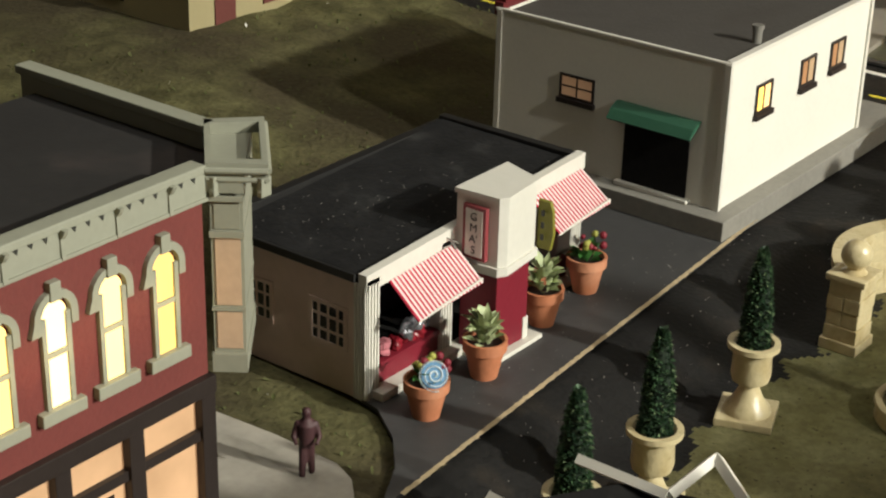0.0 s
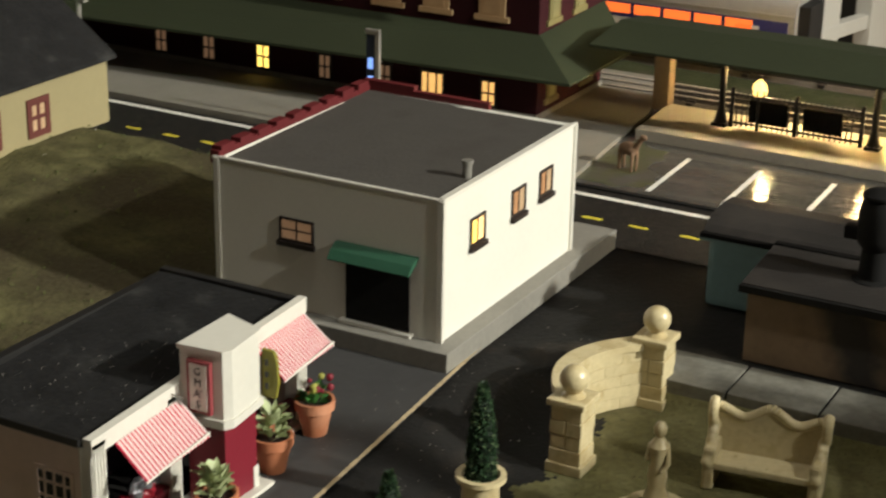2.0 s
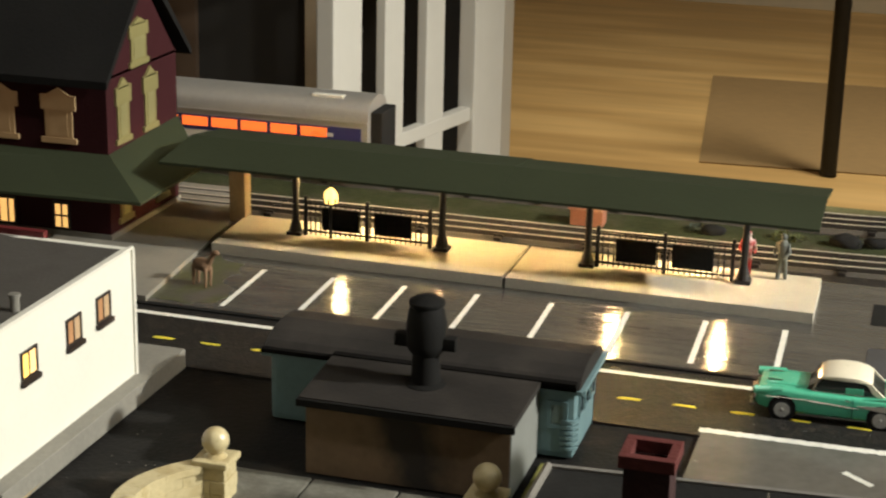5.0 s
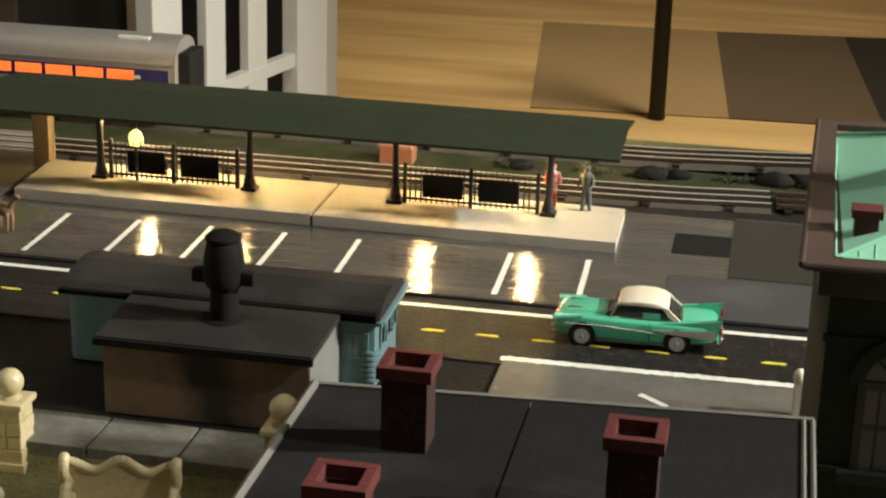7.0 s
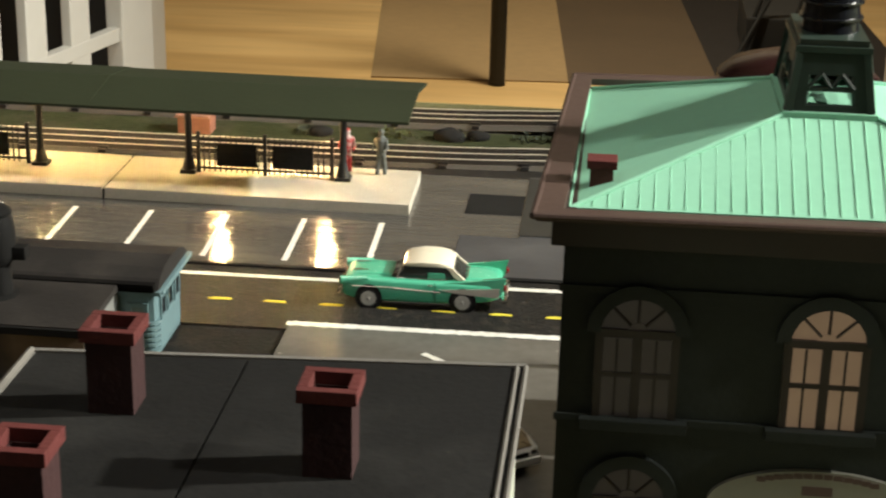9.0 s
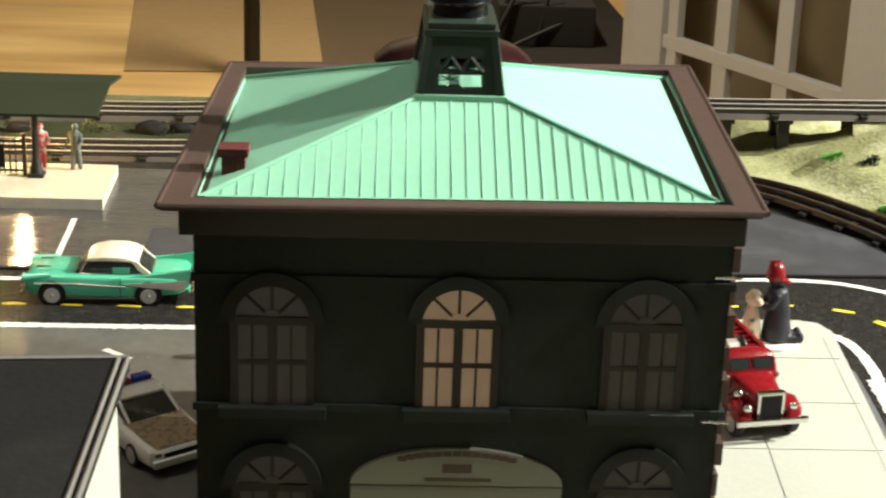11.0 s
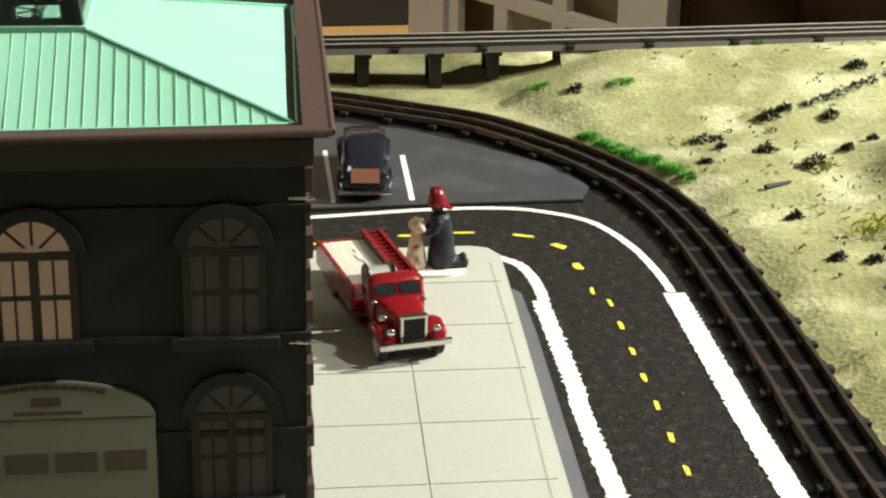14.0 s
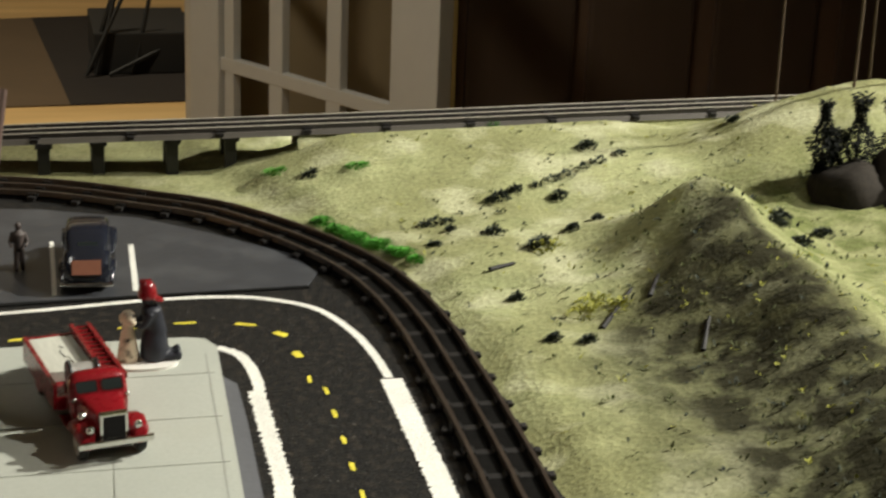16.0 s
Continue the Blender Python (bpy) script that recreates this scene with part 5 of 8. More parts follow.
RZ0, RZ1 = 9.8, 11.15
UX0, UX1, UY0, UY1 = 25.05, 26.85, 37.45, 40.5
eave = [(20.8, 34.6), (31.12, 34.92), (31.48, 44.9), (20.95, 44.0)]
top = [(UX0, UY0), (UX1, UY0), (UX1, UY1), (UX0, UY1)]
s = Shape()
for k in range(4):
    j = (k + 1) % 4
    s.quad((*eave[k], RZ0), (*eave[j], RZ0), (*top[j], RZ1), (*top[k], RZ1))
s.quad(*[(*p, RZ1) for p in top])
roof = part("roof", s, VERDIGRIS, fire, "pale verdigris standing-seam roof")
# standing seams on the front slope, climbing to the hips
for k in range(34):
    x = eave[0][0] + 0.15 + 0.3 * k
    y = eave[0][1] + (eave[1][1] - eave[0][1]) * (x - eave[0][0]) / (eave[1][0] - eave[0][0])
    up = min(1.0, (x - eave[0][0]) / (UX0 - eave[0][0]), (eave[1][0] - x) / (eave[1][0] - UX1))
    part("seam", Shape().rod((x, y, RZ0 + 0.015), (x, y + (UY0 - y) * up, RZ0 + 0.015 + (RZ1 - RZ0) * up), 0.012, 5), VERDIGRIS, roof)
for k, (a, b) in enumerate(zip(eave, top)):
    part("hip", Shape().rod((*a, RZ0 + 0.02), (*b, RZ1 + 0.02), 0.05, 6), shader("hip_green", (0.13, 0.33, 0.24), 0.5) if k in (1, 2) else VERDIGRIS, roof)
    j = (k + 1) % 4
    part("eave_strip", Shape().rod((*a, RZ0 + 0.03), (*eave[j], RZ0 + 0.03), 0.045, 6), VERDIGRIS, roof)
part("chimney", Shape().box(21.15, 35.75, 9.75, 21.62, 36.15, 10.35).box(21.08, 35.68, 10.3, 21.69, 36.22, 10.48, 0.02), CHIMNEY_RED, fire, "small dark red chimney")
cup = part("cupola", Shape().box(UX0 - 0.08, UY0 - 0.08, RZ1 - 0.05, UX1 + 0.08, UY1 + 0.08, RZ1 + 0.08, 0.02), VERDIGRIS, fire)
TOWER_GREEN = shader("tower_green_black", (0.022, 0.035, 0.028), 0.4, vary=0.2)
corners = [((UX0 + 0.05, UY0 + 0.05), (UX0 + 0.22, UY0 + 0.3)), ((UX1 - 0.05, UY0 + 0.05), (UX1 - 0.22, UY0 + 0.3)), ((UX1 - 0.05, UY1 - 0.05), (UX1 - 0.22, UY1 - 0.3)), ((UX0 + 0.05, UY1 - 0.05), (UX0 + 0.22, UY1 - 0.3))]
Z0, Z1 = RZ1 + 0.08, 12.45
for lo, hi in corners:
    part("corner_post", Shape().rod((*lo, Z0), (*hi, Z1), 0.11, 4), TOWER_GREEN, cup)


def tower_plate(shape, k, u0, u1, t0, t1):
    """A plate on side k of the tapering tower, between shares of its width and height."""
    (la, ha), (lb, hb) = corners[k], corners[(k + 1) % 4]

    def spot(u, t, inward):
        p = [la[i] + (lb[i] - la[i]) * u + ((ha[i] + (hb[i] - ha[i]) * u) - (la[i] + (lb[i] - la[i]) * u)) * t for i in (0, 1)]
        mx, my = (UX0 + UX1) / 2, (UY0 + UY1) / 2
        return shape.bm.verts.new((p[0] + (mx - p[0]) * inward, p[1] + (my - p[1]) * inward, Z0 + (Z1 - Z0) * t))

    a = [spot(u, t, 0.0) for u, t in ((u0, t0), (u1, t0), (u1, t1), (u0, t1))]
    b = [spot(u, t, 0.1) for u, t in ((u0, t0), (u1, t0), (u1, t1), (u0, t1))]
    shape.bm.faces.new(a)
    shape.bm.faces.new(b[::-1])
    for j in range(4):
        shape.bm.faces.new((a[j], b[j], b[(j + 1) % 4], a[(j + 1) % 4]))


for k in range(4):
    for nm, plates in (("panel", ((0, 1, 0.6, 1.0),)), ("jamb", ((0, 0.2, 0.0, 0.6), (0.8, 1, 0.0, 0.6))), ("louvre_rail", ((0.2, 0.8, 0.0, 0.1), (0.2, 0.8, 0.33, 0.4)))):
        s = Shape()
        for plate in plates:
            tower_plate(s, k, *plate)
        part(nm, s, TOWER_GREEN, cup)
    (la, ha), (lb, hb) = corners[k], corners[(k + 1) % 4]
    along = lambda u, t: tuple(la[i] + (lb[i] - la[i]) * u + (ha[i] - la[i]) * t * (1 - u) + (hb[i] - lb[i]) * t * u for i in (0, 1)) + (Z0 + (Z1 - Z0) * t,)
    part("lattice", Shape().rod(along(0.2, 0.38), along(0.36, 0.62), 0.045, 4).rod(along(0.36, 0.62), along(0.5, 0.4), 0.045, 4).rod(along(0.5, 0.4), along(0.64, 0.62), 0.045, 4).rod(along(0.64, 0.62), along(0.8, 0.38), 0.045, 4), TOWER_GREEN, cup)
part("cap", Shape().box(UX0 + 0.12, UY0 + 0.2, 12.42, UX1 - 0.12, UY1 - 0.2, 12.55, 0.02).box(UX0 + 0.2, UY0 + 0.28, 12.55, UX1 - 0.2, UY1 - 0.28, 12.68, 0.02), TOWER_GREEN, cup)
s = Shape()
drum = [(0.6, 0)]
for k in range(9):
    drum += [(0.57, 0.34 * k + 0.27), (0.66, 0.34 * k + 0.28), (0.66, 0.34 * k + 0.33), (0.6, 0.34 * k + 0.34)]
s.lathe(drum, 32, 25.95, 38.8, 12.66)
part("drum", s, shader("drum_black", (0.008, 0.009, 0.012), 0.2), cup, "glossy black ribbed drum")
part("rear_dome", Shape().lathe([(2.0, 0), (2.02, 0.12), (1.7, 0.4), (1.0, 0.62), (0.3, 0.7)], 32, 26.1, 45.6, 9.9), shader("dome_maroon", (0.022, 0.007, 0.008), 0.2), fire, "maroon domed rear roof", True)
part("rear_drum", Shape().cyl(26.1, 45.6, 0, 1.7, 9.9, seg=24), GREEN_BLACK, fire)


def fan_window(x, z0, z1, w, pane_m):
    """An arched window on the front wall with a fanlight, two sashes and curtains."""
    y, r, zt = FY0, w / 2, z1 - w / 2
    ring = [(x + r * math.cos(a), zt + r * math.sin(a)) for a in np.linspace(0, math.pi, 15)]
    out = [(x + (r + 0.28) * math.cos(a), zt + (r + 0.28) * math.sin(a)) for a in np.linspace(math.pi, 0, 15)]
    win = part("window", Shape().prism(ring + [(x - r - 0.28, zt)] + out[1:-1] + [(x + r + 0.28, zt)], 0.16, facing_y(0, y - 0.16, 0)), GREEN_BLACK, fire)
    part("pane", Shape().prism(ring, 0.03, facing_y(0, y - 0.045, 0)), pane_m, win, "curtained fanlight")
    for c in (-1, 1):
        for z in ((z0, (z0 + zt) / 2 - 0.04), ((z0 + zt) / 2 + 0.04, zt - 0.14)):
            part("pane", Shape().box(x + c * r * 0.53 - r * 0.4, y - 0.045, z[0], x + c * r * 0.53 + r * 0.4, y - 0.015, z[1]), pane_m, win)
            for f in (-0.05,):
                part("curtain_fold", Shape().box(x + c * r * 0.53 + r * f, y - 0.052, z[0], x + c * r * 0.53 + r * (f + 0.07), y - 0.044, z[1]), DARK_FRAME, win)
    for a in (45, 90, 135):
        part("fan_bar", Shape().rod((x + 0.2 * math.cos(radians(a)), y - 0.07, zt + 0.2 * math.sin(radians(a))), (x + r * math.cos(radians(a)), y - 0.07, zt + r * math.sin(radians(a))), 0.03, 5), DARK_FRAME, win)
    part("fan_hub", Shape().prism([(x + 0.22 * math.cos(a), zt + 0.22 * math.sin(a)) for a in np.linspace(0, math.pi, 9)], 0.03, facing_y(0, y - 0.08, 0)), pane_m, win)
    part("frame", Shape().box(x - r - 0.1, y - 0.12, zt - 0.1, x + r + 0.1, y - 0.02, zt + 0.06).box(x - 0.09, y - 0.1, z0, x + 0.09, y - 0.02, zt).box(x - r - 0.1, y - 0.1, z0, x - r + 0.06, y - 0.02, zt)
         .box(x + r - 0.06, y - 0.1, z0, x + r + 0.1, y - 0.02, zt).box(x - r, y - 0.08, (z0 + zt) / 2 - 0.05, x + r, y - 0.02, (z0 + zt) / 2 + 0.05), DARK_FRAME, win)
    part("sill", Shape().box(x - r - 0.35, y - 0.28, z0 - 0.25, x + r + 0.35, y, z0, 0.03), GREEN_BLACK, win)


PANE_CURTAIN = glow("curtain_lit", (1.0, 0.64, 0.4), 0.085, (0.2, 0.145, 0.095))
PANE_GREY = glow("curtain_grey", (0.9, 0.75, 0.65), 0.008, (0.035, 0.028, 0.025))
fan_window(22.27, 5.7, 8.25, 1.45, PANE_GREY)
fan_window(25.93, 5.7, 8.25, 1.45, PANE_CURTAIN)
fan_window(29.62, 5.7, 8.25, 1.45, PANE_GREY)
fan_window(22.27, 2.0, 4.6, 1.45, PANE_GREY)
fan_window(29.7, 2.0, 4.62, 1.45, PANE_GREY)
SIGN_CREAM = shader("sign_cream", (0.2, 0.2, 0.17), 0.6, vary=0.06)
arc = [(26.0 + 2.16 * math.cos(a), 3.98 + 0.82 * math.sin(a)) for a in np.linspace(0, math.pi, 21)]
sgn = part("arched_sign", Shape().prism(arc, 0.12, facing_y(0, FY0 - 0.12, 0)), SIGN_CREAM, fire, "cream arched sign board")
INK = shader("sign_ink", (0.08, 0.05, 0.045), 0.6)
for k in range(13):
    a = radians(125 - 5.8 * k)
    part("letter_bar", Shape().box(-0.09, -0.01, -0.055, 0.09, 0.01, 0.055, m=Matrix.Translation((26.0 + 1.95 * math.cos(a), FY0 - 0.13, 3.98 + 0.72 * math.sin(a)))), INK, sgn)
part("letter_bar", Shape().box(25.7, FY0 - 0.14, 4.27, 26.3, FY0 - 0.12, 4.47), INK, sgn)
part("letter_bar", Shape().box(25.35, FY0 - 0.14, 4.08, 26.7, FY0 - 0.12, 4.15), INK, sgn)
gate = part("garage_door", Shape().box(23.85, FY0 - 0.1, 0.9, 28.15, FY0, 3.94), SIGN_CREAM, fire, "cream panelled garage door")
for k in range(4):
    part("pane", Shape().box(24.1 + 1.0 * k, FY0 - 0.125, 2.75, 24.95 + 1.0 * k, FY0 - 0.1, 3.2), shader("gate_pane_%s" % "abcd"[k], (0.09, 0.07, 0.06), 0.3), gate)
part("bracket_arm", Shape().rod((30.9, FY0 - 0.1, 5.5), (31.42, FY0 - 0.15, 5.5), 0.03).rod((30.9, FY0 - 0.1, 8.6), (31.42, FY0 - 0.15, 8.6), 0.03), RAIL_STEEL, fire)
paving = setting("pavement_fire", Shape().prism([(30.5, 28), (36.9, 28), (37.45, 40), (37.75, 46), (37.95, 50.2), (37.65, 50.85), (37.1, 51.05), (30.5, 50.95)], 0.84), PAVING)
rows = (28.0, 30.6, 33.4, 36.25, 39.27, 42.2, 45.06, 48.1, 50.9)
for k in range(8):
    y0, y1 = rows[k] + 0.025, rows[k + 1] - 0.025
    mid = lambda y: 34.08 + 0.045 * (y - 35.7)
    end = lambda y: 36.66 + (y - 28) * 0.049
    part("paving_slab", Shape().prism([(31.2, y0), (mid(y0) - 0.025, y0), (mid(y1) - 0.025, y1), (31.2, y1)], 0.02, Matrix.Translation((0, 0, 0.84))), PAVING, paving)
    part("paving_slab", Shape().prism([(mid(y0) + 0.025, y0), (end(y0), y0), (end(y1) - 0.4 * (k == 7), y1), (mid(y1) + 0.025, y1)], 0.02, Matrix.Translation((0, 0, 0.84))), PAVING, paving)

part("kerb_strip", Shape().prism([(36.4, 28), (37.5, 28), (38.1, 41), (38.34, 46), (38.4, 48.9), (38.0, 49.6), (37.7, 49.4), (37.3, 40)], 0.12, Matrix.Translation((0, 0, 0.0))), shader("kerb_blue_grey", (0.105, 0.105, 0.115), 0.6, vary=0.15, grain=6, bump=0.2), paving, "blue-grey kerb strip")
part("edge_joint", Shape().prism([(36.42, 30), (36.47, 30), (37.3, 43.5), (37.56, 49.6), (37.51, 49.6), (37.25, 43.5)], 0.004, Matrix.Translation((0, 0, 0.861))), shader("paving_joint", (0.3, 0.305, 0.27), 0.8), paving)

# ---- near house with the dark roof and three chimneys ----
near = thing("dark_roofed_house", (0, 0, 0), "dark house with a grey felt roof and three red chimneys", "building")
part("wall", Shape().box(12.6, 8, 0, 20.2, 27.2, 9.1), GREEN_BLACK, near)
part("roof", Shape().slab([(12.43, 8, 9.3), (15.93, 8, 9.3), (15.93, 27.6, 9.3), (12.43, 27.37, 9.3)], 0.2), GREY_ROOF, near)
part("roof", Shape().slab([(15.97, 8, 9.31), (20.4, 8, 9.31), (20.4, 27.95, 9.31), (15.97, 27.62, 9.31)], 0.2), GREY_ROOF, near)
EDGE_GREY = shader("edge_grey", (0.16, 0.15, 0.135), 0.5)
for a, b, r in (((12.44, 8), (12.44, 27.37), 0.075), ((12.43, 27.37), (20.4, 27.95), 0.05), ((20.38, 8), (20.38, 27.92), 0.045), ((20.24, 8), (20.24, 27.9), 0.04)):
    part("edge_trim", Shape().rod((*a, 9.32), (*b, 9.32), r, 6), EDGE_GREY, near)
# chimney red darkened: the shade on the fronts is put into the colour
CHIMNEY_SHADED = shader("chimney_shaded_red", (0.032, 0.011, 0.011), 0.7, vary=0.3, grain=9, bump=0.4)
for x, y, top in ((14.01, 25.28, 10.65), (17.53, 23.7, 10.65), (13.97, 21.34, 10.65)):
    w, d, t = 0.69, 0.68, 0.075
    stack = part("chimney", Shape().box(x, y, 9.2, x + w, y + 0.1, top - 0.2).box(x, y + d - 0.1, 9.2, x + w, y + d, top - 0.2).box(x, y + 0.1, 9.2, x + 0.1, y + d - 0.1, top - 0.2).box(x + w - 0.1, y + 0.1, 9.2, x + w, y + d - 0.1, top - 0.2), CHIMNEY_SHADED, near, "open brick chimney with red rim and shade-darkened body")
    for a in ((x - t, y - t, x + w + t, y + t), (x - t, y + d - t, x + w + t, y + d + t), (x - t, y + t, x + t, y + d - t), (x + w - t, y + t, x + w + t, y + d - t)):
        part("rim", Shape().box(a[0], a[1], top - 0.2, a[2], a[3], top, 0.015), CHIMNEY_RED, stack)
    part("flue", Shape().box(x + 0.1, y + 0.1, 9.25, x + w - 0.1, y + d - 0.1, 9.6), MATT_BLACK, near)
part("side_wall", Shape().box(20.2, 8, 0, 20.3, 27.2, 9.08), shader("siding_pale", (0.4, 0.42, 0.35), 0.6), near, "pale grey-green side wall")

# ---- blue diner with a tan kitchen annex ----
din = thing("roadside_diner", (0, 0, 0), "pale blue railcar diner with tan rear annex and black roofs", "building")
part("body", Shape().box(-0.75, 48.0, 0, 8.7, 51.0, 2.25, 0.2), DINER_BLUE, din)
for k in range(6):
    part("rib", Shape().cyl(8.5, 48.2, 0.3 + 0.17 * k, 0.3, 0.09, seg=16), DINER_BLUE, din)
part("roof", Shape().prism([(47.8, 2.25), (48.1, 2.55), (48.6, 2.72), (49.5, 2.8), (50.4, 2.72), (51.0, 2.5), (51.25, 2.25)], 9.75, facing_x(-0.9, 0, 0)), DINER_ROOF, din)
for a in ((-0.95, 47.75, 8.95, 47.9), (8.85, 47.9, 9.0, 51.3), (-1.0, 47.9, -0.85, 51.3)):
    part("roof_trim", Shape().box(a[0], a[1], 2.13, a[2], a[3], 2.26, 0.02), DINER_BLUE, din)
sash(din, on_front(7.9, 48.0, 0.95), 0.6, 0.85, DINER_BLUE, shader("diner_pane", (0.16, 0.21, 0.2), 0.15, vary=0.2, spec=0.6), 1, 1, 0.08, 0.06, False)
for y in (48.5, 49.3, 50.1):
    sash(din, on_right(8.7, y, 1.1), 0.6, 0.75, DINER_BLUE, DARK_GLASS, 1, 1, 0.06, 0.06, False)
part("annex", Shape().box(1.65, 44.7, 0, 7.6, 48.0, 2.2), DINER_TAN, din, "tan rear annex with soot stains")
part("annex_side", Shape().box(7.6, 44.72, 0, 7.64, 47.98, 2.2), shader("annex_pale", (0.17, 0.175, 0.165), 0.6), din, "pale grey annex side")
part("annex_roof", Shape().slab([(1.5, 44.5, 2.38), (7.72, 44.5, 2.38), (7.75, 47.7, 2.5), (1.4, 47.7, 2.5)], 0.2), DINER_ROOF, din)
# shade in the gap between the roofs, set in as a black strip
part("roof_gutter", Shape().box(1.4, 47.55, 2.42, 8.8, 47.84, 2.54, 0.02).box(-0.9, 47.6, 2.28, 8.8, 47.82, 2.42, 0.02), BED_BLACK, din, "black strip for the shade between the two roofs")
part("annex_edge", Shape().box(1.45, 44.42, 2.12, 7.78, 44.55, 2.34, 0.02), MATT_BLACK, din)
part("exhaust_pipe", Shape().lathe([(0.62, 0), (0.6, 0.06), (0.43, 0.12), (0.4, 0.95), (0.54, 1.12), (0.58, 1.3), (0.58, 1.9), (0.52, 2.25), (0.46, 2.4), (0.52, 2.46), (0.52, 2.54), (0.34, 2.66), (0.1, 2.71)], 28, 4.63, 46.5, 2.4)
     .box(3.72, 46.3, 3.55, 5.54, 46.7, 3.93, 0.06), shader("stack_black", (0.009, 0.0088, 0.0085), 0.75, spec=0.12), din, "black kitchen exhaust stack", True)
for k, (x0, x1) in enumerate(((-0.6, 1.96), (2.04, 4.54), (4.62, 7.04), (7.12, 9.58), (9.66, 11.8))):
    s = Shape().box(x0, 42.3 + 0.05 * math.sin(k * 2.1), -0.85, x1, 44.35, 0.02 * math.cos(k * 1.7), 0.035)
    setting("flagstone", s, FLAGSTONE)
setting("grass_verge", Shape().box(7.9, 44.4, -0.2, 11.8, 47.4, 0.04), shader("verge_yellow", (0.2, 0.19, 0.05), 0.95, vary=0.3, grain=8, bump=0.8))

# ---- park ----
G = -0.81


def ball_pier(x, y, lift=0.0):
    p = thing("garden_pier", (x, y, G + lift), "cream cast-stone pier with a ball finial", "pier", group="garden piers")
    part("base", Shape().box(-0.5, -0.5, 0, 0.5, 0.5, 0.28, 0.04), SANDSTONE, p)
    for k in range(4):
        w = 0.42 if k % 2 else 0.44
        if k in (1, 2):
            part("stone", Shape().box(-w, -w, 0.28 + 0.4 * k, -0.02, w, 0.66 + 0.4 * k, 0.03), SANDSTONE, p)
            part("stone", Shape().box(0.02, -w, 0.28 + 0.4 * k, w, w, 0.66 + 0.4 * k, 0.03), SANDSTONE, p)
        else:
            part("stone", Shape().box(-w, -w, 0.28 + 0.4 * k, w, w, 0.66 + 0.4 * k, 0.03), SANDSTONE, p)
    part("core", Shape().box(-0.39, -0.39, 0.2, 0.39, 0.39, 1.9), SANDSTONE, p)
    part("cap", Shape().box(-0.52, -0.52, 1.86, 0.52, 0.52, 2.04, 0.05).lathe([(0.32, 0), (0.2, 0.1), (0.22, 0.16)], 20, 0, 0, 2.04), SANDSTONE, p)
    part("ball", Shape().ball(0, 0, 2.5, 0.38, seg=24), SANDSTONE, p, smooth=True)
    return p


ball_pier(-0.45, 37.75)
ball_pier(-0.1, 42.4)
foot = ball_pier(7.75, 41.75, 0.38)
part("footing", Shape().box(-0.56, -0.56, -0.4, 0.56, 0.56, 0.02, 0.03), SANDSTONE, foot)


def wall_arc(a, b, t, off, belly):
    """A bow from one pier to the other, with its belly away from the fountain."""
    d = (b - a).normalized()
    n = Vector((-d.y, d.x, 0))
    p = a.lerp(b, t) + n * (belly * math.sin(math.pi * t) ** 0.8)
    e = 0.001
    q = a.lerp(b, min(t + e, 1)) + n * (belly * math.sin(math.pi * min(t + e, 1)) ** 0.8)
    g = (q - p).normalized() if t < 0.999 else Vector((0.6, 0.8, 0))
    return p + Vector((-g.y, g.x, 0)) * off


for a, b, belly, lift in (((-0.45, 37.75), (-0.1, 42.4), 1.25, 0.0), ((8.1, 37.1), (7.75, 41.75), -1.25, 0.38)):
    a, b = Vector((*a, 0)), Vector((*b, 0))
    wall = thing("garden_wall", (0.0, 0.0, G), "curved cream cast-stone garden wall of coursed blocks", "wall", group="garden walls")
    for c in range(-1 if lift else 0, 6):
        n = 4
        cuts = [k / n for k in range(n + 1)] if c % 2 else [0] + [(k + 0.5) / n for k in range(n)] + [1]
        for t0, t1 in zip(cuts, cuts[1:]):
            w0, w1, hgt = (-0.24, 0.24, 0.325) if c < 5 else (-0.3, 0.3, 0.2)
            u0, u1 = 0.06 + 0.88 * t0 + 0.001, 0.06 + 0.88 * t1 - 0.001
            ring = [wall_arc(a, b, u0 + (u1 - u0) * f, w0, belly) for f in (0, 0.25, 0.5, 0.75, 1)] + [wall_arc(a, b, u0 + (u1 - u0) * f, w1, belly) for f in (1, 0.75, 0.5, 0.25, 0)]
            part("block", Shape().prism([(v.x, v.y) for v in ring], hgt, Matrix.Translation((0, 0, 0.02 + lift + 0.335 * c))), SANDSTONE, wall)


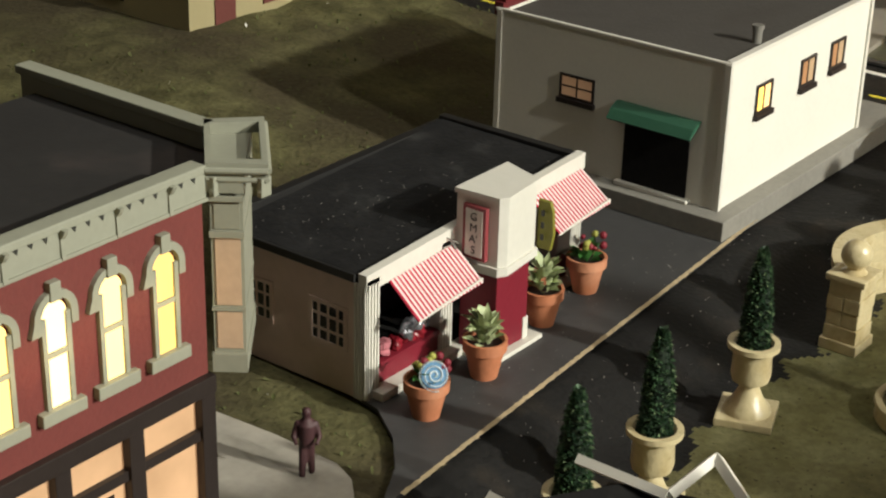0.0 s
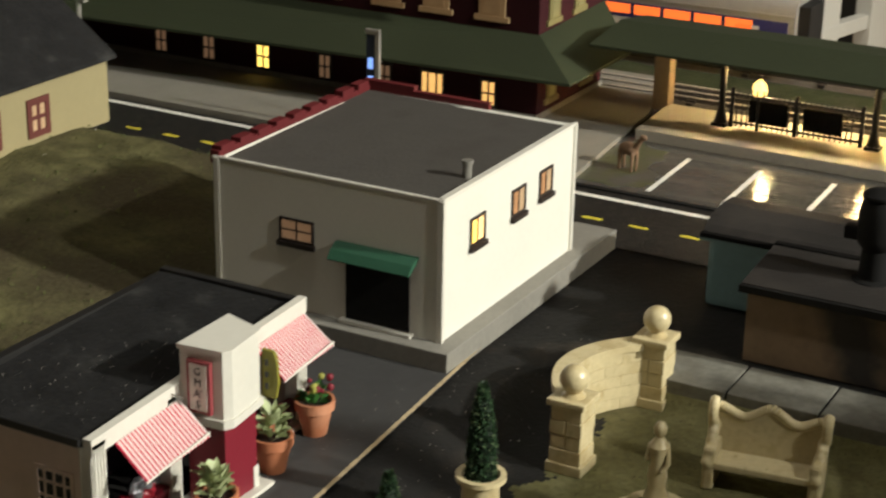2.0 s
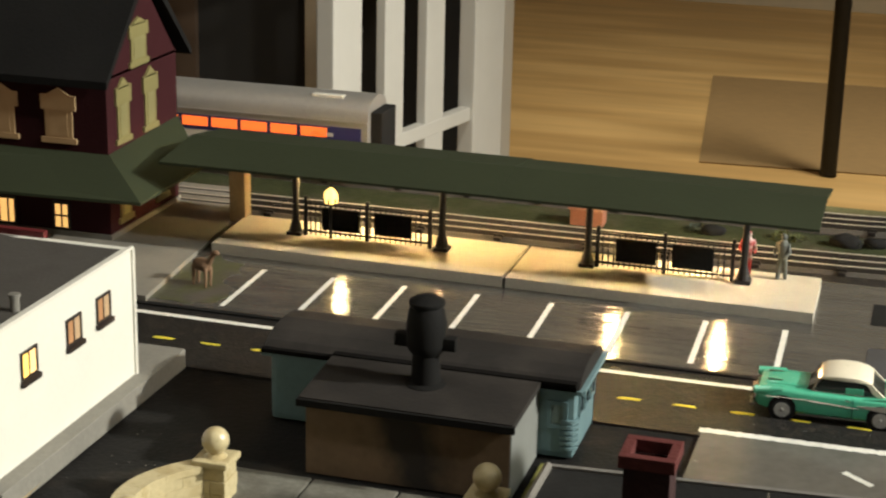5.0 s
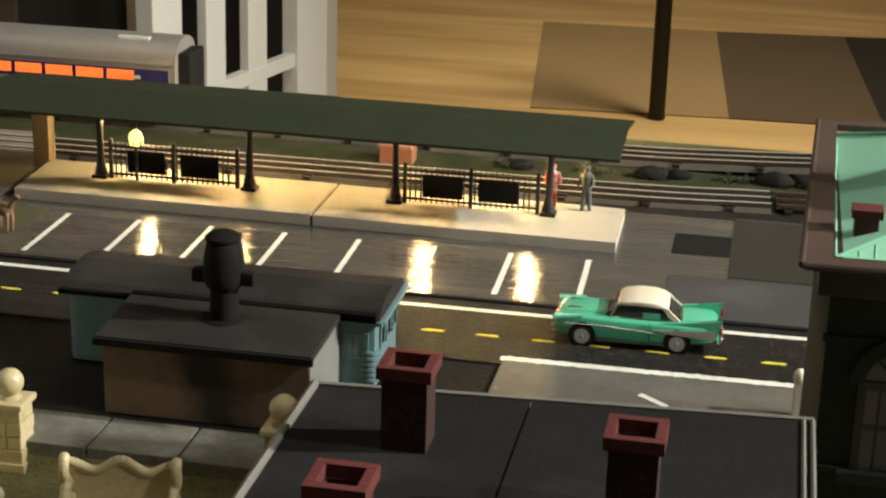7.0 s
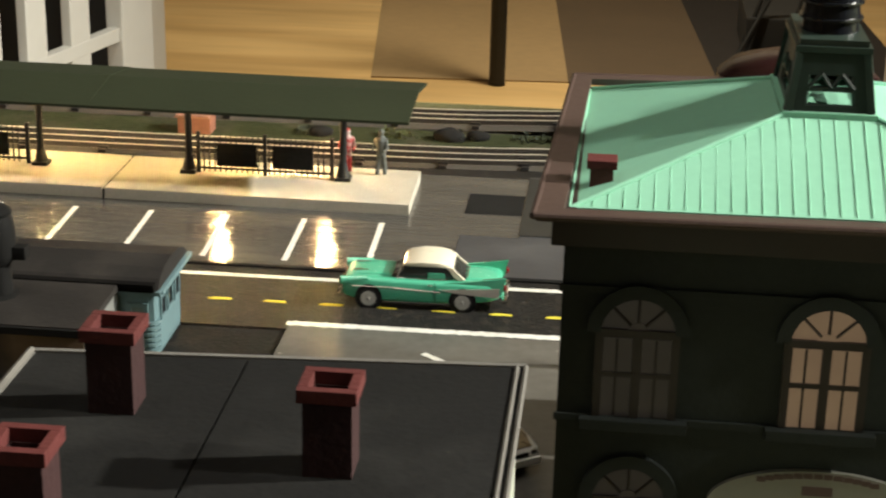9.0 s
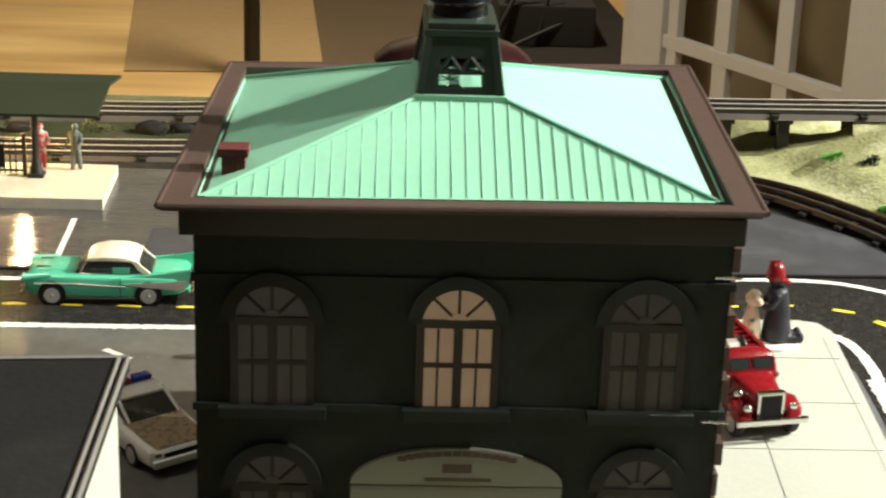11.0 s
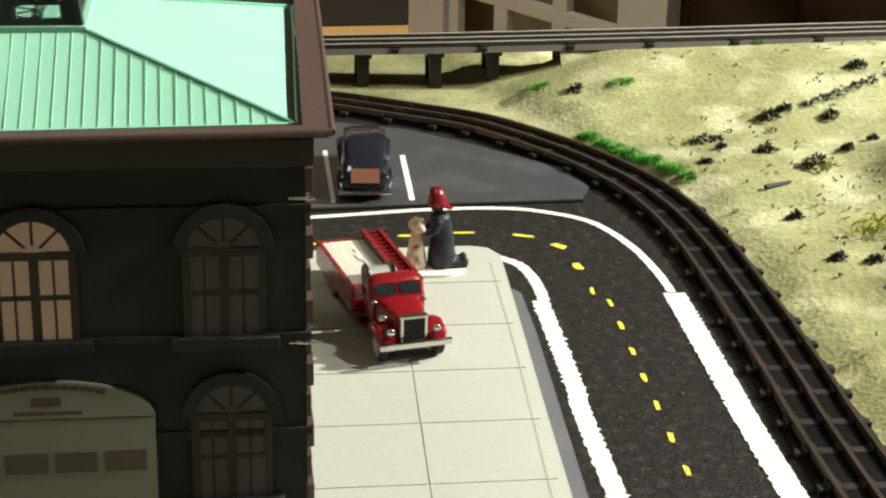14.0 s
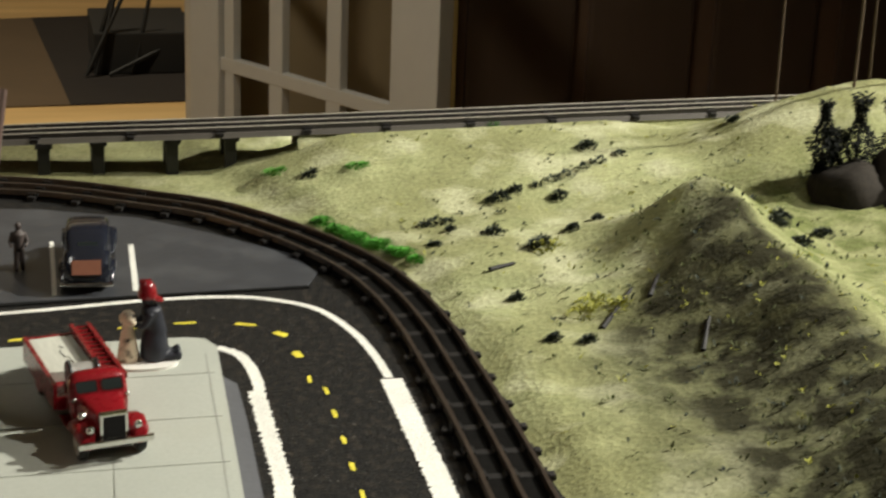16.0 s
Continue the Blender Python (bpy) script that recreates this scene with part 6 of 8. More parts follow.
def topiary(x, y, seed):
    t = thing("topiary_urn", (x, y, G), "cream stone urn on a plinth with clipped dark greenery", "topiary", group="topiary urns")
    part("plinth", Shape().box(-0.66, -0.66, 0, 0.66, 0.66, 0.2, 0.04, Matrix.Rotation(radians(20), 4, "Z")), SANDSTONE, t)
    part("urn", Shape().lathe([(0.56, 0.2), (0.52, 0.32), (0.36, 0.5), (0.24, 0.78), (0.2, 0.9), (0.42, 1.0), (0.46, 1.15), (0.44, 1.6), (0.5, 1.78), (0.6, 1.84), (0.6, 1.96), (0.46, 1.96), (0.4, 1.85)], 28), SANDSTONE, t, smooth=True)
    part("soil", Shape().cyl(0, 0, 1.8, 0.44, 0.06), DARK_FRAME, t)
    random.seed(seed)
    core = Shape().lathe([(0.24, 0), (0.28, 0.4), (0.25, 1.2), (0.17, 1.9), (0.05, 2.32)], 14, 0, 0, 1.85)
    part("core", core, shader("topiary_core", (0.01, 0.02, 0.01), 0.9), t)
    for nm, m, count in (("foliage", shader("leaf_mid", (0.04, 0.085, 0.035), 0.55, vary=0.4), 700), ("foliage", shader("leaf_dark", (0.014, 0.036, 0.016), 0.5, vary=0.3), 900), ("leaf_tip", shader("leaf_tip", (0.16, 0.22, 0.11), 0.5, vary=0.4), 170)):
        s = Shape()
        for k in range(count):
            h = random.random() ** 1.2 * 2.35
            r = 0.29 * (1 - (h / 2.45) ** 2.6) + 0.03
            a = random.uniform(0, math.tau)
            e = random.uniform(-0.3, 1.1)
            leaf(s, ((r - 0.05) * math.cos(a), (r - 0.05) * math.sin(a), 1.85 + h), (math.cos(a) * math.cos(e), math.sin(a) * math.cos(e), math.sin(e)), random.uniform(0.09, 0.16), random.uniform(0.03, 0.05))
        part(nm, s, m, t)
    return t


topiary(-0.62, 33.0, 1)
topiary(-0.35, 28.3, 2)
topiary(-0.3, 25.2, 3)
bench = thing("stone_bench", (4.2, 39.3, G), "carved cream stone bench with scrolled ends and wavy back", "bench", 8)
part("seat", Shape().box(-1.35, -0.75, 0.6, 1.35, 0.1, 0.78, 0.05), SANDSTONE, bench)
wave = lambda x: 1.9 + 0.16 * math.cos(x * 4.6) * math.exp(-abs(x) * 0.25) - 0.05 * abs(x)
back = [(-1.35, 0.55), (1.35, 0.55)] + [(x, wave(x)) for x in np.linspace(1.35, -1.35, 31)]
part("backrest", Shape().prism(back, 0.16, facing_y(0, 0.1, 0)), SANDSTONE, bench)
s = Shape()
xs = np.linspace(-1.3, 1.3, 27)
for x0, x1 in zip(xs, xs[1:]):
    s.rod((x0, 0.18, wave(x0)), (x1, 0.18, wave(x1)), 0.13, 10)
part("crest_moulding", s, SANDSTONE, bench, smooth=True)
for c in (-1, 1):
    s = Shape().box(1.32 * c - 0.15, -0.75, 0, 1.32 * c + 0.15, 0.32, 1.15, 0.05)
    for k in range(16):
        a0, r0 = k * 0.42, 0.36 * (1 - k / 19)
        s.ball(1.42 * c, 0.12 - 0.5 * r0 * math.sin(a0), 1.72 + r0 * math.cos(a0), 0.15 - 0.003 * k, 1.0, 1, 1, seg=10)
    for k in range(7):
        s.ball(1.36 * c, 0.2 - 0.15 * k, 1.5 - 0.12 * k + 0.06 * math.sin(k), 0.16, seg=10)
    part("end", fused(s, 0.05), SANDSTONE, bench, "scrolled bench end", True)
fount = thing("park_fountain", (2.75, 35.5, G), "round stone fountain with two water bowls", "fountain")
WATER = shader("fountain_water", (0.16, 0.15, 0.09), 0.06, vary=0.2, grain=3, bump=0.3, spec=0.8)
part("pool", Shape().lathe([(1.65, 0), (1.7, 0.1), (1.6, 0.5), (1.75, 0.62), (1.72, 0.72), (1.5, 0.72), (1.48, 0.5), (0.3, 0.45)], 36), SANDSTONE, fount, smooth=True)
part("water", Shape().cyl(0, 0, 0.5, 1.5, 0.08, seg=36), WATER, fount)
part("bowl", Shape().lathe([(0.35, 0.4), (0.25, 0.8), (0.5, 1.0), (0.98, 1.2), (1.02, 1.3), (0.94, 1.3), (0.5, 1.15), (0.1, 1.12)], 32), SANDSTONE, fount, smooth=True)
part("water", Shape().cyl(0, 0, 1.18, 0.92, 0.05, seg=32), WATER, fount)
part("pedestal", Shape().lathe([(0.55, 1.2), (0.5, 1.32), (0.3, 1.4), (0.36, 1.5), (0.34, 1.58)], 24), SANDSTONE, fount, smooth=True)
for a in (200, 280, 330):
    s = Shape()
    c, d = math.cos(radians(a)), math.sin(radians(a))
    for k in range(8):
        t0, t1 = k / 8, (k + 1) / 8
        s.rod((c * (1.0 + 0.3 * t0), d * (1.0 + 0.3 * t0), 1.28 - 0.7 * t0 * t0), (c * (1.0 + 0.3 * t1), d * (1.0 + 0.3 * t1), 1.28 - 0.7 * t1 * t1), 0.035, 6)
    part("water_jet", s, shader("jet_%d" % a, (0.6, 0.65, 0.62), 0.1, spec=0.8), fount)
fount.scale = (0.74, 0.74, 0.68)
single("garden_statue", Shape().lathe([(0.84 * r, 0.92 * v) for r, v in [(0.36, 0), (0.34, 0.1), (0.25, 0.3), (0.28, 0.6), (0.22, 1.0), (0.27, 1.3), (0.3, 1.5), (0.16, 1.68), (0.1, 1.74), (0.17, 1.85), (0.19, 1.98), (0.12, 2.12), (0.02, 2.18)]], 18)
       .rod((0.21, 0, 1.38), (0.28, -0.1, 0.97), 0.06).rod((0.28, -0.1, 0.97), (0.16, -0.2, 0.78), 0.05).rod((-0.21, 0, 1.38), (-0.25, -0.12, 1.0), 0.06),
       SANDSTONE, (2.75, 35.5, G + 1.09), "weathered cream statue standing on the fountain", "statue", smooth=True)

# small house roof beside the park
hut = thing("white_trimmed_house", (0, 0, 0), "small house with dark roof and white barge boards", "building")
part("wall", Shape().box(3.2, 12.0, 0, 7.0, 19.4, 5.2), CREAM_WALL, hut)
part("roof", Shape().slab([(2.9, 17.3, 6.05), (4.2, 19.3, 6.05), (5.2, 19.9, 5.9), (7.4, 14.0, 5.6), (4.0, 11.5, 5.6)], 0.1), GREY_ROOF, hut)
for a, b in (((3.0, 17.75, 6.1), (4.1, 17.6, 6.1)), ((3.4, 19.35, 6.1), (4.9, 19.35, 6.1)), ((4.95, 20.6, 6.15), (6.0, 19.75, 6.1)), ((4.9, 19.35, 6.1), (4.95, 20.6, 6.15))):
    part("barge_board", Shape().rod(a, b, 0.1, 4), WHITE_TRIM, hut)


# ---- the rooms round the table ----
ROOM_FLOOR = -66
DARK_WALL = shader("wall_dark_brown", (0.075, 0.05, 0.034), 0.5, vary=0.25, grain=0.25, coarse=0.03, bump=0.1, stretch=(1, 1, 0.15))
BLACK_WALL = shader("wall_black", (0.014, 0.0135, 0.013), 0.7, vary=0.2, coarse=0.05)
TAN_WALL = shader("wall_tan", (0.27, 0.21, 0.12), 0.7, vary=0.08, grain=0.3, coarse=0.04)
PLASTER = shader("wall_plaster", (0.5, 0.44, 0.34), 0.8, vary=0.06, grain=0.3, coarse=0.02)
DOOR_WHITE = shader("door_white", (0.54, 0.53, 0.49), 0.5, vary=0.05, grain=0.5, coarse=0.06, bump=0.05)
OAK_FLOOR = shader("floor_oak", (0.5, 0.32, 0.13), 0.45, vary=0.22, grain=0.09, coarse=0.03, bump=0.05, stretch=(0.35, 2.4, 1), stain=(0.58, 0.39, 0.17), stain_at=0.52)
setting("floor", Shape().box(-170, -130, ROOM_FLOOR - 3, 200, 540, ROOM_FLOOR), OAK_FLOOR)
setting("ceiling", Shape().box(-170, -130, 112, 200, 540, 115), PLASTER)
setting("wall_south", Shape().box(-170, -133, ROOM_FLOOR, 200, -130, 112), PLASTER)
# unseen wall, coloured dark to cut its bounce onto the town
setting("wall_west", Shape().box(-173, -130, ROOM_FLOOR, -170, 540, 112), DARK_WALL)
setting("wall_east", Shape().box(200, -130, ROOM_FLOOR, 203, 540, 112), DARK_WALL)
setting("wall_far", Shape().box(-170, 540, ROOM_FLOOR, 200, 543, 112), PLASTER)
setting("wall_north", Shape().box(-170, 183, ROOM_FLOOR, -64.5, 189, 112), DARK_WALL)
setting("wall_north_dark", Shape().box(-64.5, 184, ROOM_FLOOR, -51.2, 189, 112), BLACK_WALL)
setting("wall_north_corner", Shape().box(-51.2, 183, ROOM_FLOOR, -31.2, 189, 112), BLACK_WALL)
setting("door_jamb", Shape().box(-31.2, 182, ROOM_FLOOR, -28.6, 189.5, 30, 0.3), DOOR_WHITE)
setting("door_jamb", Shape().box(50.6, 182, ROOM_FLOOR, 52.4, 189.5, 30, 0.3), DOOR_WHITE)
setting("door_head", Shape().box(-31.2, 182, 30, 52.4, 189.5, 112), PLASTER)
setting("wall_north_tan", Shape().box(52.4, 183, ROOM_FLOOR, 77.3, 189, 112), TAN_WALL)
setting("trim", Shape().box(77.3, 182, ROOM_FLOOR, 79.4, 189, 112, 0.2), shader("trim_yellow_oak", (0.46, 0.36, 0.15), 0.5, vary=0.1, grain=0.4, coarse=0.1))
panelled = setting("wall_north_panelled", Shape().box(79.4, 183, ROOM_FLOOR, 200, 189, 112), shader("panel_brown", (0.12, 0.075, 0.048), 0.45, vary=0.3, grain=0.25, coarse=0.03, bump=0.1, stretch=(1, 1, 0.15)))
for x in (80.5, 94.5, 109.5, 125, 141):
    part("wall_panel", Shape().box(x, 182.2, -60, x + 12.4, 183.2, 40, 0.5), DARK_WALL, panelled)
setting("trim", Shape().box(-50.9, 182.4, ROOM_FLOOR, -48.4, 183.0, 60, 0.2), shader("trim_beige", (0.33, 0.27, 0.19), 0.5, vary=0.08, grain=0.4))


def french_door(hinge, tip, stiles, bars, rails, label):
    """A glazed leaf standing open from its hinge: shares of its width for stiles and bars, heights for the rails."""
    d = Vector((tip[0] - hinge[0], tip[1] - hinge[1], 0))
    w = d.length
    door = thing("french_door", (hinge[0], hinge[1], ROOM_FLOOR), label, "door", math.degrees(math.atan2(d.y, d.x)), group="french doors")
    for a, b in stiles:
        part("stile", Shape().box(w * a, -0.9, 0.4, w * b, 0.9, 88, 0.15), DOOR_WHITE, door)
    lo, hi = stiles[0][1], stiles[-1][0]
    for k, (a, b) in enumerate(bars):
        part("glazing_bar", Shape().box(w * a, -0.5, 10, w * b, 0.5, 84, 0.12), DOOR_WHITE, door)
    for z in rails:
        part("rail", Shape().box(w * lo, -0.55, z - ROOM_FLOOR - 0.7, w * hi, 0.55, z - ROOM_FLOOR + 0.7, 0.12), DOOR_WHITE, door)
    part("bottom_rail", Shape().box(w * lo, -0.8, 0.4, w * hi, 0.8, 10, 0.15), DOOR_WHITE, door)
    part("top_rail", Shape().box(w * lo, -0.8, 84, w * hi, 0.8, 88, 0.15), DOOR_WHITE, door)
    return door


french_door((-26.3, 172.9), (-33.55, 141.8), ((0.0, 0.195), (0.855, 1.0)), ((0.365, 0.475), (0.605, 0.71)), (-40, -18.4, 3), "white glazed french door standing open before a dark wall")
french_door((51.0, 181), (70.0, 150), ((0.0, 0.13), (0.83, 1.0)), ((0.145, 0.185), (0.34, 0.395), (0.575, 0.63)), (-40, -19.4, 1), "white glazed french door standing open before a tan wall")
# shade on the far room's floor, laid as flat sheets in darker browns
rug = thing("floor_shade", (0, 0, ROOM_FLOOR), "flat brown sheets for the shade on the light wooden floor", "rug")
part("rug_field", Shape().prism([(-27, 340.5), (12.6, 343.4), (6.2, 428.6), (-36.4, 427)], 0.3), shader("floor_shade_brown", (0.27, 0.18, 0.085), 0.9, vary=0.12, grain=0.4, coarse=0.05), rug)
part("rug_field", Shape().prism([(12.6, 343.4), (43, 344.8), (37, 432.4), (6.2, 428.6)], 0.3), shader("floor_shade_dark", (0.085, 0.056, 0.031), 0.9, vary=0.15, grain=0.4, coarse=0.05), rug)
part("rug_field", Shape().prism([(43, 344.8), (84, 347), (78, 438), (37, 432.4)], 0.3), shader("floor_shade_black", (0.015, 0.011, 0.009), 0.9, vary=0.2, grain=0.4, coarse=0.05), rug)
pole = thing("standing_pole", (-1.5, 339.5, ROOM_FLOOR + 0.3), "black standing pole on the wooden floor of the next room", "pole")
part("shaft", Shape().cyl(0, 0, 0, 1.6, 110, seg=16), BLACK, pole)
part("foot", Shape().cyl(0, 0, 0, 1.7, 0.5, seg=20), BLACK, pole)
heap = thing("dark_cabinet", (56, 384, ROOM_FLOOR + 0.3), "low black cabinet with dark odds and ends", "cabinet")
part("body", Shape().box(-7, -14, 0, 14, 14, 9, 0.4), BLACK_WALL, heap)
random.seed(12)
for k in range(7):
    part("cable", Shape().rod((random.uniform(-9, 6), -16 + random.uniform(-4, 6), 0.4), (random.uniform(-4, 12), -13, random.uniform(6, 22)), 0.5, 6), BLACK_WALL, heap)

# ---- vehicles ----
GLASS_CAR = shader("car_glass", (0.02, 0.025, 0.024), 0.08, vary=0.1, bump=0, spec=0.7)
CHROME = shader("chrome", (0.7, 0.69, 0.66), 0.14, metal=1.0, vary=0.08, bump=0.03)
TYRE = shader("tyre_black", (0.014, 0.014, 0.014), 0.7, vary=0.15)
MINT = shader("car_mint", (0.085, 0.46, 0.29), 0.25, vary=0.03, bump=0.0, coat=0.6)
CAR_CREAM = shader("car_cream", (0.8, 0.73, 0.58), 0.3, vary=0.04, bump=0.0, coat=0.4)
CAR_RED = shader("truck_red", (0.19, 0.006, 0.01), 0.28, vary=0.08, bump=0.0, coat=0.3)
CAR_BLACK = shader("car_blue_black", (0.012, 0.014, 0.022), 0.16, vary=0.05, bump=0.0, coat=0.8)
CAR_TAN = shader("car_tan", (0.33, 0.26, 0.17), 0.28, metal=0.35, vary=0.05, bump=0.0, coat=0.4)
CAR_WHITE = shader("car_white", (0.74, 0.72, 0.66), 0.3, vary=0.04, bump=0.0, coat=0.4)


def hull(stations, soft=0.45, seg=20):
    """A smooth hull along x through stations (x, half width, low, high)."""
    s, rows = Shape(), []
    for x, w, lo, hi in stations:
        ring = []
        for k in range(seg):
            a = math.tau * k / seg
            c, d = math.cos(a), math.sin(a)
            ring.append(s.bm.verts.new((x, w * math.copysign(abs(c) ** soft, c), (lo + hi) / 2 + (hi - lo) / 2 * math.copysign(abs(d) ** soft, d))))
        rows.append(ring)
    for a, b in zip(rows, rows[1:]):
        for k in range(seg):
            s.bm.faces.new((a[k], a[(k + 1) % seg], b[(k + 1) % seg], b[k]))
    s.bm.faces.new(rows[0][::-1])
    s.bm.faces.new(rows[-1])
    return s


RIM_SILVER = shader("rim_silver", (0.5, 0.49, 0.46), 0.35, metal=0.3, vary=0.2, grain=9)


def wheel(car, x, y, r, width=0.22, rim=RIM_SILVER):
    side = 1 if y > 0 else -1
    ring = [(r * 0.6, 0), (r * 0.95, 0.01), (r, 0.05), (r, width - 0.05), (r * 0.95, width - 0.01), (r * 0.6, width)]
    turn = Matrix.Translation((x, y - width / 2, r)) @ Matrix.Rotation(radians(-90), 4, "X")
    s = Shape().lathe(ring, 24)
    bmesh.ops.transform(s.bm, matrix=turn, verts=s.bm.verts)
    tyre = part("wheel", s, TYRE, car, smooth=True)
    q = Shape().lathe([(r * 0.74, -0.012), (r * 0.7, 0.0), (r * 0.55, 0.02), (r * 0.2, -0.01), (r * 0.16, -0.02)] if side < 0 else [(r * 0.16, width + 0.02), (r * 0.2, width + 0.01), (r * 0.55, width - 0.02), (r * 0.74, width + 0.012)], 20)
    bmesh.ops.transform(q.bm, matrix=Matrix.Translation((x, y - width / 2, r)) @ Matrix.Rotation(radians(-90), 4, "X"), verts=q.bm.verts)
    part("rim", q, rim, tyre, "chrome wheel rim", True)


fin_car = thing("two_door_car", (15.85, 54.1, 0.025), "mint green two-door car with cream roof and tail fins", "car", 1.5)
part("body", hull([(-2.52, 0.74, 0.4, 0.8), (-2.44, 0.86, 0.32, 0.94), (-2.2, 0.92, 0.26, 1.0), (-1.6, 0.95, 0.24, 1.01), (-0.9, 0.96, 0.2, 0.99), (0.4, 0.96, 0.2, 0.96), (1.2, 0.96, 0.22, 0.97), (2.1, 0.93, 0.3, 0.95), (2.4, 0.87, 0.4, 0.9), (2.5, 0.74, 0.46, 0.82)], 0.3, 28), MINT, fin_car, smooth=True)
part("bonnet", hull([(-2.4, 0.5, 0.9, 0.97), (-2.1, 0.58, 0.94, 1.04), (-1.4, 0.6, 0.94, 1.06), (-0.95, 0.62, 0.92, 1.03)], 0.5), MINT, fin_car, smooth=True)
part("boot_lid", hull([(1.15, 0.6, 0.9, 1.0), (1.6, 0.6, 0.9, 1.01), (2.2, 0.56, 0.86, 0.97), (2.42, 0.5, 0.8, 0.88)], 0.5), MINT, fin_car, smooth=True)
for y in (-0.9, 0.78):
    fin = part("tail_fin", Shape().prism([(0.7, 0.92), (1.4, 0.99), (2.1, 1.08), (2.66, 1.17), (2.6, 0.98), (2.54, 0.62), (2.3, 0.5), (1.5, 0.6)], 0.12, facing_y(0, y, 0)), MINT, fin_car)
    part("fin_edge", Shape().rod((1.9, y + 0.06, 1.06), (2.66, y + 0.06, 1.175), 0.02, 6), CHROME, fin)
    part("headlight_hood", Shape().rod((-2.56, y + 0.06, 0.86), (-1.7, y + 0.06, 0.95), 0.14, 14, 0.08), MINT, fin_car)
    part("headlight", Shape().ball(-2.58, y + 0.06, 0.84, 0.115, 0.5, seg=14), CHROME, fin_car, smooth=True)
    part("tail_light", Shape().ball(2.62, y + 0.06, 0.82, 0.09, 0.7, 0.8, 1.3, seg=10), CAR_RED, fin_car)
    part("bonnet_bullet", Shape().rod((-2.2, y * 0.45 + 0.03, 1.06), (-1.75, y * 0.45 + 0.03, 1.08), 0.035, 8, 0.015), CHROME, fin_car)
part("window_glass", hull([(-1.02, 0.66, 0.9, 0.98), (-0.72, 0.75, 0.9, 1.2), (-0.46, 0.76, 0.9, 1.4), (0.1, 0.77, 0.9, 1.46), (0.7, 0.76, 0.9, 1.44), (1.0, 0.73, 0.9, 1.28), (1.22, 0.7, 0.9, 1.1), (1.38, 0.6, 0.9, 0.99)], 0.34, 24), GLASS_CAR, fin_car, smooth=True)
part("roof", hull([(-0.62, 0.62, 1.36, 1.41), (-0.45, 0.75, 1.35, 1.51), (0.0, 0.8, 1.37, 1.58), (0.5, 0.79, 1.36, 1.57), (0.82, 0.75, 1.32, 1.5), (0.98, 0.64, 1.28, 1.38)], 0.4, 24), CAR_CREAM, fin_car, "cream hardtop roof", True)
for y in (-0.77, 0.67):
    part("rear_pillar", Shape().prism([(0.66, 1.44), (0.96, 1.38), (1.12, 1.2), (1.36, 1.0), (1.16, 0.98), (0.98, 1.1), (0.86, 1.3)], 0.1, facing_y(0, y, 0)), CAR_CREAM, fin_car)
    part("front_pillar", Shape().rod((-0.82, y + 0.05, 0.98), (-0.6, y + 0.05, 1.4), 0.03, 6), CHROME, fin_car)
    part("seat_back", Shape().box(0.18, y - 0.006 if y < 0 else y + 0.076, 1.0, 0.72, y + 0.024 if y < 0 else y + 0.106, 1.2, 0.02), MINT, fin_car, "green seat seen through the side glass")
    part("window_strip", Shape().rod((-0.85, y + 0.05 + (0.03 if y > 0 else -0.03), 0.99), (1.2, y + 0.05 + (0.03 if y > 0 else -0.03), 0.985), 0.02, 6), CHROME, fin_car)
part("rear_window_trim", Shape().rod((1.4, -0.62, 1.0), (1.4, 0.62, 1.0), 0.025, 6), CHROME, fin_car)
for y in (-0.985, 0.955):
    part("side_strip", Shape().box(-2.2, y, 0.72, -0.9, y + 0.03, 0.75), CHROME, fin_car)
    part("side_strip", Shape().prism([(-0.9, 0.7), (0.6, 0.62), (0.6, 0.65), (-0.9, 0.75)], 0.03, facing_y(0, y, 0)), CHROME, fin_car)
    part("side_wedge", Shape().prism([(0.55, 0.72), (2.46, 0.84), (2.44, 0.52), (1.9, 0.56), (1.1, 0.62)], 0.03, facing_y(0, y, 0)), shader("wedge_silver", (0.5, 0.48, 0.44), 0.35, metal=0.6), fin_car, "silver side wedge")
    part("sill_strip", Shape().box(-1.2, y, 0.22, 0.9, y + 0.03, 0.28), CHROME, fin_car)
    part("door_gap", Shape().box(0.42, y + (0.004 if y < 0 else 0.01), 0.3, 0.44, y + (0.02 if y < 0 else 0.026), 0.94), MATT_BLACK, fin_car)
    part("door_handle", Shape().box(0.2, y - (0.01 if y < 0 else -0.01), 0.84, 0.38, y + (0.02 if y < 0 else 0.04), 0.875, 0.01), CHROME, fin_car)
for x, sx in ((-2.62, 1), (2.6, 1)):
    part("bumper", Shape().box(x - 0.08, -0.9, 0.3, x + 0.1, 0.9, 0.48, 0.07), CHROME, fin_car, "chrome bumper")
    for y in (-0.5, 0.5):
        part("bumper_guard", Shape().ball(x, y, 0.44, 0.13, seg=12), CHROME, fin_car)
part("grille", Shape().box(-2.58, -0.72, 0.5, -2.46, 0.72, 0.72, 0.03), CHROME, fin_car, "chrome grille")
for x in (-1.68, 1.3):
    for y in (-0.86, 0.86):
        part("wheel_arch", Shape().cyl(0, 0, 0, 0.43, 0.1, seg=24, m=Matrix.Translation((x, y + (0.115 if y > 0 else -0.01), 0.36)) @ Matrix.Rotation(radians(90), 4, "X")), MATT_BLACK, fin_car)
        wheel(fin_car, x, y, 0.33, 0.24)

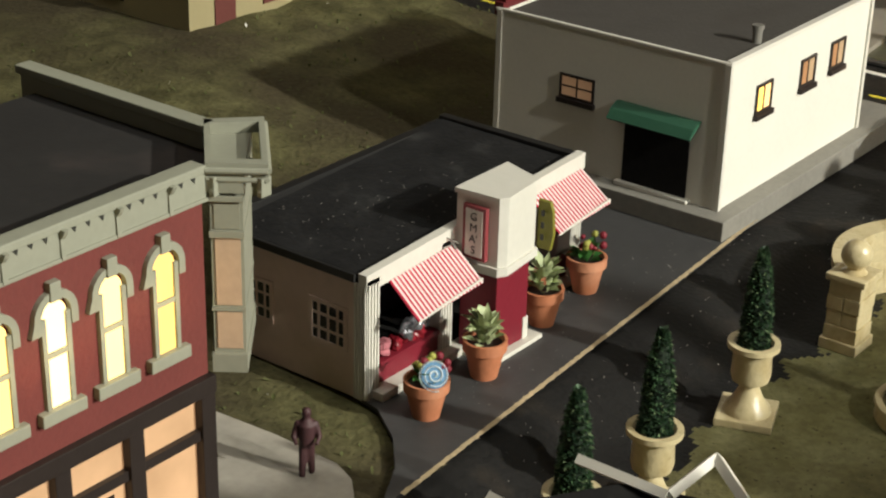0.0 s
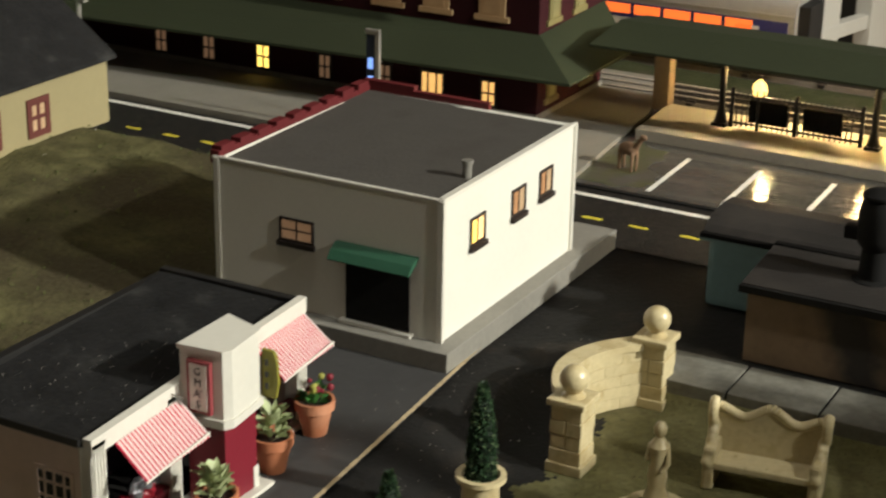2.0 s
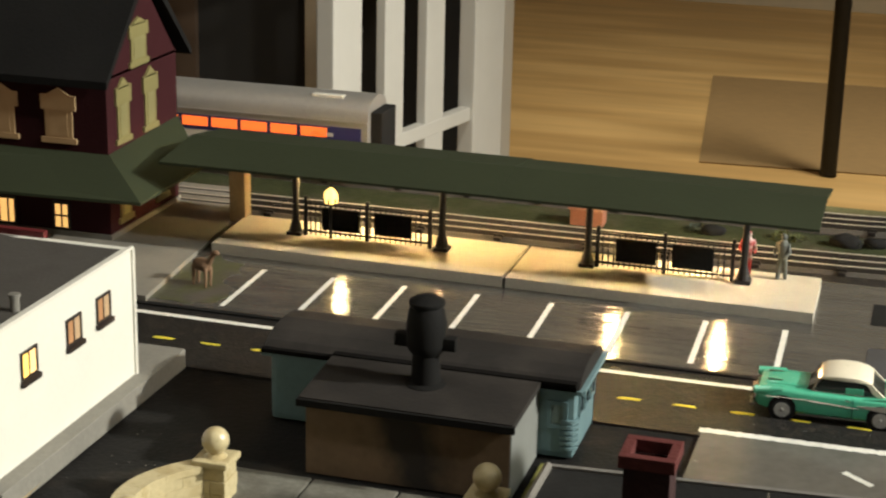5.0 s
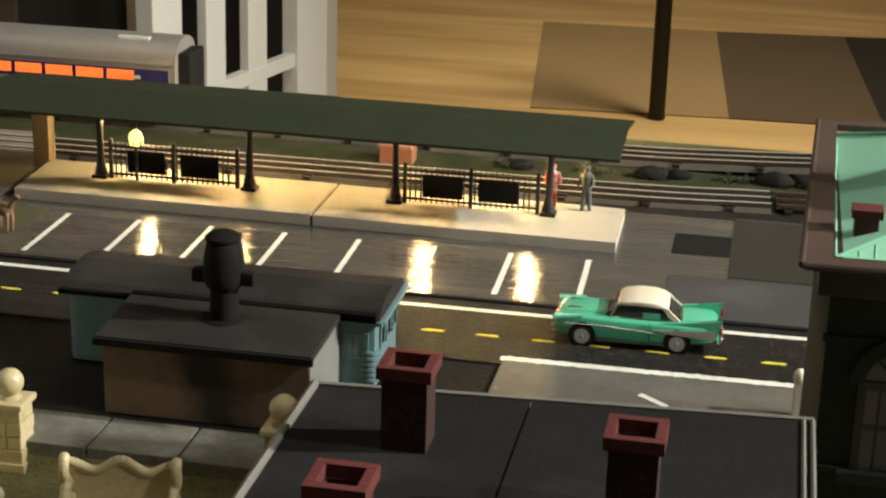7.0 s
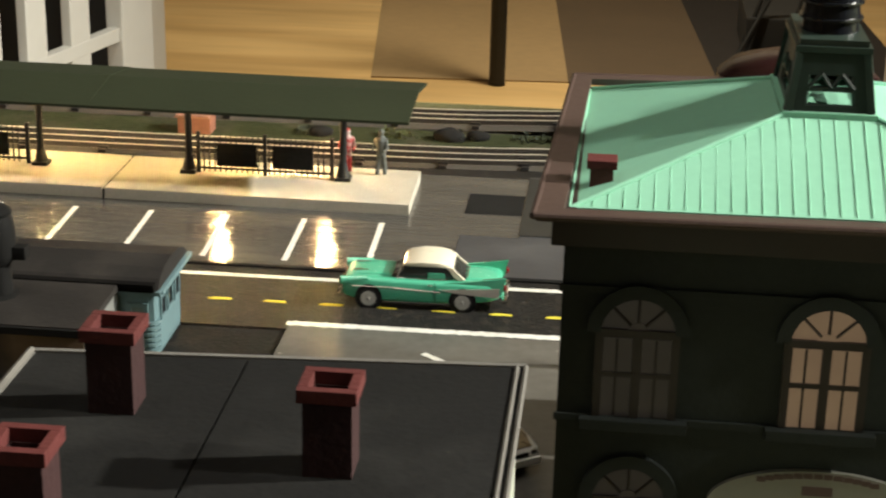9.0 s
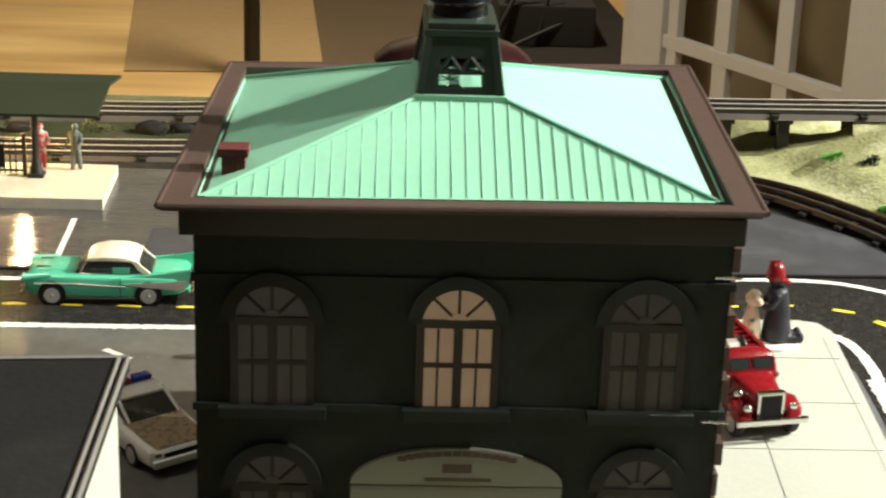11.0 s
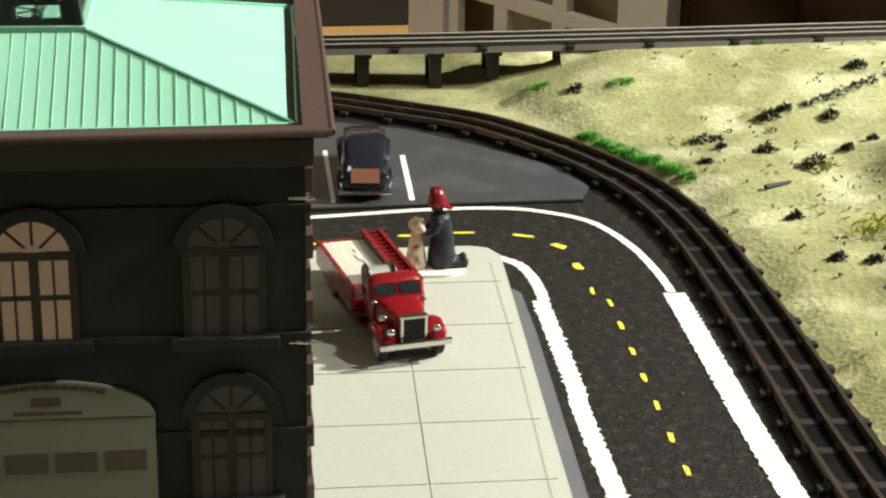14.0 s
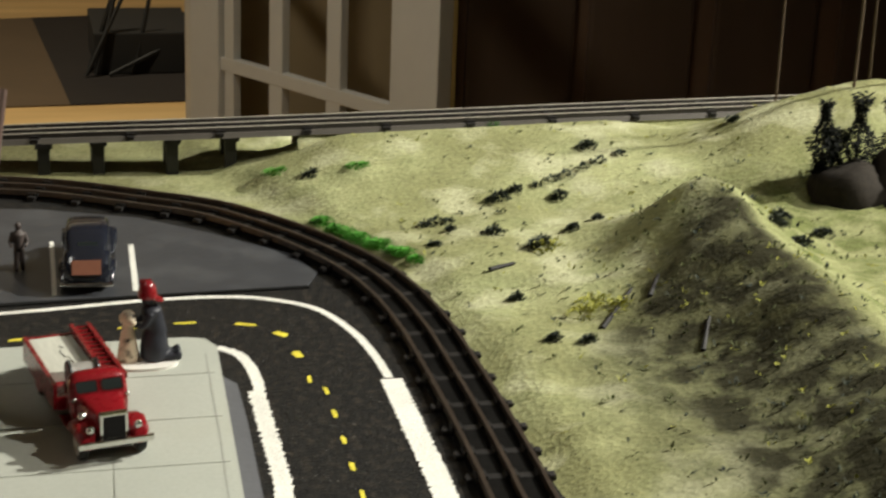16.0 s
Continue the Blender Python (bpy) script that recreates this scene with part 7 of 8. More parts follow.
cruiser = thing("police_car", (18.05, 44.0, 0.06), "tan and white police sedan with a red and blue light bar", "car", 126)
part("body", hull([(-2.45, 0.7, 0.3, 0.62), (-2.35, 0.86, 0.24, 0.72), (-1.9, 0.92, 0.22, 0.82), (-0.9, 0.94, 0.2, 0.92), (1.2, 0.94, 0.2, 0.95), (2.1, 0.9, 0.24, 0.9), (2.4, 0.78, 0.34, 0.8)], 0.3), CAR_WHITE, cruiser, smooth=True)
part("bonnet", hull([(-2.36, 0.66, 0.62, 0.74), (-1.9, 0.78, 0.7, 0.85), (-0.85, 0.82, 0.8, 0.95)], 0.3), CAR_TAN, cruiser, "tan bonnet", True)
part("window_glass", hull([(-1.0, 0.78, 0.88, 0.96), (-0.3, 0.72, 0.88, 1.36), (0.9, 0.72, 0.88, 1.36), (1.6, 0.74, 0.88, 0.96)], 0.28), GLASS_CAR, cruiser, smooth=True)
part("roof", hull([(-0.42, 0.6, 1.3, 1.36), (-0.2, 0.68, 1.28, 1.42), (0.8, 0.68, 1.28, 1.42), (1.0, 0.6, 1.3, 1.36)], 0.3), CAR_WHITE, cruiser, smooth=True)
for y in (-0.72, 0.72):
    part("pillar", Shape().rod((-1.02, y, 0.94), (-0.32, y * 0.93, 1.36), 0.045, 6), CAR_WHITE, cruiser)
    part("headlight", Shape().box(-2.46, y - 0.14 if y > 0 else y - 0.04, 0.5, -2.36, y + 0.04 if y > 0 else y + 0.14, 0.64, 0.03), CHROME, cruiser)
bar = part("light_bar", Shape().box(0.1, -0.55, 1.42, 0.36, 0.55, 1.48, 0.02), CHROME, cruiser)
part("red_lens", Shape().box(0.08, 0.06, 1.47, 0.38, 0.55, 1.6, 0.04), shader("lens_red", (0.25, 0.01, 0.01), 0.15), bar, "red lens")
part("blue_lens", Shape().box(0.08, -0.55, 1.47, 0.38, -0.06, 1.6, 0.04), shader("lens_blue", (0.01, 0.03, 0.3), 0.15), bar, "blue lens")
part("bumper", Shape().box(-2.56, -0.84, 0.28, -2.4, 0.84, 0.48, 0.06), CAR_WHITE, cruiser)
part("grille", Shape().box(-2.47, -0.5, 0.5, -2.4, 0.5, 0.62, 0.02), MATT_BLACK, cruiser)
for x in (-1.5, 1.45):
    for y in (-0.84, 0.84):
        wheel(cruiser, x, y, 0.31, 0.22)

old_car = thing("vintage_car", (34.6, 59.75, 0.1), "shiny blue-black vintage saloon with a rounded tail", "car", 86)
old_car.scale = (1.12, 1.05, 1.08)
part("body", hull([(-2.3, 0.5, 0.3, 0.7), (-2.15, 0.74, 0.24, 1.02), (-1.7, 0.78, 0.22, 1.3), (-1.2, 0.78, 0.22, 1.2), (0.5, 0.74, 0.24, 1.05), (1.6, 0.5, 0.28, 1.0), (2.1, 0.34, 0.3, 0.9)], 0.5), CAR_BLACK, old_car, smooth=True)
part("cabin", hull([(-1.8, 0.6, 0.9, 1.2), (-1.3, 0.7, 0.9, 1.62), (-0.6, 0.72, 0.9, 1.73), (0.3, 0.7, 0.9, 1.7), (0.6, 0.66, 0.9, 1.5), (0.75, 0.62, 0.9, 1.05)], 0.45), CAR_BLACK, old_car, smooth=True)
part("rear_window", Shape().box(0, -0.36, 0, 0.02, 0.28, 0.16, 0.01, Matrix.Translation((-1.63, 0, 1.33)) @ Matrix.Rotation(radians(38), 4, "Y")), GLASS_CAR, old_car)
part("rear_board", Shape().box(0, -0.46, 0, 0.04, 0.46, 0.46, 0.01, Matrix.Translation((-2.34, 0, 0.66)) @ Matrix.Rotation(radians(25), 4, "Y")), shader("board_brown", (0.24, 0.09, 0.05), 0.6), old_car, "reddish brown rear board")
for y in (-0.72, 0.72):
    part("wing", hull([(-2.1, 0.1, 0.2, 0.45), (-1.8, 0.2, 0.18, 0.76), (-1.3, 0.22, 0.18, 0.86), (-0.8, 0.16, 0.2, 0.6), (-0.6, 0.1, 0.2, 0.3)], 0.6), CAR_BLACK, old_car, smooth=True).location = (0, y * U, 0)
    part("wing", hull([(0.7, 0.1, 0.2, 0.3), (1.2, 0.2, 0.2, 0.76), (1.7, 0.22, 0.2, 0.86), (2.2, 0.16, 0.3, 0.6)], 0.6), CAR_BLACK, old_car, smooth=True).location = (0, y * U, 0)
    part("running_board", Shape().box(-0.9, y - 0.12, 0.24, 0.9, y + 0.12, 0.3, 0.02), BLACK, old_car)
    part("headlight", Shape().ball(1.75, y * 0.7, 0.95, 0.13, seg=12), CHROME, old_car)
    part("tail_light", Shape().ball(-2.1, y * 0.98, 0.78, 0.06, seg=10), CHROME, old_car)
    for x in (-1.45, 1.5):
        wheel(old_car, x, y, 0.36, 0.16)
part("bumper", Shape().box(-2.42, -0.82, 0.3, -2.32, 0.82, 0.42, 0.03), CHROME, old_car, "chrome rear bumper")
part("bumper", Shape().box(2.3, -0.7, 0.3, 2.38, 0.7, 0.4, 0.03), CHROME, old_car)

# the truck is built along x with its front at -x
truck = thing("fire_truck", (34.5, 42.55, 0.86), "glossy red vintage fire truck with ladder and hose reel", "fire truck", 101.5)
part("chassis", Shape().box(0.3, -0.5, 0.32, 6.2, 0.5, 0.5), BLACK, truck)
part("bonnet", hull([(0.3, 0.38, 0.5, 1.16), (0.4, 0.42, 0.48, 1.22), (1.2, 0.58, 0.48, 1.3), (1.75, 0.72, 0.48, 1.36)], 0.42), CAR_RED, truck, smooth=True)
for y in (-0.68, 0.68):
    part("wing", hull([(0.12, 0.16, 0.42, 0.62), (0.3, 0.26, 0.5, 0.86), (0.75, 0.28, 0.56, 0.98), (1.2, 0.26, 0.5, 0.86), (1.5, 0.2, 0.38, 0.52), (1.75, 0.2, 0.34, 0.42)], 0.6), CAR_RED, truck, smooth=True).location = (0, y * U, 0)
    lamp_part = part("headlight", Shape().ball(0.2, y * 0.92, 0.92, 0.12, 0.8, seg=14), CHROME, truck, "round chrome headlight", True)
    part("side_lamp", Shape().ball(1.5, y * 1.02, 1.22, 0.08, seg=10), CHROME, truck)
    part("running_board", Shape().box(1.6, y - 0.2, 0.34, 2.6, y + 0.2, 0.4, 0.02), CHROME, truck)
part("siren", Shape().ball(0.75, 0.68, 1.1, 0.13, seg=12), CHROME, truck, smooth=True)
part("cab", hull([(1.5, 0.7, 0.5, 1.32), (1.62, 0.76, 0.5, 1.48), (1.8, 0.78, 0.5, 1.74), (1.95, 0.77, 0.5, 1.82), (2.15, 0.76, 0.5, 1.8), (2.3, 0.74, 0.5, 1.66), (2.42, 0.7, 0.5, 1.4)], 0.42), CAR_RED, truck, smooth=True)
for y0, y1 in ((-0.62, -0.05), (0.05, 0.62)):
    m = Matrix.Translation((1.53, 0, 1.36)) @ Matrix.Rotation(radians(27), 4, "Y")
    w = part("windscreen", Shape().box(0.0, y0, 0.02, 0.05, y1, 0.34, 0.06, m), GLASS_CAR, truck)
    part("gasket", Shape().box(0.01, y0 - 0.035, -0.015, 0.035, y1 + 0.035, 0.375, 0.01, m), CAR_RED, w)
for y in (-0.765, 0.745):
    part("side_window", Shape().box(1.95, y, 1.2, 2.4, y + 0.02, 1.45, 0.01), GLASS_CAR, truck)
grl = part("grille", Shape().box(0.16, -0.37, 0.56, 0.36, 0.37, 1.34, 0.05), CHROME, truck, "chrome framed black grille")
part("grille_core", Shape().box(0.13, -0.29, 0.66, 0.2, 0.29, 1.25, 0.02), MATT_BLACK, grl)
part("bumper", Shape().box(-0.06, -0.98, 0.52, 0.08, 0.98, 0.68, 0.03), CHROME, truck, "silver front bumper")
part("bed_side", Shape().box(2.7, -0.98, 0.5, 6.4, -0.86, 1.22, 0.03), CAR_RED, truck)
part("bed_side", Shape().box(2.7, 0.86, 0.5, 6.4, 0.98, 1.22, 0.03), CAR_RED, truck)
part("bed_back", Shape().box(6.28, -0.86, 0.5, 6.4, 0.86, 1.18, 0.03), CAR_RED, truck)
part("bed_body", Shape().box(2.7, -0.86, 0.48, 6.28, 0.86, 0.85), CAR_RED, truck)
part("hose_bed", Shape().box(3.7, -0.4, 0.85, 6.26, 0.84, 1.17, 0.03), shader("hose_canvas", (0.5, 0.49, 0.42), 0.8, vary=0.2, grain=5, stretch=(0.3, 3, 1)), truck, "pale folded canvas hoses")
for x0, x1, y in ((4.0, 4.7, 0.05), (4.6, 5.1, 0.18), (5.3, 5.5, 0.1)):
    part("hose_edge", Shape().rod((x0, y, 1.175), (x1, y + 0.05, 1.175), 0.014, 5), BLACK, truck)
m = Matrix.Translation((2.95, 0.12, 1.36)) @ Matrix.Rotation(radians(90), 4, "X")
reel = part("hose_reel", Shape().cyl(0, 0, -0.36, 0.3, 0.72, seg=24, m=m), shader("reel_silver", (0.5, 0.48, 0.44), 0.4, metal=0.5), truck, "silver hose reel")
for k in (-0.4, 0.34):
    part("reel_rim", Shape().lathe([(0.24, 0), (0.37, 0.0), (0.39, 0.04), (0.37, 0.08), (0.24, 0.08)], 28, 0, 0, k), BLACK, reel).matrix_basis = Matrix.Translation(Vector((2.95, 0.12, 1.36)) * U) @ Matrix.Rotation(radians(90), 4, "X")
ladder = part("ladder", Shape().box(2.45, -0.98, 1.24, 6.5, -0.86, 1.4, 0.02).box(2.45, -0.5, 1.24, 6.5, -0.38, 1.4, 0.02).box(2.5, -0.86, 1.22, 6.45, -0.5, 1.27), CAR_RED, truck, "red ladder along the side")
for k in range(13):
    part("rung", Shape().rod((2.6 + 0.31 * k, -0.87, 1.33), (2.6 + 0.31 * k, -0.49, 1.33), 0.03, 6), CAR_RED, ladder)
for x in (2.9, 6.1):
    part("ladder_bracket", Shape().box(x - 0.05, -0.84, 1.1, x + 0.05, -0.46, 1.25), CAR_RED, truck)
for x in (0.62, 5.0):
    for y in (-0.76, 0.76):
        wheel(truck, x, y, 0.42, 0.24, CAR_RED if x > 1 else RIM_SILVER)

# ---- figures and small things about the town ----
COAT = shader("coat_navy", (0.016, 0.017, 0.024), 0.5, vary=0.2)


def stand(name, place, colour, label, tall=1.75, turn=0.0, legs=None):
    """A plain standing figurine."""
    k = tall / 1.75
    s = Shape()
    for c in (-1, 1):
        s.rod((0.11 * c * k, 0.1 * c * k, 0), (0.08 * c * k, 0, 0.85 * k), 0.08 * k, 8, 0.11 * k)
        s.rod((0.2 * c * k, 0, 1.42 * k), (0.3 * c * k, -0.08 * k, 1.05 * k), 0.065 * k, 8).rod((0.3 * c * k, -0.08 * k, 1.05 * k), (0.22 * c * k, -0.28 * k, 0.95 * k), 0.055 * k, 8)
    s.lathe([(0.17 * k, 0.8 * k), (0.19 * k, 1.0 * k), (0.22 * k, 1.35 * k), (0.12 * k, 1.47 * k), (0.06 * k, 1.52 * k)], 14)
    s.ball(0, 0, 1.63 * k, 0.12 * k, 1, 1, 1.15, seg=12)
    return single(name, fused(s, 0.035), colour, place, label, "figurine", turn, smooth=True)


kneel = Shape().lathe([(0.34, 0.0), (0.42, 0.08), (0.42, 0.45), (0.36, 0.8), (0.32, 1.0)], 20, 0.06, 0, 0)
kneel.rod((0.12, 0, 0.85), (0.0, -0.02, 1.62), 0.33, 18, 0.3).ball(-0.01, -0.02, 1.62, 0.33, 0.95, 1.05, 0.62, seg=18)
for c in (-1, 1):
    kneel.rod((0.1, 0.17 * c, 0.15), (0.68, 0.2 * c, 0.13), 0.17, 12, 0.13).ball(0.74, 0.2 * c, 0.17, 0.15, 0.8, 0.8, 1.3, seg=12)
    kneel.rod((-0.04, 0.3 * c, 1.6), (-0.28, 0.34 * c, 1.18), 0.12, 12, 0.1).rod((-0.28, 0.34 * c, 1.18), (-0.66, 0.14 * c, 1.3), 0.1, 12, 0.08)
kneel.rod((-0.02, -0.02, 1.7), (-0.08, -0.03, 1.95), 0.13, 12).ball(-0.1, -0.03, 2.02, 0.2, 1.05, 0.95, 1.1, seg=16)
bmesh.ops.scale(kneel.bm, vec=(1, 1, 0.94), verts=kneel.bm.verts)
single("kneeling_figurine", fused(kneel), COAT, (35.95, 49.25, 0.94), "large kneeling figurine in a long navy coat", "figurine", smooth=True)
single("red_helmet", Shape().lathe([(0.27, -0.06), (0.29, 0.0), (0.27, 0.12), (0.23, 0.3), (0.14, 0.42), (0.02, 0.48)], 22).prism([(0.1 + 0.4 * math.cos(a), 0.26 * math.sin(a)) for a in np.linspace(0, math.tau, 21)[:-1]], 0.05, Matrix.Rotation(radians(24), 4, "Y")).box(-0.22, -0.03, 0.25, 0.1, 0.03, 0.5, 0.02), CAR_RED, (35.84, 49.22, 3.06 - 0.13), "glossy red helmet on the kneeling figurine", "helmet", smooth=True)
dog = Shape().lathe([(0.3, 0), (0.32, 0.2), (0.24, 0.6), (0.17, 0.95), (0.13, 1.08)], 14).ball(0, -0.06, 1.22, 0.23, 1, 1.1, 0.95, seg=12).ball(0.02, -0.3, 1.14, 0.12, 1, 1.2, 0.8, seg=10).rod((-0.12, -0.25, 0), (-0.1, -0.12, 0.75), 0.07).rod((0.12, -0.25, 0), (0.1, -0.12, 0.75), 0.07).ball(-0.2, 0.02, 1.2, 0.09, 0.6, 1, 1.6, seg=8).ball(0.2, 0.02, 1.2, 0.09, 0.6, 1, 1.6, seg=8)
bmesh.ops.scale(dog.bm, vec=(1, 1, 1.12), verts=dog.bm.verts)
single("spotted_dog_figurine", fused(dog, 0.035), shader("dog_spotted", (0.6, 0.5, 0.36), 0.5, vary=0.1, coarse=3.2, stain=(0.03, 0.025, 0.02), stain_at=0.63), (35.25, 49.2, 0.94), "sitting cream dog figurine with black spots", "figurine", 20, smooth=True)
base = [(0.95 * math.cos(a), 0.55 * math.sin(a)) for a in np.linspace(0, math.tau, 25)[:-1]]
single("display_stand", Shape().prism([(x * abs(x) ** -0.2 if x else 0, y) for x, y in base], 0.09), CAR_WHITE, (35.72, 49.0, 0.86), "white oval plaster stand under the figurines", "stand")
stand("figurine", (-5.5, 23.4, 0.3), shader("figure_dark", (0.05, 0.02, 0.022), 0.6, vary=0.3), "walking figurine in dark top and red trousers", 1.55, 40)
stand("figurine", (11.52, 65.7, 0.52), shader("figure_red", (0.4, 0.03, 0.03), 0.5, coarse=2, stain=(0.6, 0.55, 0.5)), "red and white figurine on the platform", 1.75, 10)
stand("figurine", (12.85, 65.6, 0.52), shader("figure_grey", (0.09, 0.1, 0.095), 0.6, vary=0.3), "grey figurine standing on the platform", 1.8, -20)
stand("figurine", (32.26, 59.9, 0.1), shader("figure_brown", (0.06, 0.045, 0.04), 0.6, vary=0.3), "dark brown figurine beside the parked car", 1.75, 0)
deer = Shape().ball(0, 0, 0.85, 0.26, 1.0, 1.7, 1.0, seg=12).rod((0, -0.35, 0.95), (0, -0.6, 1.35), 0.12, 8, 0.09).ball(0, -0.7, 1.42, 0.12, 0.9, 1.6, 0.9, seg=10)
for x in (-0.13, 0.13):
    for y in (-0.3, 0.32):
        deer.rod((x, y, 0), (x, y, 0.75), 0.05, 6, 0.09)
single("deer_figurine", fused(deer, 0.035), shader("deer_tan", (0.2, 0.12, 0.07), 0.7, vary=0.2), (-7.75, 58.6, 0.09), "tan deer figurine at the edge of the lot", "figurine", 70, smooth=True)
lantern = thing("platform_lantern", (-4.85, 64.6, 0.52), "glowing yellow lantern on a short black post", "lamp")
part("post", Shape().cyl(0, 0, 0, 0.07, 1.45, seg=10), BLACK, lantern)
globe = part("shade", Shape().lathe([(0.2, 0), (0.3, 0.06), (0.29, 0.36), (0.24, 0.48), (0.1, 0.6), (0.05, 0.66)], 6, 0, 0, 1.45), LAMP_GLOW, lantern, "glowing amber glass")
for k in range(6):
    a = radians(60 * k + 30)
    part("rib", Shape().rod((0.27 * math.cos(a), 0.27 * math.sin(a), 1.44), (0.27 * math.cos(a), 0.27 * math.sin(a), 1.66), 0.035, 6), BLACK, globe)
part("finial", Shape().cyl(0, 0, 2.1, 0.05, 0.14, seg=8).cyl(0, 0, 1.38, 0.16, 0.08, seg=12), BLACK, lantern)
lamp("lantern_light", "POINT", (-4.85, 65.5, 2.6), 0.5, (1.0, 0.7, 0.32), 0.005)
column = thing("stone_column", (-9.5, 66.4, 0.3), "buff stone gate column with a flat cap", "column")
part("shaft", Shape().box(-0.34, -0.34, 0, 0.34, 0.34, 2.25, 0.03), shader("column_buff", (0.26, 0.2, 0.135), 0.7, vary=0.15, grain=6, bump=0.3), column)
part("cap", Shape().box(-0.42, -0.42, 2.25, 0.42, 0.42, 2.42, 0.03), SANDSTONE, column)
crate = thing("wooden_crate", (4.2, 71.7, 0.02), "reddish wooden crate lying on the track bed", "crate")
part("box", Shape().box(-0.75, -0.5, 0, 0.65, 0.5, 0.75, 0.04), shader("crate_red_brown", (0.2, 0.085, 0.055), 0.7, vary=0.2), crate)
part("lid", Shape().box(-0.85, -0.55, 0.76, 0.6, 0.55, 0.86, 0.02), shader("crate_top", (0.24, 0.12, 0.085), 0.7, vary=0.2), crate)
post = thing("white_post", (20.9, 49.3, 0.05), "white round-topped gate post by the pavement", "post")
part("shaft", Shape().box(-0.16, -0.16, 0, 0.16, 0.16, 1.05, 0.05), CAR_CREAM, post)
part("top", Shape().lathe([(0.17, 0), (0.2, 0.1), (0.18, 0.26), (0.12, 0.36), (0.04, 0.4)], 18, 0, 0, 1.05), CAR_CREAM, post, smooth=True)
moss = Shape()
rim = smooth_line([(-9.1, 56.7), (-7.6, 56.6), (-6.6, 57.0), (-6.4, 58.2), (-7.2, 59.4), (-7.0, 60.8), (-7.9, 61.8), (-9.2, 61.9), (-9.2, 59.0)], 0.16)
moss.prism([(p.x + 0.28 * noise.noise(p * 1.9), p.y + 0.28 * noise.noise(p * 1.9 + Vector((7, 0, 0)))) for p in rim], 0.008, Matrix.Translation((0, 0, 0.1)))
setting("grass_patch", moss, shader("moss_olive", (0.075, 0.08, 0.04), 0.35, vary=0.3, grain=5, coarse=0.9, bump=0.4, stain=(0.072, 0.068, 0.06), stain_at=0.5))

# ---- scenery on the field ----
BUSH = [shader("bush_dark", (0.022, 0.03, 0.018), 0.8, vary=0.4, grain=4), shader("bush_olive", (0.075, 0.085, 0.025), 0.85, vary=0.4, grain=4), shader("grass_bright", (0.08, 0.3, 0.03), 0.85, vary=0.35, grain=4), shader("weed_yellow", (0.3, 0.3, 0.05), 0.85, vary=0.35, grain=4)]


def clump(name, spots, material, label, category, leaves=70, group="", tall=1.0, size=0.2):
    """Low foliage made of many small leaves, in one or more tufts."""
    cx, cy = spots[0][0], spots[0][1]
    ob = thing(name, (cx, cy, height(cx, cy) - 0.02), label, category, group=group)
    s = Shape()
    for x, y, r in spots:
        z0 = height(x, y) - height(cx, cy)
        for k in range(int(leaves * r / 0.5)):
            a, e, q = random.uniform(0, math.tau), random.uniform(0.0, 1.4), r * random.random() ** 0.6
            h = r * tall * (1 - (q / r) ** 2) * random.random()
            leaf(s, (x - cx + q * math.cos(a), y - cy + q * math.sin(a), z0 + h), (math.cos(a) * math.cos(e), math.sin(a) * math.cos(e), math.sin(e)), size * random.uniform(0.6, 1.3), size * 0.3)
    part("foliage", s, material, ob)
    return ob


random.seed(21)
for x, y, r in ((43.75, 67.8, 0.3), (50.5, 63.8, 0.42), (51.3, 64.3, 0.28), (49.3, 60.1, 0.36), (46.95, 59.6, 0.2), (50.6, 58.5, 0.5), (52.9, 63.6, 0.34), (55.3, 67.6, 0.4), (48.4, 53.8, 0.22), (58.3, 55.2, 0.42), (58.9, 54.4, 0.36), (60.6, 56.2, 0.4), (59.4, 57.4, 0.42), (48.4, 49.6, 0.22), (49.4, 49.2, 0.2), (61.5, 67.0, 0.25), (47.9, 61.0, 0.16), (52.2, 59.6, 0.22), (53.4, 60.3, 0.2)):
    clump("bush", [(x, y, r), (x + 0.5 * r, y + 0.35 * r, r * 0.7), (x - 0.6 * r, y - 0.2 * r, r * 0.6)], BUSH[0], "low dark green bush on the sandy field", "bush", 120, "field bushes", 0.9, 0.15)
clump("bush", [(47.2, 62.2, 0.28), (47.7, 62.4, 0.34), (48.2, 62.5, 0.24)], BUSH[0], "low dark green bush on the sandy field", "bush", 120, "field bushes", 0.8, 0.15)
clump("bush", [(52.3, 64.6, 0.22), (53.0, 64.9, 0.3), (53.7, 65.1, 0.32), (54.5, 65.5, 0.26), (55.3, 65.9, 0.3), (56.4, 66.5, 0.24)], BUSH[0], "straggling row of dark green bushes", "bush", 110, "field bushes", 0.8, 0.15)
clump("grass_tuft", [(43.5 + 0.2 * k, 64.0 - 0.395 * k + 0.12 * math.sin(k * 2.3), 0.5 - 0.02 * abs(k - 6) + 0.08 * math.sin(k * 1.7)) for k in range(14)], BUSH[2], "bright green strip of foam grass beside the track", "grass", 620, "", 0.62, 0.085)
for x, y, r in ((52.2, 71.0, 0.4), (42.4, 68.9, 0.45), (45.5, 67.5, 0.4)):
    clump("grass_tuft", [(x, y, r), (x + 0.4, y + 0.1, r * 0.6)], BUSH[2], "bright green grass tuft on the field", "grass", 300, "green tufts", 0.5, 0.09)
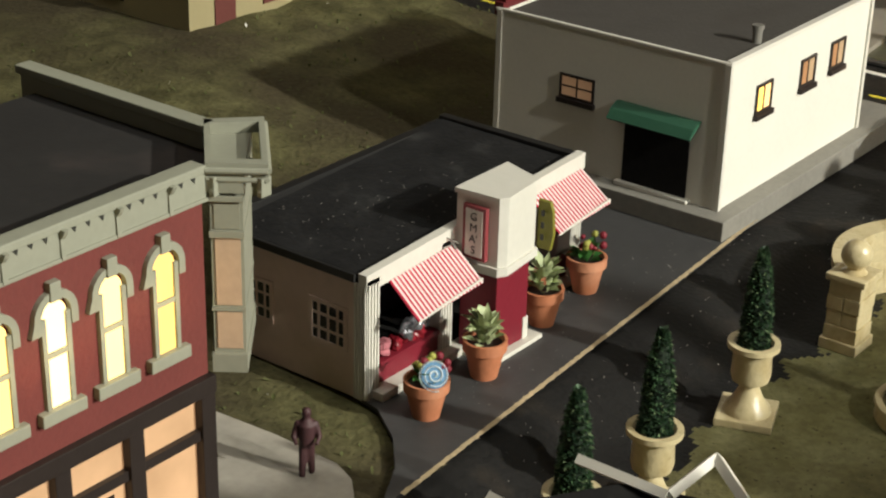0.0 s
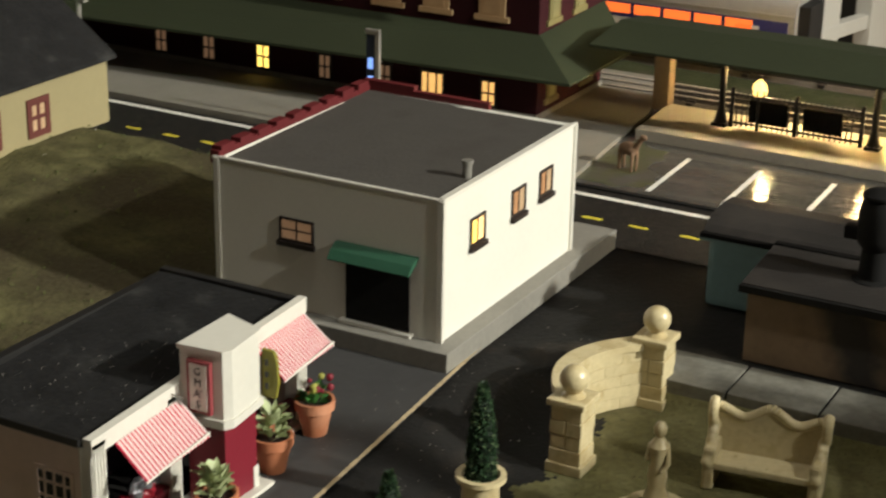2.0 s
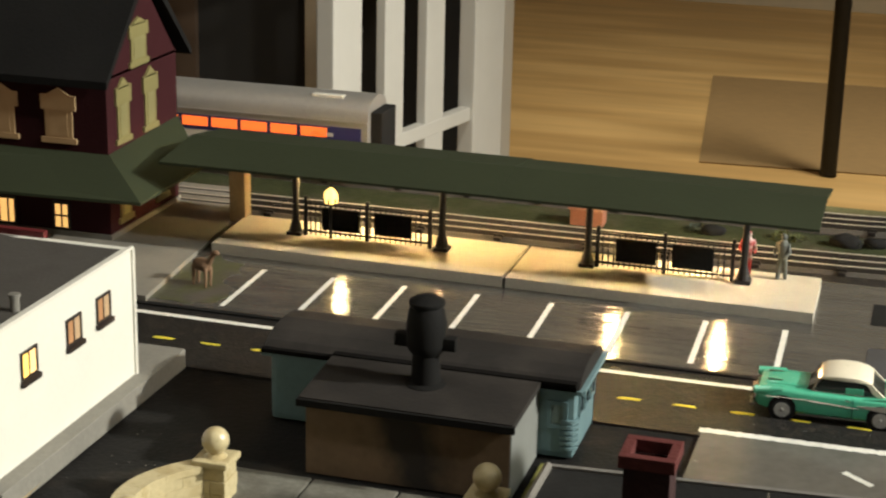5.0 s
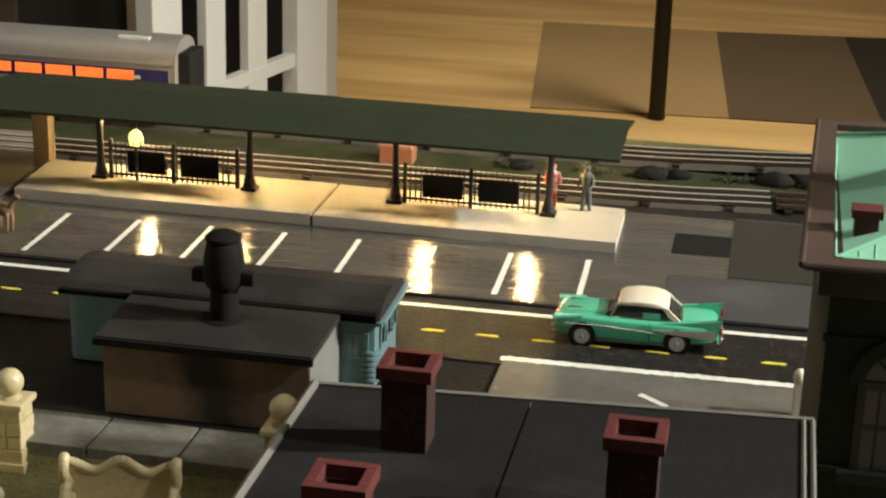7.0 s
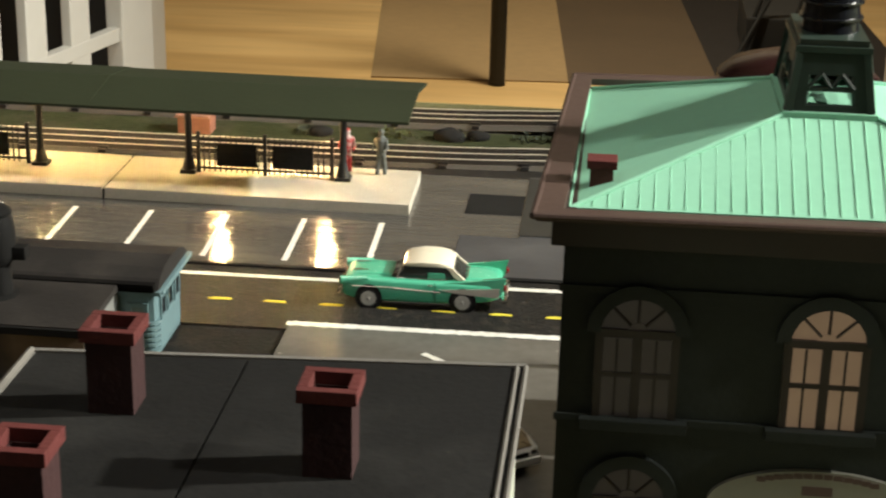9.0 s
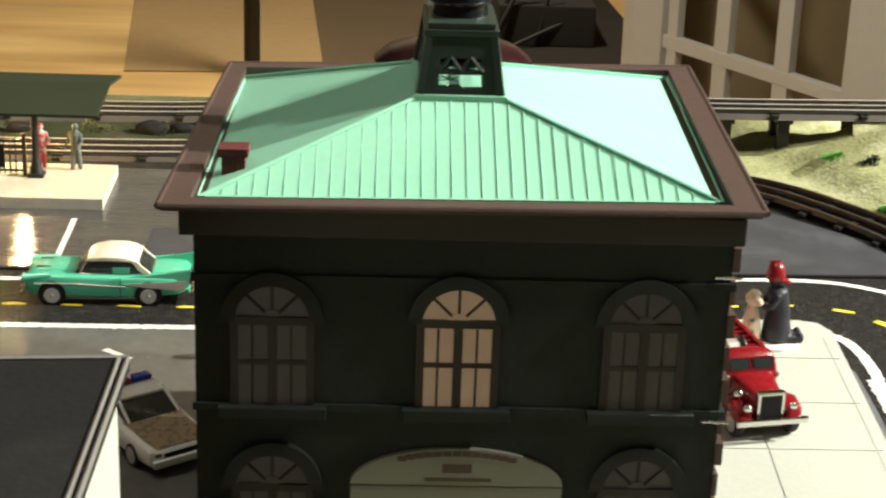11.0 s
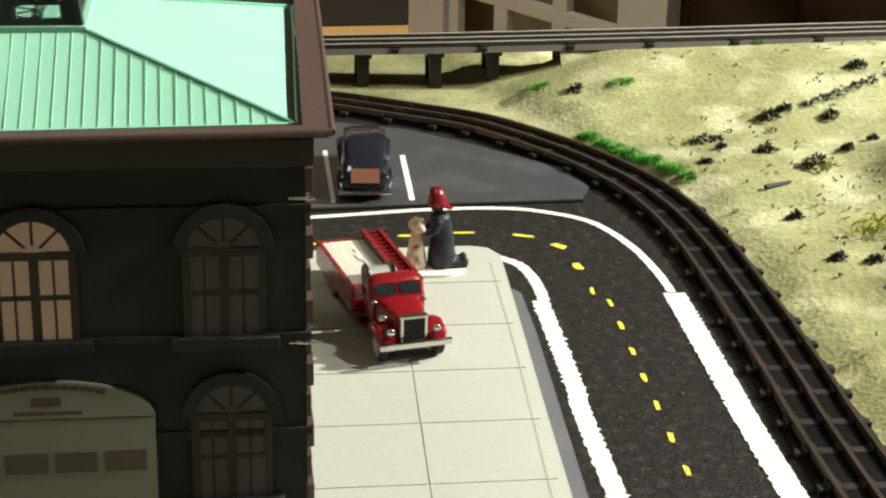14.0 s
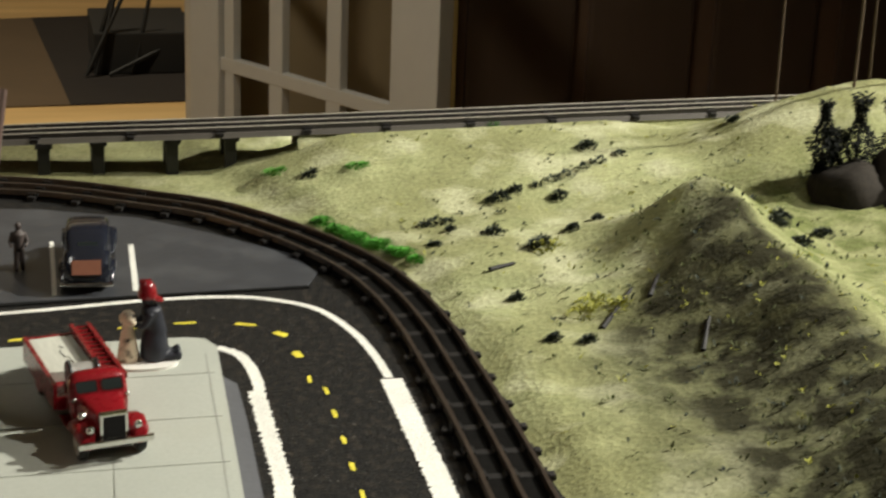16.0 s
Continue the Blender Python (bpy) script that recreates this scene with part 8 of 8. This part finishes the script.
for x, y in ((50.0, 51.6), (50.5, 52.3), (50.9, 51.4), (50.7, 58.2)):
    clump("weed", [(x, y, 0.5), (x + 0.5, y + 0.3, 0.3)], BUSH[3], "yellow-green weeds on the sandy bank", "weeds", 80, "weeds", 0.7, 0.15)

tufts = [Shape(), Shape(), Shape()]
random.seed(33)
for k in range(5200):
    x, y = random.uniform(45.8, 75), random.uniform(36, 70.5)
    if 0.42 * max(0, y - 58) + x < 46.6:
        continue
    slope = math.exp(-(((x - 54.5) / 3.5) ** 2)) if y < 58 else 0.0
    if random.random() > 0.12 + 0.55 * slope + 0.35 * max(0.0, wobble(x, y, 0.5, 11)):
        continue
    s = tufts[0 if random.random() < 0.35 else (1 if random.random() < 0.7 else 2)]
    a, e = random.uniform(0, math.tau), random.uniform(0.1, 1.2)
    z = height(x, y)
    for j in range(random.randint(1, 4)):
        leaf(s, (x + random.uniform(-0.1, 0.1), y + random.uniform(-0.1, 0.1), z), (math.cos(a + j) * math.cos(e), math.sin(a + j) * math.cos(e), math.sin(e)), random.uniform(0.08, 0.3), random.uniform(0.015, 0.06))
for s, m, nm in zip(tufts, (BUSH[0], BUSH[1], BUSH[3]), ("dark_scrub", "olive_scrub", "yellow_scrub")):
    ob = link_mesh(nm, s, m)
    tagged(ob, "scattered scrub and litter on the sandy field", "scrub", kind="stuff")
flecks = Shape()
lawn = Shape()
random.seed(5)
for k in range(2600):
    x, y = random.uniform(-30, -11.3) if k % 3 else random.uniform(-12, -4.2), random.uniform(24.2, 50.5)
    if x > -11.5 and y > 26.5:
        continue
    a, e = random.uniform(0, math.tau), random.uniform(0.0, 1.2)
    leaf(flecks if random.random() < 0.02 else lawn, (x, y, height(x, y)), (math.cos(a) * math.cos(e), math.sin(a) * math.cos(e), math.sin(e)), random.uniform(0.06, 0.22), random.uniform(0.015, 0.05))
tagged(link_mesh("lawn_litter", lawn, BUSH[1]), "olive flock and litter on the left lawn", "grass", kind="stuff")
tagged(link_mesh("white_flecks", flecks, WHITE_PAINT), "small white flecks lying in the grass", "litter", kind="stuff")
single("fallen_log", Shape().rod((-0.55, -0.2, 0.06), (0.45, 0.2, 0.1), 0.09, 9, 0.06), TIE, (48.65, 56.4, height(48.65, 56.4)), "short dark fallen log on the sand", "log")
for a, b in (((50.2, 50.2), (52.0, 52.6)), ((52.2, 51.4), (52.9, 52.6)), ((52.4, 47.2), (53.2, 48.8))):
    single("dead_branch", Shape().rod((0, 0, 0.03), (b[0] - a[0], b[1] - a[1], height(*b) - height(*a) + 0.05), 0.09, 7, 0.05), TIE, (*a, height(*a)), "dark dead branch lying on the bank", "branch", group="branches")


def dark_shrub(x, y, low, tall, wide, seed):
    """A stubby evergreen: short trunk, uneven tiers of drooping dark sprays."""
    random.seed(seed)
    t = thing("dark_shrub", (x, y, low), "stubby near-black evergreen on the dark rock", "shrub", group="dark shrubs")
    part("trunk", Shape().rod((0, 0, 0), (0.03, 0.03, tall * 0.95), 0.1, 8, 0.03), TIE, t)
    q = Shape()
    for k in range(900):
        h = random.random()
        r = wide * (0.55 + 0.45 * math.sin(h * 9.0 + seed)) * (1 - 0.55 * h) * random.random() ** 0.4
        a, e = random.uniform(0, math.tau), random.uniform(-0.9, 0.6)
        leaf(q, (r * math.cos(a), r * math.sin(a), 0.1 + tall * h * 0.95), (math.cos(a) * math.cos(e), math.sin(a) * math.cos(e), math.sin(e)), random.uniform(0.14, 0.3), 0.07)
    part("foliage", q, shader("evergreen_dark_%d" % seed, (0.012, 0.013, 0.011), 0.85, vary=0.4, grain=4, spec=0.15), t)


for k, (x, y, low, tall, wide) in enumerate(((62.3, 60.3, 2.2, 3.2, 0.8), (63.8, 60.4, 2.4, 3.2, 0.95), (65.4, 60.6, 2.4, 3.0, 1.0), (63.0, 60.7, 2.2, 1.9, 0.9))):
    dark_shrub(x, y, low, tall, wide, 60 + k)
for k, (x, y, tall, r) in enumerate(((63.55, 67.5, 7.5, 0.055), (66.3, 66.0, 8.5, 0.07), (67.3, 66.6, 8.5, 0.06), (68.2, 65.6, 8.0, 0.08), (69.0, 66.4, 8.5, 0.06))):
    single("bare_stem", Shape().rod((0, 0, -0.2), (0.12 * math.sin(k * 2.0), 0.1, tall), r, 7, r * 0.6), shader("stem_brown_%d" % k, (0.09, 0.06, 0.035), 0.8, vary=0.2), (x, y, height(x, y)), "tall thin bare brown stem on the hill", "tree", group="bare stems")
random.seed(77)
for k, (x, y) in enumerate(((15.2, 72.3), (20.5, 72.5), (8.7, 72.2), (12.2, 72.4), (18.0, 72.6))):
    clump("bush", [(x, y, 0.6), (x + 0.7, y, 0.5)], BUSH[k % 2], "dark green bush between the tracks", "bush", 90, "track bushes", 0.8)

strip = Shape()
rim = smooth_line([(-20, 71.0), (8, 71.0), (18, 71.4), (27, 72.0), (27, 73.2), (18, 73.5), (8, 73.5), (-20, 73.4)], 0.5)
strip.prism([(p.x + 0.2 * noise.noise(p * 0.9), p.y + 0.25 * noise.noise(p * 0.9 + Vector((5, 0, 0)))) for p in rim], 0.1, Matrix.Translation((0, 0, 0.0)))
setting("grass_verge", strip, shader("verge_dark_green", (0.034, 0.04, 0.018), 0.95, vary=0.4, grain=5, coarse=0.5, bump=0.8, stain=(0.05, 0.044, 0.028), stain_at=0.6, spec=0.1))
random.seed(78)
for k, (x, y, r) in enumerate(((14.9, 72.2, 0.55), (16.0, 72.4, 0.4), (19.9, 72.6, 0.6), (21.2, 72.7, 0.5), (9.4, 72.0, 0.4))):
    lump = Shape().ball(0, 0, 0, r, 1.3, 0.8, 0.7, seg=16)
    for v in lump.bm.verts:
        v.co *= 1 + 0.3 * noise.noise(v.co * 2.2 + Vector((k, 0, 0)))
    single("black_clinker", lump, MATT_BLACK, (x, y, 0.25), "lump of black clinker lying between the tracks", "clinker", group="clinker lumps", smooth=True)

# grit and dust on the flat roofs and the black board
grit = Shape()
random.seed(91)


def speck(x, y, z, r):
    a = random.uniform(0, math.tau)
    ring = [(x + r * math.cos(a + k * 2.1), y + r * math.sin(a + k * 2.1), z + random.uniform(0, r)) for k in range(3)]
    v = [grit.bm.verts.new(q) for q in (*ring, (x, y, z + r))]
    grit.bm.faces.new(v[:3])
    for k in range(3):
        grit.bm.faces.new((v[k], v[(k + 1) % 3], v[3]))


for k in range(220):
    x, y = random.uniform(-10.9, -6.95), random.uniform(26.9, 34.9)
    if random.random() < 1.3 - (y - 26.9) / 8:
        speck(x, y, 3.09 + 0.025 * (y - 26.7), random.uniform(0.008, 0.03))
for k in range(260):
    speck(random.uniform(-4.6, -1.2), random.uniform(24, 46), -0.02 - 0.4 * random.random(), random.uniform(0.01, 0.035))
for k in range(180):
    speck(random.uniform(-6.4, -4.2), random.uniform(28, 41), 0.102, random.uniform(0.008, 0.025))
for k in range(620):
    speck(random.uniform(9.5, 42), random.uniform(51.3, 55.3), 0.022, random.uniform(0.008, 0.028))
for k in range(420):
    speck(random.uniform(39.2, 42.5), random.uniform(34, 51.3), 0.022, random.uniform(0.008, 0.026))
for k in range(90):
    speck(random.uniform(31, 42), random.uniform(57, 66), 0.102, random.uniform(0.012, 0.035))
tagged(link_mesh("grit", grit, shader("grit_pale", (0.22, 0.21, 0.19), 0.7, vary=0.3)), "pale grit and dust specks on roofs and roads", "grit", kind="stuff")


def boulder(x, y, r, tall, seed):
    """A lumpy dark rock half sunk in the field."""
    s = Shape().ball(0, 0, 0, r, 1.0, 0.8, tall, seg=24)
    for v in s.bm.verts:
        v.co *= 1 + 0.22 * noise.noise(v.co * 0.9 + Vector((seed, 0, 0))) + 0.07 * noise.noise(v.co * 3.0 + Vector((0, seed, 0)))
    return single("boulder", s, shader("rock_dark_%d" % seed, (0.022, 0.018, 0.014), 0.9, vary=0.4, grain=5, bump=0.6, spec=0.15), (x, y, height(x, y) - 0.35), "dark brown weathered rock sunk in the field", "rock", group="rocks", smooth=True)


boulder(63.4, 59.6, 1.9, 0.8, 3)
boulder(66.2, 59.4, 2.3, 0.85, 5)
boulder(65.2, 57.8, 1.4, 0.6, 7)
